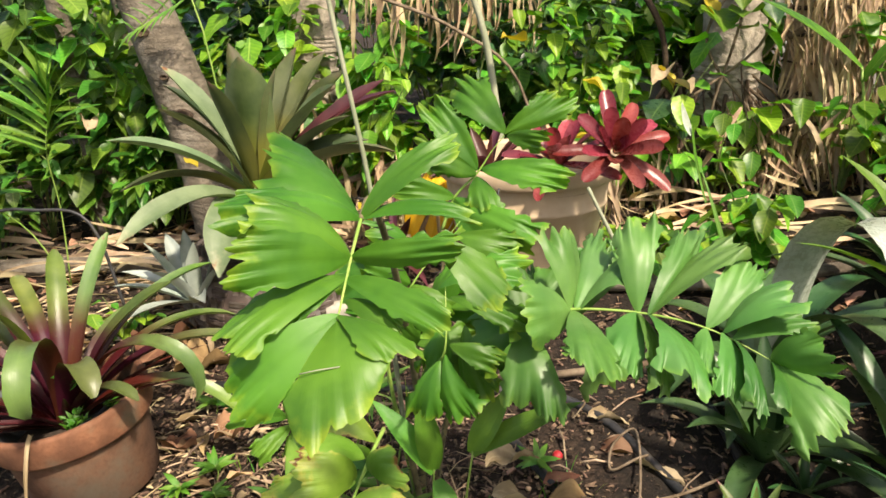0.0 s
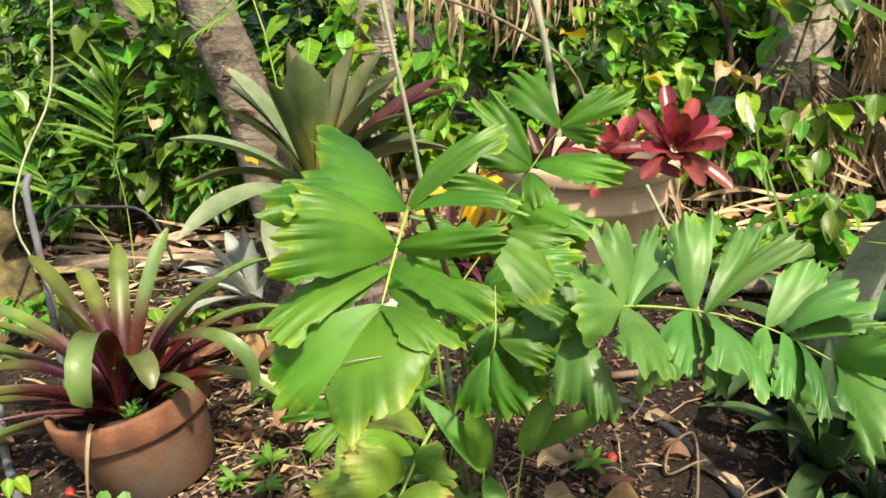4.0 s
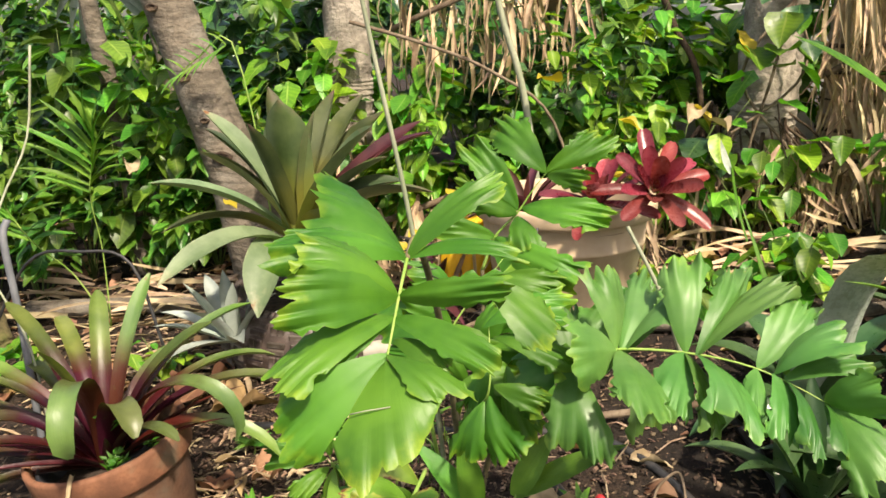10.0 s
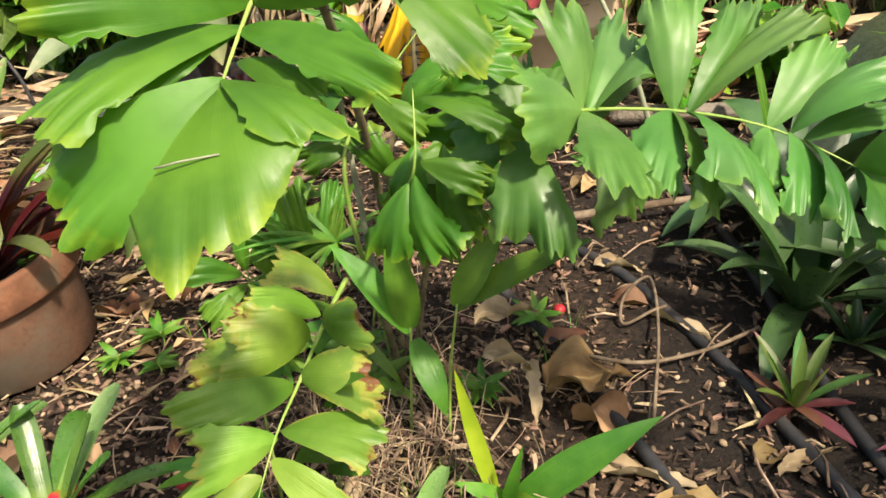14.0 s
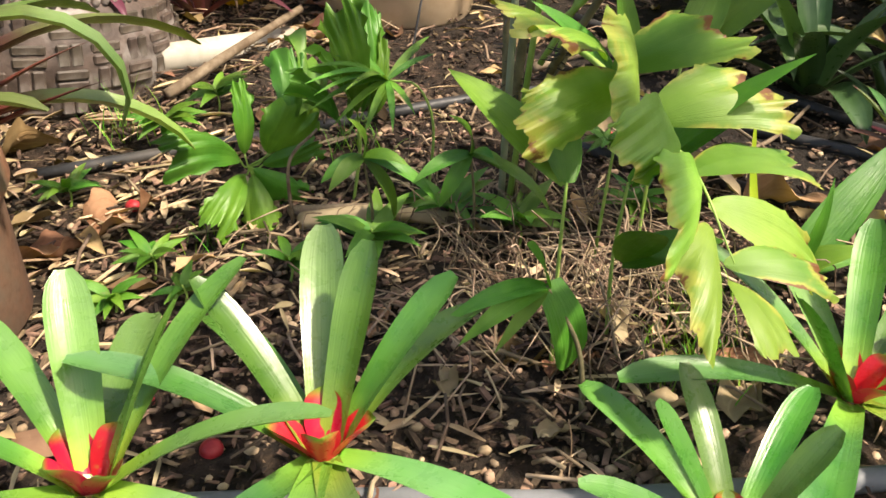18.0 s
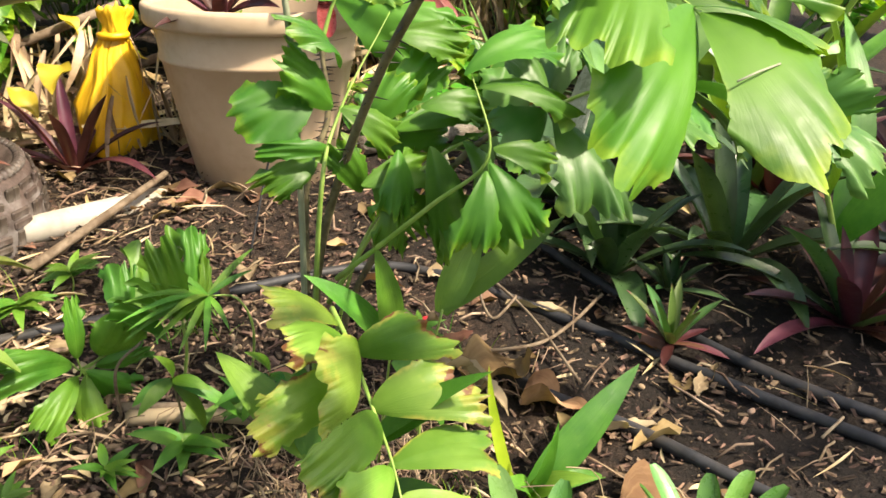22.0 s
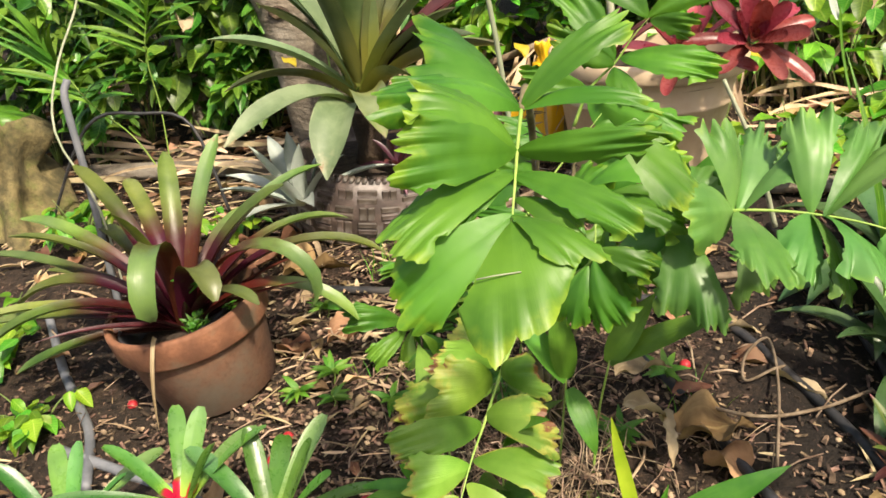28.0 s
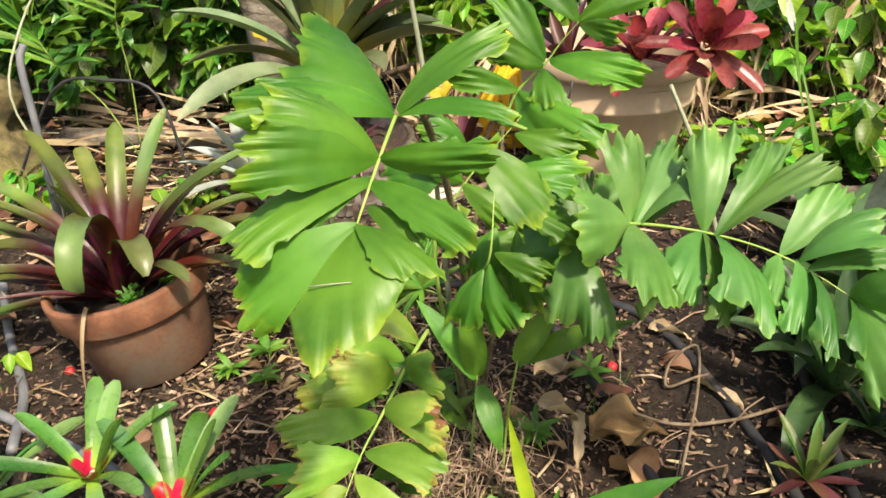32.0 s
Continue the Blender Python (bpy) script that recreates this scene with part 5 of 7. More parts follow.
for k, (x, y, z, lean) in enumerate([(-1.12, 2.55, 0.56, 0.06), (-1.3, 2.5, 0.42, -0.08)]):
    fr, foot = random.Random(90 + k), Vector((-1.15, 2.62, lift(-1.15, 2.62)))
    hub = Vector((x, y, z))
    tip = hub + Vector((lean, -0.03, 0.17))
    lv = []
    for q in range(9):
        at = hub.lerp(tip, q / 8)
        for sg in (-1, 1):
            ln = fr.uniform(0.2, 0.27) * (1 - 0.25 * abs(q - 3) / 5)
            a = radians(72 - 7 * q + fr.uniform(-6, 6)) * sg
            lv.append((at, at + Vector((math.sin(a) * ln, -0.07 + fr.uniform(-0.05, 0.03), math.cos(a) * ln * 0.9)), 0.021, 0.09, "lance"))
    spear_plant("feather_palm", foot, "young palm with narrow arching green leaflets", "palm", "palm_dark", [([foot, foot.lerp(hub, 0.5) + Vector((0, 0.02, 0.03)), hub, tip], 0.0025)], lv, "young feather palms")


def dry_skirt(x, y, z, n, drop, seed, label, width=0.22, splay=0.3):
    rng = random.Random(seed)
    ob = thing("dry_frond", (x, y, z), label, "dry frond", "dry fronds")
    s = Soup()
    for _ in range(n):
        b = Vector((rng.uniform(-width, width), rng.uniform(-0.1, 0.1), rng.uniform(-0.12, 0.12)))
        d = Vector((rng.gauss(0, splay), rng.gauss(-0.1, 0.25), -rng.uniform(0.5, 1.1))) * drop
        spear(s, b, b + d, rng.uniform(0.004, 0.022), (rng.uniform(-1, 1), -0.7, rng.uniform(-0.4, 0.4)), rng.uniform(-0.25, 0.25), "lance", 0.7, 7, 2)
    part("dry_fringe", s.mesh("dry_fringe", M["straw"]), ob, kind="stuff")
    part("midrib", Soup().tube([(-width, 0.02, -0.04), (0, 0.02, 0.05), (width, 0.02, 0.14)], 0.012, 6).mesh("midrib", M["twig"]), ob)


dry_skirt(-0.05, 3.2, 1.05, 60, 0.24, 1, "hanging dry straw coloured palm frond", 0.22, 0.13)
dry_skirt(0.2, 3.45, 1.15, 60, 0.34, 2, "hanging bleached dry palm frond", 0.3, 0.15)
dry_skirt(1.4, 3.16, 1.2, 110, 0.34, 3, "dry tan leaf sheaths hanging on the palm trunk", 0.16, 0.1)
dry_skirt(1.4, 3.16, 0.86, 110, 0.34, 9, "torn fibrous sheaths hanging lower on the palm trunk", 0.16, 0.12)
dry_skirt(1.22, 3.02, 0.5, 150, 0.3, 4, "dry fibrous roots and fronds at the tree foot", 0.22)
dry_skirt(0.6, 2.95, 0.5, 90, 0.3, 5, "dry tangled fronds among the vines", 0.25)
dry_skirt(0.3, 2.7, 0.4, 80, 0.22, 7, "dry tangled stems behind the tan pot", 0.3)
dry_skirt(-0.15, 2.85, 0.38, 70, 0.2, 8, "dry litter heaped behind the planter", 0.25)
dry_skirt(-0.5, 3.15, 0.55, 50, 0.3, 6, "dry fronds behind the planter", 0.2)
# yellowed leaves caught in the plants and fallen on the litter
rng = random.Random(444)
for i, (x, y, z, ln) in enumerate([(0.9, 3.05, 0.98, 0.12), (-0.1, 2.6, 0.42, 0.12), (0.5, 2.85, 0.72, 0.1), (0.42, 2.75, 0.55, 0.12), (-0.2, 2.7, 0.36, 0.1), (0.6, 2.7, 0.5, 0.1), (-0.55, 2.75, 0.62, 0.1), (0.3, 2.7, 0.85, 0.11), (-0.75, 2.7, 0.5, 0.07), (0.05, 2.75, 0.4, 0.09), (-0.05, 2.85, 0.5, 0.08), (0.75, 2.95, 0.75, 0.1)]):
    ob = thing("yellow_leaf", (x, y, z), "yellowed leaf caught among the plants", "dead leaf", "yellow leaves")
    part("blade", blade(Soup(), (0, 0, 0), rng.uniform(90, 270), rng.uniform(-40, 30), ln, ln * 0.6, rng.uniform(20, 70), "ovate", 0.4, twist=rng.uniform(-30, 30), wave=0.3, rng=rng).mesh("blade", M["yellow"]), ob)
# clay pot hanging among the trees, low ledge behind
hp = thing("hanging_pot", (0.28, 3.6, 1.06), "brown clay pot hanging among the trees", "flower pot")
part("body", lathe([(0.0, 0.0), (0.07, 0.0), (0.1, 0.1), (0.115, 0.2), (0.11, 0.21), (0.1, 0.2), (0.08, 0.05), (0.0, 0.04)], 32, "body", M["terracotta_in"]), hp)
v, f = block(1.6, 0.25, 0.12, 0.08)
led = new("ledge", mesh_of("ledge", v, f, None, M["concrete"], False))
led.matrix_world = pose(1.5, 4.3, 1.02, 0, 0, -4)
tagged(led, "low pale concrete ledge behind the trees", "ledge", kind="structure")
v, f = block(1.5, 0.2, 1.0, 0.02)
base = new("ledge_wall", mesh_of("ledge_wall", v, f, None, M["concrete"], False))
base.matrix_world = pose(1.5, 4.3, 0.46, 0, 0, -4)
tagged(base, "low concrete wall under the ledge", "wall", kind="structure")

for i, (x, y, h) in enumerate([(1.9, 2.7, 0.5), (2.3, 2.3, 0.6), (2.4, 1.7, 0.7), (2.6, 3.0, 0.8), (2.0, 3.3, 0.7), (2.9, 2.4, 0.9)]):
    shrub("leafy_shrub", x, y, h, 0.35, 9, 200, 0.1, "lime" if i % 2 else "shade", LABELS["lime" if i % 2 else "shade"], 7000 + i, 0.55)

for i, (x, y, h, n) in enumerate([(0.75, 3.6, 1.1, 200), (1.25, 3.7, 1.2, 220), (1.55, 2.95, 0.5, 50), (1.65, 3.1, 0.55, 90), (1.75, 3.7, 1.2, 200), (2.1, 3.0, 0.6, 110), (0.7, 2.98, 0.5, 60), (0.95, 2.9, 0.35, 50), (1.36, 2.9, 0.5, 46), (1.52, 2.72, 0.4, 50)]):
    shrub("leafy_shrub", x, y, h, 0.24, 9, int(n * 0.7), 0.11, "lime", LABELS["lime"], 7100 + i, 0.62)

# unseen small tree, added only to shade the near right of the bed
st = thing("shade_tree", (2.0, -0.02, lift(2.0, -0.02)), "small unseen leafy tree added to shade the bed", "tree")
part("trunk", Soup().tube(smooth_path([(0, 0, -0.03), (-0.04, 0.02, 0.6), (-0.2, 0.1, 1.2), (-0.3, 0.16, 1.8)], 16), [0.04 - 0.0015 * i for i in range(17)], 10).mesh("trunk", M["bark"]), st)
rng = random.Random(515)
lf, pts, dirs = Soup(), [], []
for k in range(9):
    a = k * 0.7
    tip = Vector((-0.32 + 0.42 * math.cos(a), 0.18 + 0.42 * math.sin(a), 1.35 + 0.1 * (k % 4)))
    path = smooth_path([(-0.12, 0.06, 0.95), (tip + Vector((-0.2, 0.1, 1.1))) / 2, tip], 10)
    part("branch", Soup().tube(path, [0.012 - 0.0009 * i for i in range(11)], 6).mesh("branch", M["bark"]), st)
    for _ in range(42):
        d = Vector((rng.gauss(0, 1), rng.gauss(0, 1), rng.gauss(0, 0.7)))
        pts.append(path[rng.randrange(4, 11)] + d * 0.09)
        dirs.append(d)
leaf_cloud(lf, rng, pts, dirs, 0.12, width=0.55)
part("crown", lf.mesh("crown", M["shade"]), st, kind="stuff")
# long strap leaf by the dry palm, sprig across the leaning trunk, curled sheath in the shrubs
foot = Vector((1.5, 2.95, lift(1.5, 2.95)))
spear_plant("strap_leaf_plant", foot, "plant with long arching yellow green strap leaves", "plant", "lime", [([foot, (1.46, 2.92, 0.4), (1.38, 2.9, 0.745)], 0.006)],
            [((1.385, 2.9, 0.74), (1.02, 2.88, 0.965), 0.05, 0.05, "lance"), ((1.385, 2.9, 0.7), (1.6, 2.8, 0.95), 0.05, 0.12, "lance")])
foot = Vector((-0.62, 2.78, lift(-0.62, 2.78)))
spear_plant("young_fan_palm", foot, "thin palm sprig with fine bright leaflets", "palm", "palm_dark", [([foot, (-0.64, 2.76, 0.6), (-0.7, 2.74, 0.99), (-0.8, 2.73, 0.95), (-0.88, 2.73, 0.89)], 0.003)],
            [(Vector((-0.7, 2.74, 0.99)).lerp(Vector((-0.88, 2.73, 0.89)), q), Vector((-0.7, 2.74, 0.99)).lerp(Vector((-0.88, 2.73, 0.89)), q) + Vector((-0.05, -0.03, sg * 0.05 - 0.01)), 0.01, 0.1, "lance") for q in (0.1, 0.25, 0.4, 0.55, 0.7, 0.85, 1.0) for sg in (-1, 1)], "young fan palms")
for x, y, z, az, ln in ((0.772, 2.95, 0.74, 200, 0.14), (0.8, 2.96, 0.7, 150, 0.12), (-1.12, 2.86, 0.6, 160, 0.1), (0.62, 2.98, 0.66, 230, 0.12)):
    ob = thing("dry_sheath", (x, y, z), "curled pale dry sheath caught among the vines", "dead leaf", "dry sheaths")
    part("blade", crumple(blade(Soup(), (0, 0, 0), az, 10, ln, ln * 0.6, 70, "ovate", 0.6, twist=40, rows=14, cols=8, wave=0.4, rng=random.Random(int(az))), 0.01, 25).mesh("blade", M["straw"]), ob)

# dry palm fronds lying in a heap behind the stone planter
def frond_heap(name, x0, x1, y0, y1, n, seed, label):
    rng = random.Random(seed)
    ob = thing(name, ((x0 + x1) / 2, (y0 + y1) / 2, lift((x0 + x1) / 2, (y0 + y1) / 2)), label, "dry frond", "dry fronds")
    off, s = ob.matrix_world.translation, Soup()
    for _ in range(n):
        x, y = rng.uniform(x0, x1), rng.uniform(y0, y1)
        p = Vector((x, y, lift(x, y) + rng.uniform(0.01, 0.09))) - off
        a, ln = rng.gauss(0, 0.45) + (math.pi if rng.random() < 0.5 else 0), rng.uniform(0.12, 0.42)
        spear(s, p, p + Vector((math.cos(a) * ln, math.sin(a) * ln * 0.6, rng.uniform(-0.05, 0.06))), rng.uniform(0.006, 0.028), (rng.uniform(-0.5, 0.5), -0.5, 0.8), rng.uniform(-0.08, 0.12), "lance", 0.7, 7, 2)
    part("dry_fringe", s.mesh("dry_fringe", M["straw"]), ob, kind="stuff")


frond_heap("dry_frond", -1.5, -0.6, 2.55, 2.9, 42, 31, "heap of bleached dry fronds on the ground")
frond_heap("dry_frond", -0.3, 0.2, 2.65, 2.9, 50, 32, "dry fronds lying behind the tan pot")
frond_heap("dry_frond", 0.6, 1.4, 2.45, 2.85, 36, 33, "dry fronds and sticks under the vines")

# ---- young palms, seedlings and other small plants in the bed ----
gz = lambda x, y, up=0.0: Vector((x, y, lift(x, y) + up))
spear_plant("young_palm", gz(0.15, 1.43), "young palm with paired pleated green leaves", "palm", "palm_dark",
            [([gz(0.15, 1.43), (0.155, 1.42, 0.15), (0.168, 1.4, 0.27)], 0.0024)],
            [((0.168, 1.4, 0.27), (0.345, 1.372, 0.382), 0.042, 0.05, "lance"), ((0.166, 1.4, 0.265), (0.235, 1.41, 0.39), 0.045, 0.05, "lance")], "young palms")
spear_plant("young_palm", gz(0.09, 1.44), "young palm with upright pleated green leaves", "palm", "palm_dark",
            [([gz(0.09, 1.44), (0.095, 1.43, 0.12), (0.1, 1.42, 0.22)], 0.0022)],
            [((0.1, 1.42, 0.22), (0.075, 1.42, 0.375), 0.045, 0.06, "lance"), ((0.1, 1.42, 0.215), (-0.01, 1.45, 0.34), 0.042, 0.1, "lance"), ((0.105, 1.42, 0.2), (0.15, 1.36, 0.11), 0.04, 0.15, "lance")], "young palms")
spear_plant("young_palm", gz(-0.08, 1.29), "young palm with a dark split leaf", "palm", "palm_dark",
            [([gz(-0.08, 1.29), (-0.082, 1.285, 0.1), (-0.083, 1.277, 0.205)], 0.0022)],
            [((-0.083, 1.277, 0.205), (-0.143, 1.393, 0.295), 0.05, 0.05, "lance"), ((-0.083, 1.277, 0.205), (-0.06, 1.35, 0.28), 0.04, 0.05, "lance")], "young palms")
spear_plant("young_palm", gz(0.0, 1.3), "young palm with long narrow split leaves", "palm", "palm_dark",
            [([gz(0.0, 1.3), (0.0, 1.3, 0.1), (0.003, 1.29, 0.185)], 0.0022)],
            [((0.003, 1.29, 0.185), (0.075, 1.157, 0.328), 0.034, 0.05, "lance"), ((0.003, 1.285, 0.185), (0.07, 1.2, 0.275), 0.03, 0.05, "lance"), ((0.0, 1.285, 0.1), (-0.03, 1.2, 0.17), 0.045, 0.06, "lance"), ((0.0, 1.285, 0.1), (0.06, 1.21, 0.14), 0.045, 0.06, "lance")], "young palms")
spear_plant("sprout", gz(-0.1, 1.21), "sprout with drooping bright green leaves", "seedling", "palm_dark",
            [([gz(-0.1, 1.21), (-0.098, 1.225, 0.06), (-0.12, 1.25, 0.12)], 0.0028)],
            [((-0.12, 1.25, 0.12), (-0.229, 1.25, 0.112), 0.02, 0.16, "lance"), ((-0.12, 1.25, 0.12), (-0.225, 1.23, 0.098), 0.02, 0.14, "lance"), ((-0.115, 1.255, 0.12), (-0.154, 1.235, 0.176), 0.024, 0.06, "blunt"),
             ((-0.12, 1.25, 0.122), (-0.104, 1.235, 0.032), 0.046, 0.14, "blunt"), ((-0.12, 1.25, 0.118), (-0.198, 1.215, 0.09), 0.014, 0.14, "lance")], "seedlings", "spine_stem")
AB = gz(0.233, 1.273)
spear_plant("lily", AB, "young plant with broad ribbed lance leaves", "plant", "palm_dark", [],
            [(AB, (0.431, 1.28, 0.172), 0.05, 0.06, "lance"), (AB, (0.29, 1.2, 0.08), 0.034, 0.2, "lance"), (AB, (0.16, 1.25, 0.09), 0.03, 0.2, "lance"), (AB, (0.35, 1.24, 0.03), 0.026, 0.3, "lance"), (AB, (0.25, 1.24, 0.16), 0.02, 0.1, "lance")])
spear_plant("withering_blade", gz(0.222, 1.28), "upright yellow green blade with a dry brown tip", "leaf", "yellow_green", [], [(gz(0.222, 1.28), (0.165, 1.285, 0.245), 0.024, -0.05, "lance")])
# fishtail seedlings to the side
LOW_SEEDLING = [
    (-0.252, 1.800, 0.102, -0.357, 1.740, 0.171, -0.338, 1.716, 0.128, 0.15),
    (-0.247, 1.800, 0.079, -0.320, 1.750, 0.057, -0.293, 1.730, 0.023, 0.15),
    (-0.236, 1.800, 0.077, -0.264, 1.770, 0.005, -0.216, 1.758, 0.013, 0.20),
    (-0.235, 1.800, 0.085, -0.158, 1.820, 0.042, -0.186, 1.828, -0.010, 0.20),
    (-0.244, 1.800, 0.109, -0.254, 1.800, 0.203, -0.230, 1.800, 0.205, 0.10),
    (-0.211, 1.800, 0.104, -0.218, 1.770, 0.170, -0.149, 1.758, 0.143, 0.20),
    (-0.178, 1.800, 0.124, -0.184, 1.830, 0.228, -0.135, 1.842, 0.216, 0.15),
    (-0.169, 1.800, 0.131, -0.131, 1.850, 0.246, -0.093, 1.870, 0.158, 0.10),
    (-0.220, 1.800, 0.089, -0.152, 1.780, 0.128, -0.147, 1.772, 0.096, 0.15),
]
TALL_SEEDLING = [
    (-0.092, 1.750, 0.159, -0.146, 1.720, 0.287, -0.101, 1.708, 0.307, 0.15),
    (-0.084, 1.750, 0.158, -0.076, 1.770, 0.293, -0.032, 1.778, 0.280, 0.10),
    (-0.108, 1.750, 0.153, -0.161, 1.700, 0.259, -0.160, 1.680, 0.224, 0.10),
    (-0.076, 1.750, 0.149, -0.055, 1.750, 0.264, -0.037, 1.750, 0.222, 0.10),
    (-0.117, 1.750, 0.130, -0.193, 1.710, 0.234, -0.186, 1.694, 0.197, 0.15),
]


def seedling(foot, hub, leaflets, seed, label):
    """A young fishtail palm: one bent stem, and ragged leaflets on short stalks."""
    rng, foot = random.Random(seed), Vector(foot)
    ob = thing("fishtail_seedling", foot, label, "seedling", "seedlings")
    h = Vector(hub) - foot
    st = part("stem", Soup().tube(smooth_path([(0, 0, -0.01), h * 0.5 + Vector((0.008, 0, 0.01)), h], 10), 0.0028, 6).mesh("stem", M["rachis"]), ob)
    for row in leaflets:
        b, p, q = (Vector(row[k : k + 3]) - foot for k in (0, 3, 6))
        part("stalk", Soup().tube(smooth_path([h, (h + b) / 2 - Vector((0, 0, 0.006)), b], 6), 0.0014, 5).mesh("stalk", M["rachis"]), ob)
        s = lobe(Soup(), b, p, q, (rng.uniform(-0.5, 0.5), -0.8, rng.uniform(0.2, 0.9)), row[9], 0.12, 0.22, 0.14, 0.06, 0.25, 16, 36, rng, spread=1.15)
        part("leaflet", s.mesh("leaflet", M["palm_dark"]), ob)


seedling(gz(-0.235, 1.81), (-0.24, 1.8, 0.09), LOW_SEEDLING, 1, "small fishtail palm seedling with crinkled leaves")
seedling(gz(-0.1, 1.77), (-0.09, 1.755, 0.15), TALL_SEEDLING, 2, "taller fishtail palm seedling with ribbed fan leaves")
FINE_TIPS = [(-0.130, 1.760, 0.267), (-0.162, 1.710, 0.256), (-0.191, 1.670, 0.248), (-0.208, 1.630, 0.238), (-0.197, 1.630, 0.223), (-0.197, 1.650, 0.200), (-0.154, 1.680, 0.168), (-0.127, 1.650, 0.156), (0.020, 1.770, 0.234), (0.021, 1.730, 0.231), (0.041, 1.780, 0.246), (-0.042, 1.670, 0.167), (-0.090, 1.640, 0.158), (-0.164, 1.610, 0.229)]
fine = Vector((-0.054, 1.73, 0.203))
spear_plant("fine_leaf_palm", gz(0.0, 1.72), "fine leaved palm seedling with grassy leaflets", "seedling", "palm_dark",
            [([gz(0.0, 1.72), (0.012, 1.72, 0.13), (-0.01, 1.725, 0.19), fine], 0.0022)], [(fine, tip, 0.0105, 0.1, "lance") for tip in FINE_TIPS], "seedlings")
UNDER_A_TIPS = [(-0.207, 1.600, 0.123), (-0.205, 1.580, 0.118), (-0.107, 1.560, 0.140), (-0.112, 1.600, 0.048), (-0.175, 1.580, 0.205), (-0.066, 1.560, 0.078)]
UNDER_B_TIPS = [(-0.071, 1.550, 0.081), (0.020, 1.530, 0.117), (-0.016, 1.510, 0.147), (-0.108, 1.550, 0.120), (-0.067, 1.530, 0.205), (0.076, 1.510, 0.046)]
for hub, tips, foot in ((Vector((-0.15, 1.6, 0.148)), UNDER_A_TIPS, gz(-0.14, 1.61)), (Vector((-0.026, 1.55, 0.145)), UNDER_B_TIPS, gz(-0.02, 1.56))):
    spear_plant("young_palm", foot, "seedling palm with narrow arching green leaves", "palm", "palm_dark", [([foot, foot.lerp(hub, 0.5) + Vector((0.006, 0, 0)), hub], 0.0022)], [(hub, tip, 0.021, 0.16, "lance") for tip in tips], "young palms", "spine_stem")
for k, (x, y, sz) in enumerate([(-0.146, 1.594, 0.075), (-0.02, 1.62, 0.07), (-0.25, 1.62, 0.05), (0.03, 1.52, 0.07), (-0.4, 1.72, 0.05), (-0.46, 1.66, 0.045), (-0.38, 1.64, 0.04), (-0.3, 2.06, 0.07), (-0.47, 1.95, 0.05), (-0.2, 2.12, 0.06), (0.2, 1.5, 0.05), (0.3, 1.68, 0.05)]):
    r = random.Random(700 + k)
    foot, top = gz(x, y), gz(x, y, sz * 0.75)
    lv = [(top - Vector((0, 0, sz * 0.25 * r.random())), top + Vector((math.cos(a) * sz, math.sin(a) * sz, r.uniform(-0.4, 0.5) * sz)), sz * 0.28, 0.12, "ovate") for a in (r.uniform(0, 6.28) for _ in range(13))]
    spear_plant("weed", foot, "small green broadleaf weed growing in the mulch", "weed", "palm_dark", [([foot, foot.lerp(top, 0.5) + Vector((0.004, 0, 0)), top], 0.0018)], lv, "weeds")
# weeds growing in the terracotta pot
for k, (x, y, z, sz) in enumerate([(-0.684, 1.69, 0.245, 0.035), (-0.66, 1.655, 0.185, 0.02), (-0.64, 1.645, 0.18, 0.02), (-0.6, 1.7, 0.19, 0.02), (-0.648, 1.63, 0.18, 0.018), (-0.672, 1.64, 0.18, 0.016)]):
    r = random.Random(800 + k)
    foot, top = Vector((x - 0.01, y + 0.015, 0.1)), Vector((x, y, z))
    lv = [(top - Vector((0, 0, 0.012 * (j % 3))), top + Vector((math.cos(a) * sz, math.sin(a) * sz, r.uniform(-0.2, 0.6) * sz)), sz * 0.5, 0.12, "ovate") for j, a in enumerate(r.uniform(0, 6.28) for _ in range(9))]
    spear_plant("pot_weed", foot, "tiny bright green weed sprouting in the pot", "weed", "palm", [([foot, foot.lerp(top, 0.5), top], 0.0012)], lv, "pot weeds")

# ---- bromeliads at the side and behind ----
sb = []
for az, el, ln, dr, w in [(158, 86, 0.7, 215, 0.125), (160, 66, 0.55, 120, 0.085), (232, 44, 0.4, 100, 0.075), (130, 60, 0.5, 100, 0.08), (100, 52, 0.5, 90, 0.08),
                          (60, 56, 0.4, 80, 0.08), (20, 56, 0.36, 80, 0.08), (340, 54, 0.34, 80, 0.08), (300, 50, 0.34, 90, 0.075), (206, 34, 0.42, 95, 0.075), (250, 24, 0.32, 75, 0.07), (175, 22, 0.4, 80, 0.07)]:
    # only the big arching leaf carries the painted sky sheen
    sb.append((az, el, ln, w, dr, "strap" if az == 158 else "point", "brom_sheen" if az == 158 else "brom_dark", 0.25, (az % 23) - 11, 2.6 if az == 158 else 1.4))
rosette("vase_bromeliad", (0.86, 2.0, 0.14), "tall bromeliad with broad arching leaves, one painted pale with sky sheen", "bromeliad", sb)
dk = spiral(13, (80, 30), (0.24, 0.29), 0.05, (25, 75), "point", "brom_dark", 0.4, 17)
rosette("dark_bromeliad", (0.76, 1.68, 0.09), "shaded bromeliad with long dark green leaves", "bromeliad", dk)
rosette("dark_bromeliad", (1.02, 1.6, 0.09), "shaded bromeliad with dark strap leaves", "bromeliad", spiral(13, (80, 28), (0.32, 0.4), 0.055, (25, 75), "point", "brom_dark", 0.4, 19))
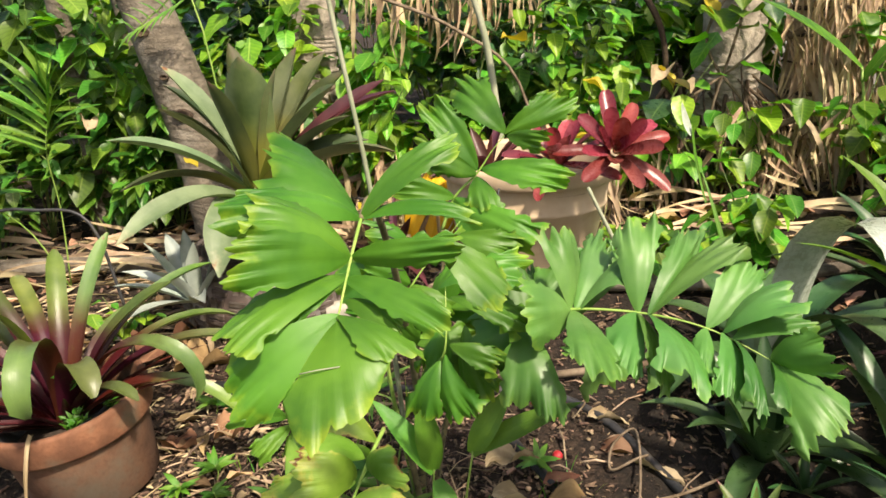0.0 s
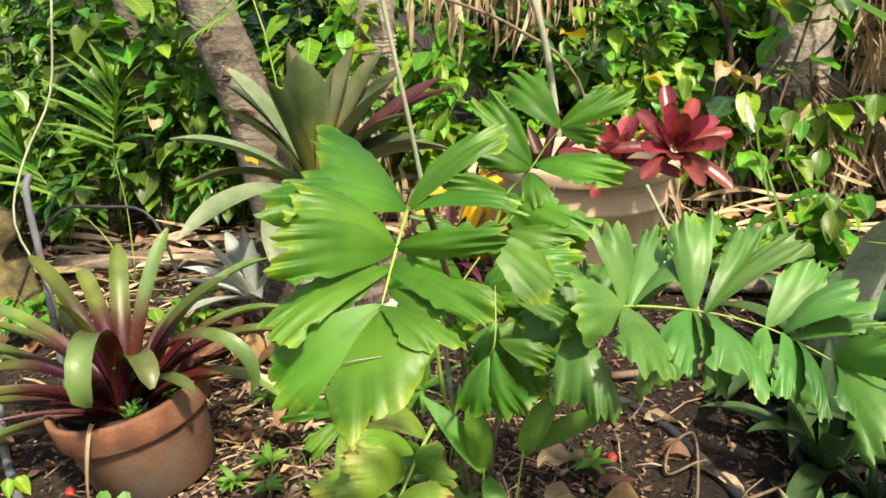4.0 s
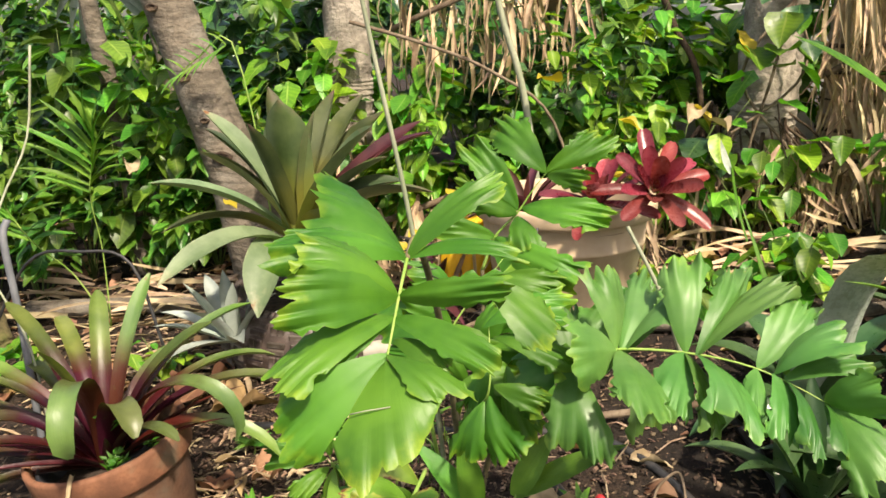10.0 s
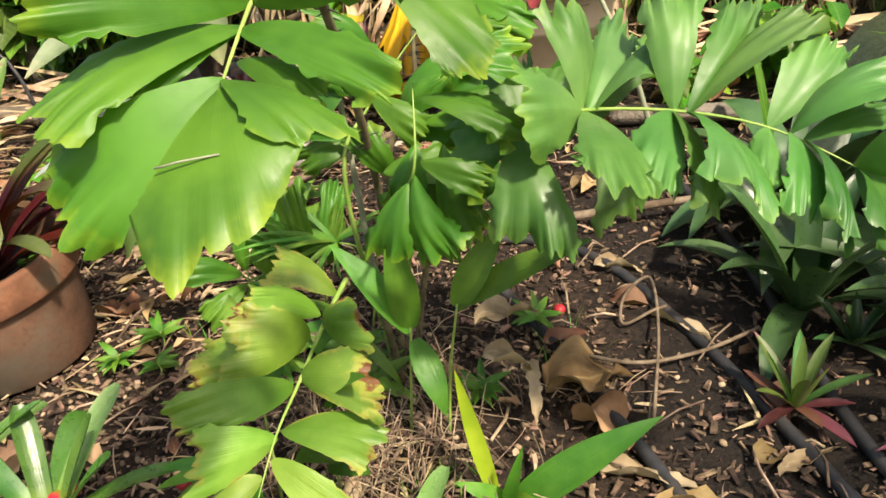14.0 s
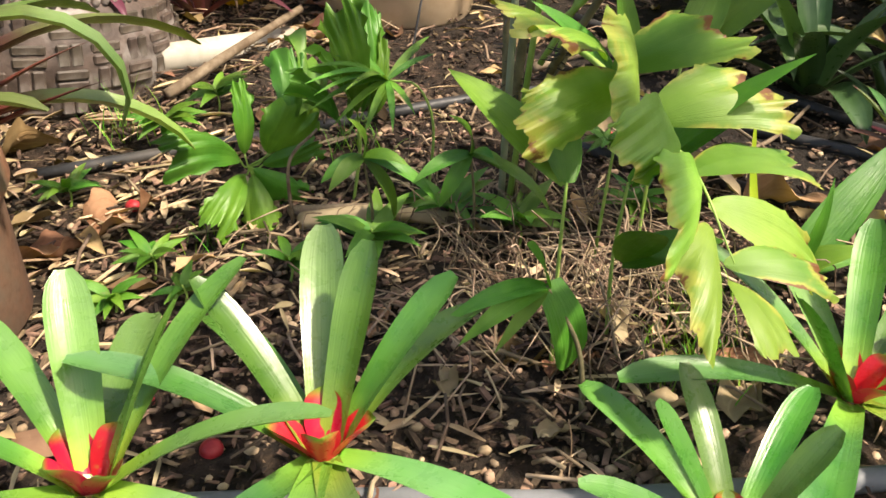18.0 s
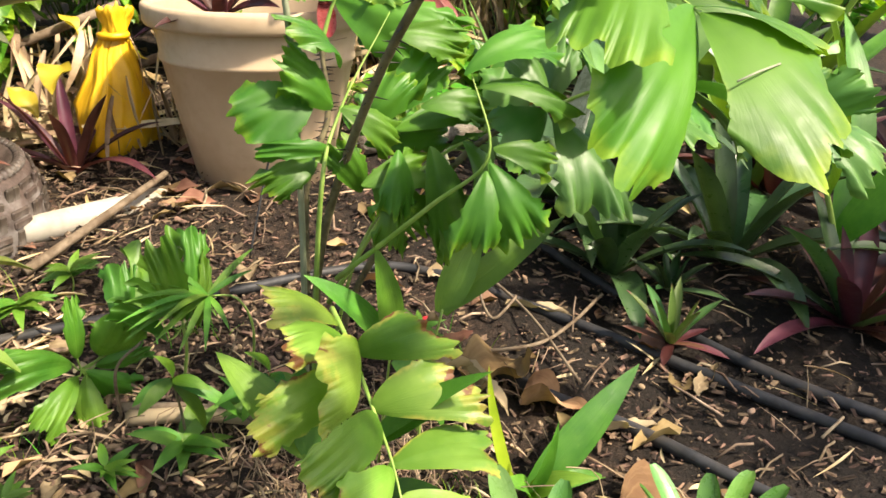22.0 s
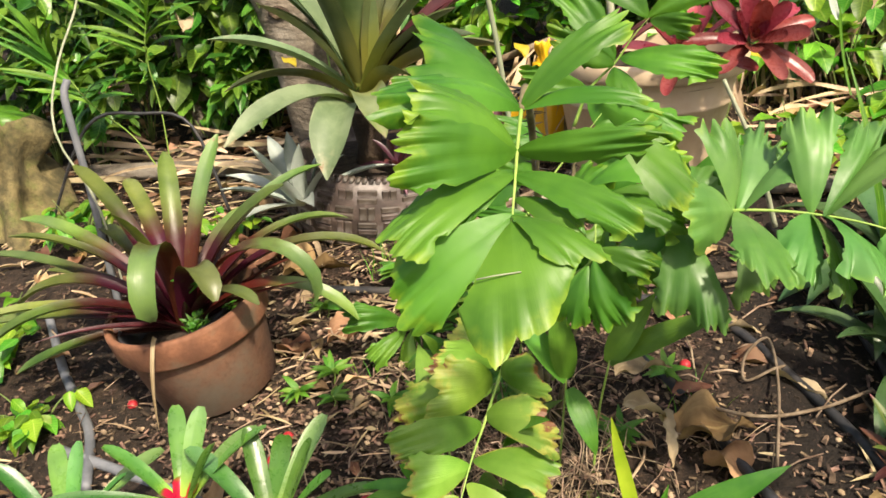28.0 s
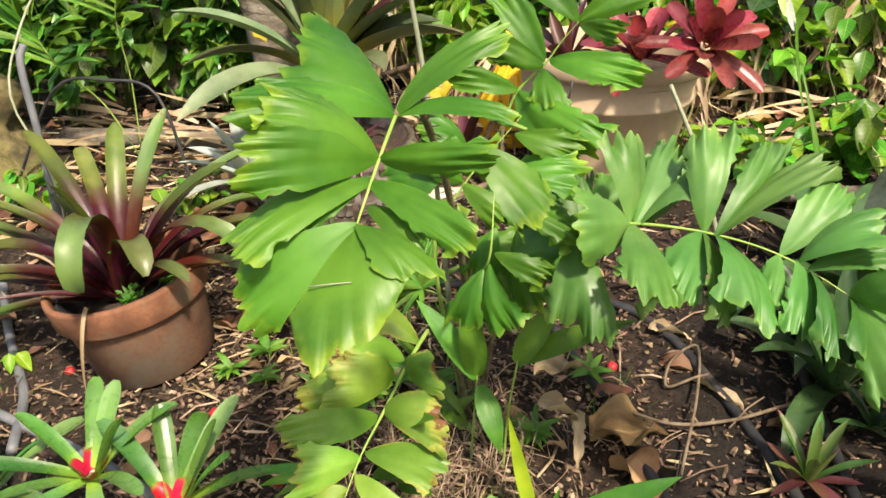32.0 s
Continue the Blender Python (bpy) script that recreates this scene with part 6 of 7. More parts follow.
for k, (x, y) in enumerate([(1.35, 1.75), (1.5, 2.1), (1.3, 2.2), (1.7, 1.6), (1.85, 2.2), (1.25, 1.2), (1.55, 1.25)]):
    rosette("dark_bromeliad", (x, y, lift(x, y)), "shaded bromeliad with dark strap leaves", "bromeliad", spiral(14, (80, 28), (0.3, 0.42), 0.055, (25, 75), "point", "brom_dark" if k % 3 else "brom_wine", 0.4, 60 + k))
rosette("wine_bromeliad", (1.0, 1.3, 0.08), "wine red bromeliad with long arching leaves", "bromeliad", spiral(18, (78, 12), (0.18, 0.27), 0.042, (15, 50), "point", "brom_wine", 0.4, 21) + spiral(6, (70, 30), (0.3, 0.36), 0.042, (20, 50), "point", "brom_dark", 0.4, 22))
rosette("strap_plant", (1.3, 1.8, 0.13), "plant with tall upright bright green strap leaves", "plant", spiral(9, (84, 58), (0.62, 0.74), 0.062, (14, 50), "point", "lime_strap", 0.3, 27))
rosette("small_bromeliad", (0.66, 1.42, 0.078), "small bromeliad with green and pink pointed leaves", "bromeliad",
        spiral(9, (80, 45), (0.1, 0.13), 0.02, (5, 25), "point", "brom_bi", 0.4, 23) + spiral(7, (20, 2), (0.07, 0.09), 0.02, (10, 20), "point", "brom_wine", 0.3, 24, start=40), "small bromeliads")
rosette("small_bromeliad", (0.8, 1.56, 0.09), "small dark bromeliad beside the irrigation tube", "bromeliad", spiral(10, (75, 20), (0.08, 0.11), 0.02, (10, 40), "point", "brom_dark", 0.4, 25), "small bromeliads")
spear_plant("tall_leaf_plant", gz(1.1, 1.4), "tall plant with a broad upright green leaf", "plant", "palm_dark", [([gz(1.1, 1.4), (1.06, 1.4, 0.2), (0.98, 1.39, 0.32)], 0.007)],
            [((0.98, 1.39, 0.32), (0.745, 1.372, 0.75), 0.1, 0.08, "lance"), ((1.06, 1.4, 0.2), (1.2, 1.2, 0.5), 0.08, 0.1, "lance"), ((1.06, 1.4, 0.2), (1.25, 1.6, 0.6), 0.08, 0.1, "lance")])
sv = spiral(14, (78, 15), (0.2, 0.26), 0.046, (10, 50), "point", "brom_silver", 0.45, 31)
rosette("silver_bromeliad", (-0.6, 2.25, 0.2), "spiky silver white bromeliad", "bromeliad", sv, rot=(0, -10, 0))
rosette("wine_bromeliad", (-0.1, 2.6, 0.17), "bromeliad with narrow purple brown leaves", "bromeliad", spiral(11, (75, 30), (0.22, 0.28), 0.032, (15, 70), "point", "brom_wine", 0.4, 33))
wl_foot = gz(0.82, 2.05)
wl_ob = spear_plant("white_tipped_leaf", wl_foot, "narrow yellow green leaf with a drooping silver tip", "leaf", "lime", [],
                    [(gz(0.82, 2.05, 0.02), (0.71, 2.19, 0.6), 0.024, 0.05, "taper"), ((0.73, 2.165, 0.5), (0.69, 2.203, 0.69), 0.007, -0.06, "strap")])
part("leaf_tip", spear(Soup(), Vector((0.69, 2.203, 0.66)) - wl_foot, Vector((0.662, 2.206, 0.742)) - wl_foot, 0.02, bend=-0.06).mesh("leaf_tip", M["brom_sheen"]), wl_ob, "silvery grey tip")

# ---- stalks and dry sticks ----
def stick(name, pts, r, mat, label, category="stick", taper=0.3):
    base = Vector(pts[0])
    ob = thing(name, base, label, category)
    path = smooth_path([Vector(p) - base for p in pts], 20)
    part("shaft", Soup().tube(path, [r * (1.0 - taper * i / 20) for i in range(21)], 8).mesh("shaft", M[mat]), ob)
    return ob


stick("palm_stalk", [gz(0.05, 1.6), (0.02, 1.52, 0.45), (-0.003, 1.5, 0.707), (-0.063, 1.5, 1.046), (-0.16, 1.52, 1.6)], 0.0048, "stalk", "tall straight grey green palm stalk", "stalk")
stick("thin_stalk", [gz(0.28, 2.75), (0.2, 2.75, 0.8), (0.12, 2.75, 1.1), (0.05, 2.75, 1.6)], 0.012, "stalk", "thin upright grey stalk", "stalk")
stick("dry_branch", [(-0.36, 2.9, 1.04), (-0.12, 2.9, 0.965), (0.1, 2.91, 0.87), (0.3, 2.95, 0.7), (0.42, 3.0, lift(0.42, 3.0))], 0.0065, "twig", "dry fallen branch leaning in the shrubs")
stick("dark_branch", [(0.66, 3.3, 1.2), (0.74, 3.3, 1.0), (0.84, 3.3, 0.79), (0.88, 3.3, lift(0.88, 3.3))], 0.014, "bark_dark", "dark bare branch leaning on the tree", "branch")
stick("pale_vine", [(-1.15, 2.4, 1.0), (-1.2, 2.4, 0.75), (-1.18, 2.2, 0.6), (-1.1, 2.0, 0.48), (-1.0, 1.95, 0.3), (-0.97, 1.93, lift(-0.97, 1.93))], 0.0035, "stalk", "pale dry vine stem", "vine")
stick("long_stalk_leaf", [(0.56, 2.0, 0.25), (0.5, 1.99, 0.42), (0.42, 2.0, 0.58)], 0.006, "stalk", "arching pale flower stalk across the pot", "stalk")
stick("drip_wire", [(0.1, 1.98, 0.14), (0.15, 2.0, 0.3), (0.2, 2.005, 0.45), (0.22, 2.01, 0.575)], 0.0022, "hose", "thin black wire hanging down the pot", "wire", 0.0)
stick("fallen_stick", [gz(-0.27, 2.19, 0.02), (-0.12, 2.26, 0.16), (0.06, 2.4, 0.2)], 0.011, "twig", "bleached stick lying against the white pipe")
stick("fallen_stick", [gz(0.36, 1.98, 0.03), gz(0.56, 1.97, 0.05), gz(0.75, 2.0, 0.04)], 0.01, "twig", "brown fallen stick lying on the mulch")
stick("fallen_stick", [gz(-0.2, 1.76, 0.02), gz(-0.08, 1.67, 0.03), gz(0.02, 1.55, 0.02)], 0.008, "twig", "curved dry stem lying by the palm")
stick("fallen_log", [gz(0.52, 2.35, 0.03), gz(0.85, 2.3, 0.04), gz(1.2, 2.35, 0.03)], 0.025, "bark", "fallen brown palm log", "log")
stick("fallen_log", [gz(-1.5, 2.75, 0.03), gz(-1.1, 2.7, 0.04), gz(-0.7, 2.66, 0.03)], 0.035, "bark", "split pale log lying on the litter", "log")

# ---- pipes and irrigation tubes ----
def tube_line(name, pts, r, mat, label, up=0.008):
    base = gz(*pts[0])
    ob = thing(name, base, label, "irrigation tube", "irrigation tubes")
    path = smooth_path([gz(x, y, up) - base for x, y in pts], 40)
    part("tube", Soup().tube(path, r, 10).mesh("tube", M[mat]), ob)


tube_line("irrigation_tube", [(-0.5, 2.05), (-0.1, 2.0), (0.3, 1.95), (0.45, 1.85), (0.55, 1.66), (0.61, 1.5), (0.69, 1.2), (0.74, 1.02), (0.8, 0.8)], 0.0105, "hose", "black irrigation tube half sunk in the mulch")
tube_line("irrigation_tube", [(0.6, 2.2), (0.69, 1.9), (0.72, 1.63), (0.73, 1.4), (0.76, 1.2), (0.82, 1.0), (0.9, 0.8)], 0.0105, "hose", "second black irrigation tube on the mulch")
tube_line("irrigation_tube", [(0.22, 1.85), (0.27, 1.75), (0.35, 1.59), (0.41, 1.42), (0.46, 1.28), (0.5, 1.1), (0.56, 0.9)], 0.011, "hose", "black irrigation tube crossing the soil")
tube_line("conduit", [(-1.25, 2.0), (-1.1, 1.8), (-0.98, 1.66), (-0.9, 1.56), (-0.82, 1.4)], 0.011, "grey_pipe", "grey plastic conduit beside the terracotta pot")
tube_line("conduit", [(-0.95, 1.52), (-0.64, 1.395), (-0.474, 1.31), (-0.3, 1.205), (-0.166, 1.115), (0.1, 0.98), (0.4, 0.86)], 0.011, "grey_pipe", "grey plastic conduit behind the front bromeliads")
stick("upright_conduit", [gz(-1.03, 1.98), (-1.04, 1.99, 0.35), (-1.055, 2.0, 0.55), (-1.05, 2.02, 0.6)], 0.009, "grey_pipe", "bent grey conduit standing out of the soil", "pipe", 0.0)
stick("garden_hose", [(-1.5, 2.45, lift(-1.5, 2.45)), (-1.3, 2.45, 0.36), (-1.12, 2.45, 0.4), (-0.97, 2.45, 0.36), (-0.88, 2.42, lift(-0.88, 2.42))], 0.005, "hose", "black hose arching over the litter", "hose", 0.0)
wp = thing("white_pipe", (-0.1, 2.36, 0.14), "length of dirty white pipe lying on the mulch", "pipe", rot=(0, 0, 20))
part("pipe_wall", lathe([(0.026, -0.17), (0.03, -0.17), (0.03, 0.17), (0.026, 0.17), (0.026, -0.17)], 24, "pipe_wall", M["white_pipe"]), wp).rotation_euler = (0, radians(92), 0)
for pts, r in [([(0.34, 1.6), (0.446, 1.535), (0.56, 1.57), (0.66, 1.6)], 0.0035), ([(0.456, 1.42), (0.5, 1.62), (0.517, 1.785), (0.46, 1.72), (0.448, 1.66), (0.5, 1.67), (0.53, 1.7)], 0.003)]:
    base = gz(*pts[0])
    ob = thing("dry_tendril", base, "thin dry brown vine curling on the soil", "vine", "dry tendrils")
    part("strand", Soup().tube(smooth_path([gz(x, y, 0.02 + 0.015 * (i % 2)) - base for i, (x, y) in enumerate(pts)], 40), r, 6).mesh("strand", M["twig"]), ob)

# yellow sack behind the pots
def sack():
    ob = thing("yellow_sack", gz(0.03, 2.7, -0.01), "crumpled bright yellow plastic sack tied at its neck", "sack", rot=(0, 0, 15))
    for name, prof, seed in (("bag", [(0.07, 0.0), (0.092, 0.012), (0.095, 0.05), (0.085, 0.12), (0.066, 0.19), (0.046, 0.245), (0.03, 0.28)], 1.0), ("neck", [(0.033, 0.279), (0.028, 0.3), (0.034, 0.318), (0.042, 0.335), (0.046, 0.345), (0.042, 0.347), (0.02, 0.33)], 4.0)):
        s, seg = Soup(), 72
        for z0, (r, z) in enumerate(prof):
            for k in range(seg):
                a = 2 * math.pi * k / seg
                f = 1 + 0.16 * noise.noise(Vector((math.cos(a) * 4 + seed, math.sin(a) * 4, z * 5))) + 0.14 * (noise.noise(Vector((math.cos(a) * 11, math.sin(a) * 11 + seed, z * 3)))) * min(1, z * 6 + 0.3)
                s.v.append(Vector((r * f * math.cos(a) + 0.16 * z * z, r * f * 0.75 * math.sin(a), z + 0.012 * noise.noise(Vector((math.cos(a) * 3, math.sin(a) * 3, seed))))))
                s.uv.append((k / seg, z))
        for i in range(len(prof) - 1):
            for k in range(seg):
                p, q = i * seg + k, i * seg + (k + 1) % seg
                s.f.append((p, q, q + seg, p + seg))
        crumple(crumple(s, 0.016, 13.0), 0.007, 34.0)
        part(name, s.mesh(name, M["rag"]), ob)
    part("tie", lathe([(0.03, 0.275), (0.038, 0.28), (0.038, 0.288), (0.03, 0.292)], 32, "tie", M["rag"], 0.05), ob).location = (0.0128, 0, 0)


sack()
stump = thing("stump", gz(-1.64, 2.5, 0.02), "mossy old tree stump with yellow lichen", "stump")
part("wood", lathe([(0.0, 0.3), (0.03, 0.315), (0.07, 0.33), (0.1, 0.325), (0.115, 0.3)] + [(0.12 + 0.03 * (1 - z / 0.3) ** 2, z) for z in np.linspace(0.28, 0.05, 9)] + [(0.17, 0.02), (0.2, -0.03)], 90, "wood", M["moss"], 0.55), stump)
part("moss_clump", lathe([(0.0, 0.35), (0.04, 0.352), (0.075, 0.342), (0.1, 0.325), (0.105, 0.31)], 48, "moss_clump", M["lime"], 0.5), stump, "bright green moss on top")

# ---- dead leaves, fruit and litter ----
def dead_leaf(x, y, up, az, ln, w, curl, mat, label, el=10, shape="ovate"):
    ob = thing("dead_leaf", gz(x, y, up), label, "dead leaf", "dead leaves")
    part("blade", crumple(blade(Soup(), (0, 0, 0), az, el, ln, w, curl, shape, 0.5, twist=35, rows=20, cols=10, wave=0.45, rng=random.Random(int(az * 7))), 0.1 * w + 0.002, 2.2 / w).mesh("blade", M[mat]), ob)


for a in [(0.3, 1.5, 0.03, 70, 0.16, 0.12, 35, "brownleaf", "large curled brown leaf lying in the mulch"), (0.36, 1.46, 0.02, 150, 0.12, 0.09, 20, "brownleaf", "torn brown leaf lying in the mulch"),
          (0.19, 1.56, 0.12, 60, 0.13, 0.05, 50, "straw", "curled straw coloured dead leaf"), (0.2, 1.5, 0.1, 100, 0.1, 0.05, 70, "straw", "twisted dry leaf hanging from the palm"), (0.27, 1.5, 0.08, 170, 0.13, 0.03, 60, "straw", "narrow dry leaf hanging down"),
          (0.36, 1.34, 0.01, 110, 0.15, 0.05, 15, "straw", "split straw coloured dead leaf"), (0.3, 1.15, 0.02, 100, 0.18, 0.11, 25, "brownleaf", "broad ribbed brown dead leaf"), (-0.19, 1.5, 0.0, 200, 0.06, 0.04, 30, "brownleaf", "small brown dead leaf"),
          (-0.12, 1.33, 0.0, 90, 0.07, 0.06, 60, "brownleaf", "crumpled brown dead leaf"), (-0.45, 1.86, 0.01, 60, 0.12, 0.1, 10, "brownleaf", "flat damp brown leaf by the pot"), (-0.56, 1.83, 0.01, 80, 0.1, 0.08, 10, "brownleaf", "flat brown leaf by the pot"),
          (-0.72, 2.12, 0.05, 30, 0.22, 0.16, 30, "brownleaf", "large tan dead leaf behind the pot"), (-0.62, 2.08, 0.04, 60, 0.18, 0.12, 40, "brownleaf", "curled tan dead leaf behind the pot"), (0.75, 2.35, 0.05, 20, 0.2, 0.12, 60, "brownleaf", "orange brown sheath leaf standing up"),
          (0.07, 1.24, 0.01, 20, 0.08, 0.02, 40, "straw", "narrow straw coloured dead leaf"), (0.5, 1.7, 0.01, 130, 0.14, 0.04, 30, "straw", "narrow dry leaf on the soil"), (0.6, 1.3, 0.01, 60, 0.12, 0.025, 20, "straw", "narrow straw coloured leaf on the soil")]:
    dead_leaf(*a)
bm = bmesh.new()
bmesh.ops.create_icosphere(bm, subdivisions=3, radius=0.0115)
berry = bpy.data.meshes.new("berry")
bm.to_mesh(berry)
bm.free()
berry.materials.append(M["fruit"])
berry.polygons.foreach_set("use_smooth", np.ones(len(berry.polygons), dtype=bool))
for x, y in [(-0.452, 1.543), (-0.462, 1.472), (0.345, 1.73), (-0.85, 1.66), (-0.25, 1.36), (-0.42, 1.36), (-0.39, 1.9)]:
    ob = new("fallen_fruit", berry)
    ob.matrix_world = Matrix.Translation(gz(x, y, 0.008)) @ Matrix.Diagonal((1, 1, 0.92, 1))
    tagged(ob, "round red palm fruit lying on the mulch", "fruit", "fallen fruit")
twig_ob = thing("leaf_twig", (0.03, 0.866, 0.688), "bit of pale twig lying on the big leaf", "twig")
part("shaft", Soup().tube([(-0.016, 0, -0.003), (0, 0, 0.001), (0.022, 0.002, 0.004)], 0.0007, 6).mesh("shaft", M["stalk"]), twig_ob)


def litter():
    rng = random.Random(99)
    chips, straw, twigs, stones, leaves = Soup(), Soup(), Soup(), Soup(), Soup()
    cv = [Vector((x, y, z)) * 0.5 for x in (-1, 1) for y in (-1, 1) for z in (-1, 1)]
    cf = [(0, 1, 3, 2), (4, 6, 7, 5), (0, 4, 5, 1), (2, 3, 7, 6), (0, 2, 6, 4), (1, 5, 7, 3)]

    def lump(soup, p, sx, sy, sz):
        m = Euler((rng.uniform(-0.5, 0.5), rng.uniform(-0.5, 0.5), rng.random() * 6.28)).to_matrix()
        o = len(soup.v)
        for c in cv:
            q = m @ Vector((c.x * sx * rng.uniform(0.6, 1.2), c.y * sy * rng.uniform(0.4, 1.3), c.z * sz * rng.uniform(0.5, 1.2)))
            soup.v.append(p + q)
            soup.uv.append((0.5, 0.5))
        soup.f += [tuple(o + i for i in q) for q in cf]

    def nut(soup, p, sx, sy, sz):
        m = Euler((rng.uniform(-0.5, 0.5), rng.uniform(-0.5, 0.5), rng.random() * 6.28)).to_matrix()
        o = len(soup.v)
        for k in range(3):
            r, h = (0.7, 1.0, 0.7)[k], (-0.35, 0.0, 0.35)[k]
            for j in range(6):
                soup.v.append(p + m @ Vector((sx * 0.5 * r * math.cos(j * 1.047), sy * 0.5 * r * math.sin(j * 1.047), sz * h)))
                soup.uv.append((0.5, 0.5))
        for k in range(2):
            soup.f += [(o + k * 6 + j, o + k * 6 + (j + 1) % 6, o + k * 6 + 6 + (j + 1) % 6, o + k * 6 + 6 + j) for j in range(6)]
        soup.f.append(tuple(o + 12 + j for j in range(6)))

    for _ in range(44000):
        x, y = rng.gauss(0, 0.85), 0.4 + 2.85 * rng.random() ** 0.95
        if x > 0.2 and rng.random() < 0.35:
            continue
        k = rng.uniform(0.3, 1.0) ** 2
        lump(chips, gz(x, y, rng.uniform(0.0, 0.012)), 0.026 * k, rng.uniform(0.004, 0.009) * k, 0.004 * k)
    for _ in range(2600):
        x, y = rng.gauss(-0.15, 0.5), rng.gauss(2.1, 0.35) if rng.random() < 0.2 else rng.uniform(0.9, 2.0)
        k = rng.uniform(0.1, 1.0) ** 0.8 * 1.2
        if x > 0.15 and rng.random() < 0.55:
            continue
        lump(chips, gz(x + rng.gauss(0, 0.2), y, rng.uniform(0.002, 0.012)), 0.022 * k, 0.008 * k, 0.005 * k)
        nut(stones, gz(x, y, 0.006), 0.014 * k, 0.01 * k, 0.009 * k)
    for _ in range(620):
        x, y = rng.gauss(0.0, 0.75), rng.uniform(0.9, 3.4)
        a, ln = rng.random() * 6.28, rng.uniform(0.02, 0.11)
        p = gz(x, y, 0.012)
        d = Vector((math.cos(a) * ln, math.sin(a) * ln, 0))
        e = gz(x + d.x, y + d.y, rng.uniform(0.008, 0.03))
        m = (p + e) / 2 + Vector((rng.uniform(-0.1, 0.1) * ln, rng.uniform(-0.1, 0.1) * ln, 0.008))
        twigs.tube([p, m, e], [rng.uniform(0.0008, 0.0026)] * 3, 5)
    for _ in range(760):
        x, y = rng.gauss(-0.15, 0.8), 1.0 + 2.6 * rng.random() ** 0.75
        ln = rng.uniform(0.03, 0.12)
        if x > 0.25 and y < 2.0 and rng.random() < 0.6:
            continue
        blade(straw, gz(x, y, 0.014), rng.random() * 360, rng.uniform(0, 14), ln, rng.uniform(0.002, 0.008), rng.uniform(0, 26), "lance", 0.6, twist=rng.uniform(-60, 60), rows=5, cols=2, rng=rng)
    for _ in range(1500):
        x, y = rng.uniform(-2.2, 2.2), rng.uniform(1.2, 4.2)
        if y < 2.2 and rng.random() < 0.75:
            continue
        ln = rng.uniform(0.03, 0.1)
        blade(leaves, gz(x, y, 0.012), rng.random() * 360, rng.uniform(0, 35), ln, ln * rng.uniform(0.35, 0.6), rng.uniform(10, 80), "ovate", 0.6, twist=rng.uniform(-50, 50), rows=5, cols=3, wave=0.4, rng=rng)
    for _ in range(130):
        x, y = rng.gauss(-1.0, 0.3), rng.gauss(2.4, 0.2)
        ln = rng.uniform(0.05, 0.18)
        blade(straw, gz(x, y, 0.02), rng.gauss(80, 40), rng.uniform(0, 14), ln, rng.uniform(0.006, 0.022), rng.uniform(0, 25), "lance", 0.7, twist=rng.uniform(-50, 50), rows=5, cols=2, rng=rng)
    for _ in range(260):
        x, y = rng.gauss(-0.4, 0.2), rng.gauss(1.95, 0.22)
        ln = rng.uniform(0.02, 0.08)
        blade(straw, gz(x, y, 0.013), rng.gauss(70, 50), rng.uniform(0, 10), ln, rng.uniform(0.004, 0.014), rng.uniform(0, 25), "lance", 0.7, twist=rng.uniform(-50, 50), rows=5, cols=2, rng=rng)
    for _ in range(130):
        x, y = rng.gauss(-0.02, 0.16), rng.gauss(1.3, 0.16)
        ln = rng.uniform(0.015, 0.07)
        blade(straw, gz(x, y, 0.012), rng.random() * 360, rng.uniform(0, 20), ln, rng.uniform(0.002, 0.012), rng.uniform(0, 50), "lance", 0.6, twist=rng.uniform(-60, 60), rows=4, cols=2, rng=rng)
    for name, s, m, lab in (("mulch", chips, "chip", "scattered dark bark mulch chips"), ("seed_husks", stones, "pebble", "scattered seed husks and small stones"), ("twig_litter", twigs, "twig", "scattered dry twigs and roots"),
                            ("straw_litter", straw, "straw", "scattered straw coloured frond strips"), ("leaf_litter", leaves, "dry", "scattered dry brown leaves")):
        tagged(new(name, s.mesh(name, M[m], name != "mulch")), lab, "litter", kind="stuff")


litter()


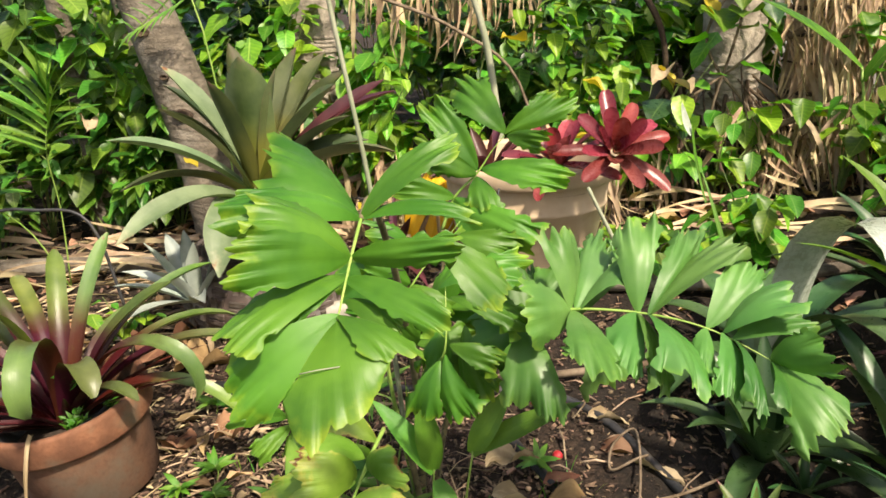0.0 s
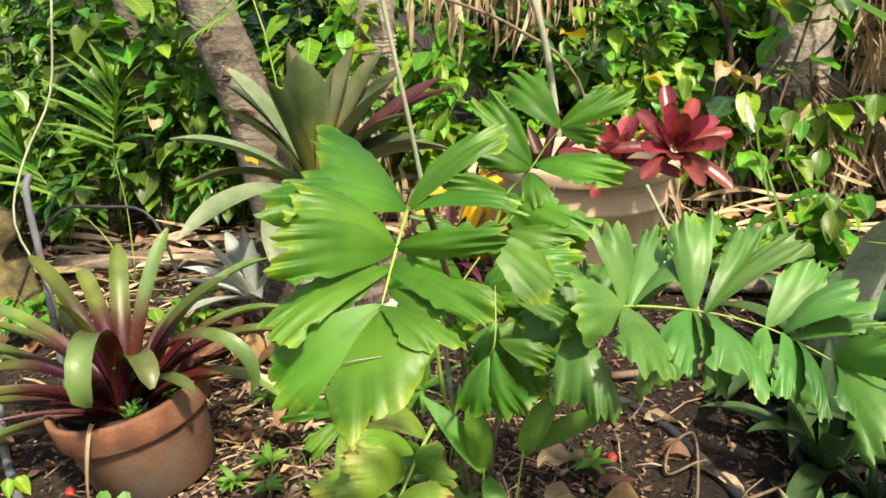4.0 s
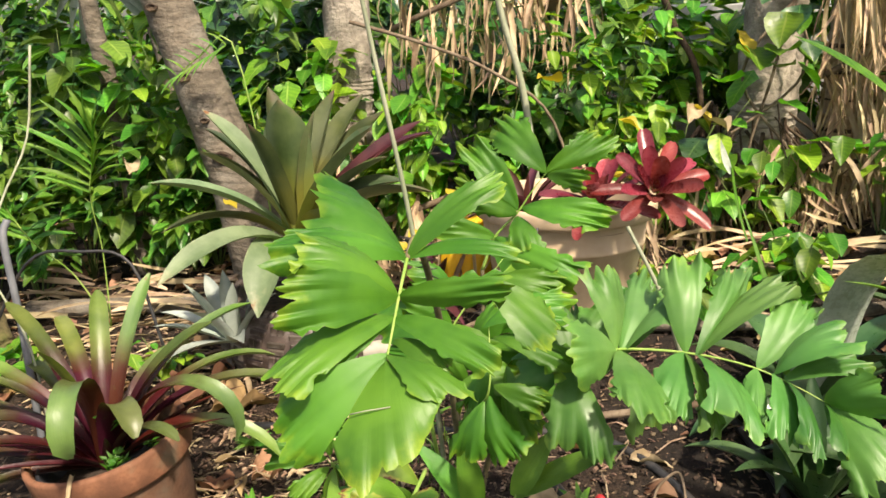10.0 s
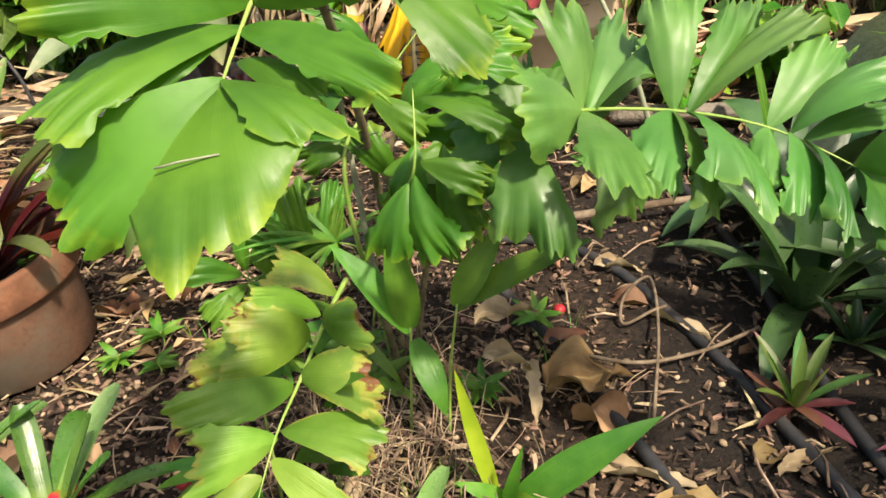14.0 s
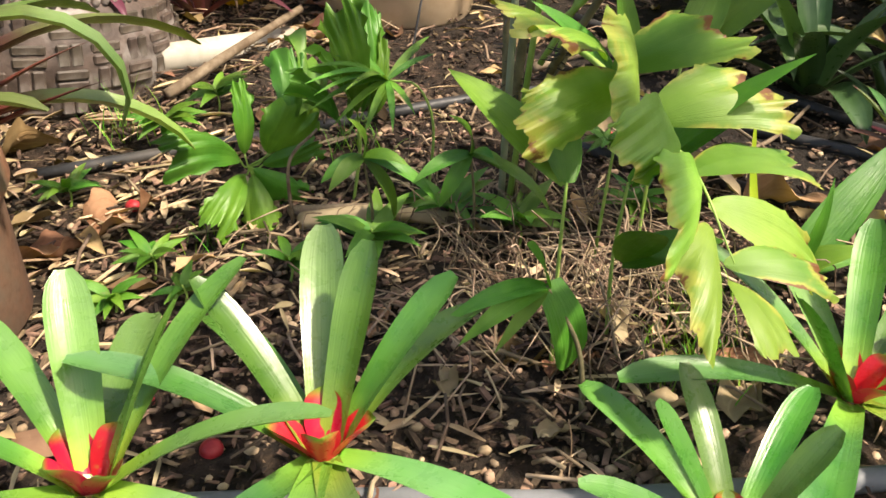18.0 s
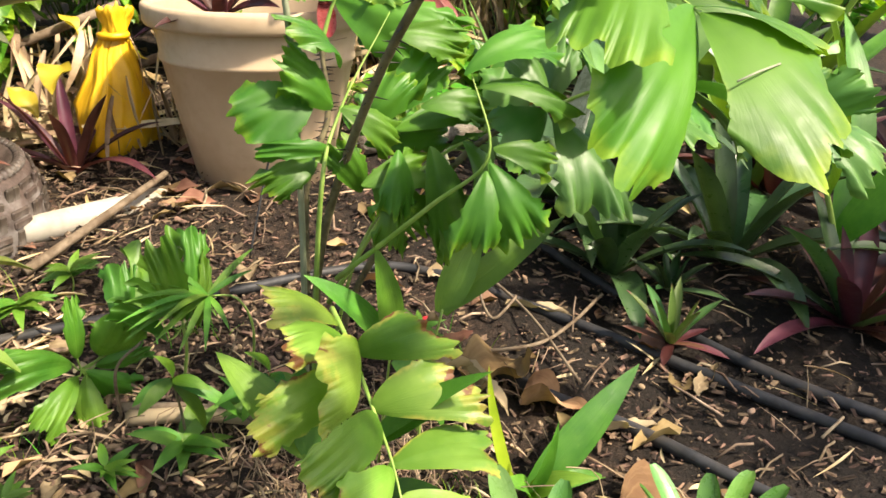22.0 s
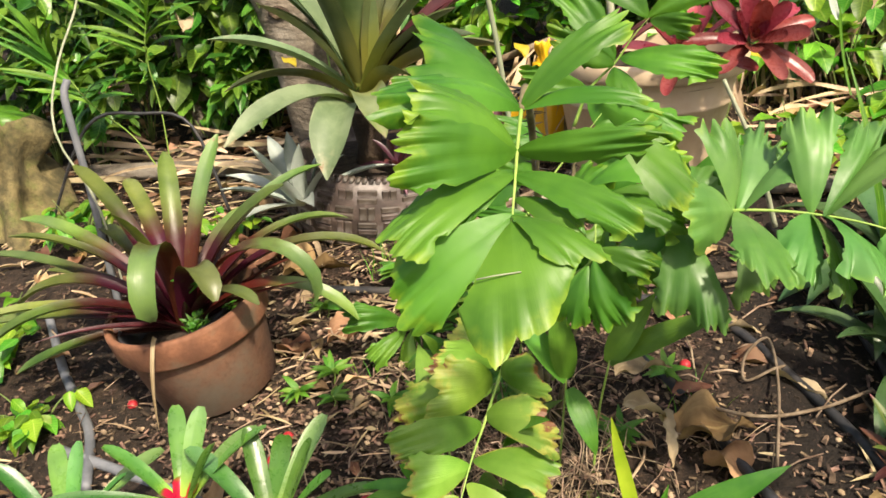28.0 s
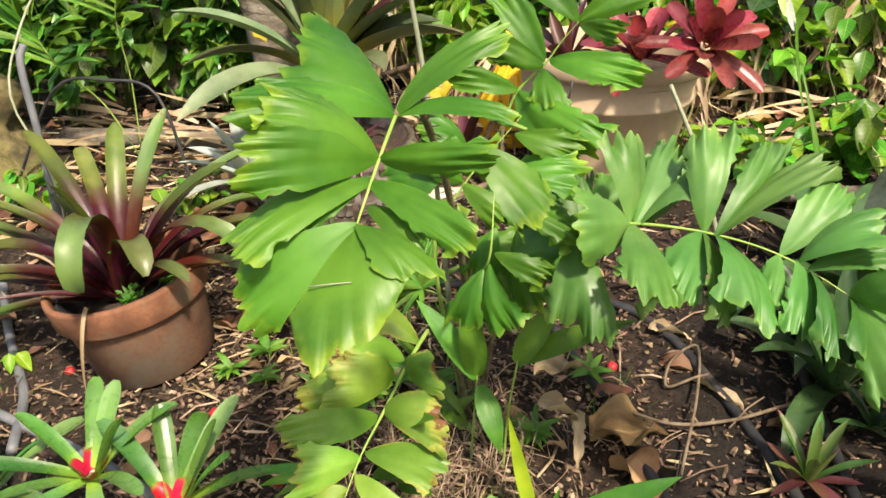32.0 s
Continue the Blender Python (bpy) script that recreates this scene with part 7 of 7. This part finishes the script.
# ---- root mass and dry stems round the palm's foot ----
def root_tangle():
    rng = random.Random(71)
    s = Soup()
    for _ in range(320):
        a, r = rng.random() * 6.28, rng.uniform(0.01, 0.05)
        x, y = 0.02 + 0.11 * rng.gauss(0, 1), 1.45 + 0.13 * rng.gauss(0, 1)
        top = gz(x, y, rng.uniform(0.02, 0.09))
        foot = gz(x + rng.gauss(0, 0.05), y - abs(rng.gauss(0, 0.06)), 0.005)
        mid = (top + foot) / 2 + Vector((rng.gauss(0, 0.02), rng.gauss(0, 0.02), rng.uniform(0, 0.03)))
        s.tube(smooth_path([top, mid, foot], 5), rng.uniform(0.0005, 0.0013), 4, False)
    tagged(new("root_tangle", s.mesh("root_tangle", M["twig"])), "fine brown roots and dead stems round the palm foot", "roots", kind="stuff")
    g = Soup()
    for cx, cy, n, h in [(0.06, 1.22, 60, 0.05), (0.0, 1.2, 40, 0.04), (-0.02, 1.9, 40, 0.05), (-0.35, 2.12, 30, 0.08), (0.14, 1.3, 40, 0.04), (-0.3, 1.75, 30, 0.035), (0.35, 1.62, 30, 0.035)]:
        for _ in range(n):
            p = gz(cx + rng.gauss(0, 0.03), cy + rng.gauss(0, 0.03))
            blade(g, p, rng.random() * 360, rng.uniform(50, 85), h * rng.uniform(0.6, 1.4), 0.0025, rng.uniform(10, 80), "taper", 0.3, rows=4, cols=2, rng=rng)
    tagged(new("grass", g.mesh("grass", M["lime"])), "tufts of fine green grass", "grass", kind="stuff")


root_tangle()
stick("dry_sheath", [gz(-0.19, 1.74, 0.01), gz(-0.1, 1.66, 0.035), gz(0.0, 1.6, 0.02)], 0.014, "straw", "dry curled leaf sheath on the soil", "dead leaf")
stick("dry_sheath", [gz(-0.2, 1.75, 0.005), gz(-0.2, 1.74, 0.1), (-0.16, 1.73, 0.15)], 0.003, "twig", "dead brown stem beside the seedling", "dead stem")
for k, (x, y, az, ln, mat) in enumerate([(-0.1, 1.27, 80, 0.08, "brownleaf"), (-0.05, 1.18, 120, 0.07, "straw"), (-0.2, 1.3, 30, 0.06, "straw"), (0.03, 1.34, 200, 0.08, "straw"), (-0.16, 1.2, 100, 0.05, "straw"), (0.0, 1.12, 60, 0.09, "straw"), (-0.28, 1.42, 330, 0.05, "brownleaf"), (0.1, 1.16, 300, 0.07, "brownleaf"),
                                         (-0.33, 1.62, 20, 0.06, "straw"), (-0.55, 2.0, 40, 0.09, "straw"), (-0.3, 1.95, 80, 0.1, "straw"), (-0.15, 2.05, 60, 0.08, "brownleaf"), (0.1, 2.0, 20, 0.1, "straw"), (0.42, 1.85, 100, 0.1, "straw"), (0.5, 2.1, 60, 0.12, "brownleaf"), (0.3, 1.9, 130, 0.09, "brownleaf")]):
    dead_leaf(x, y, 0.015, az, ln, ln * 0.45, 40, mat, "small curled dead leaf on the mulch")
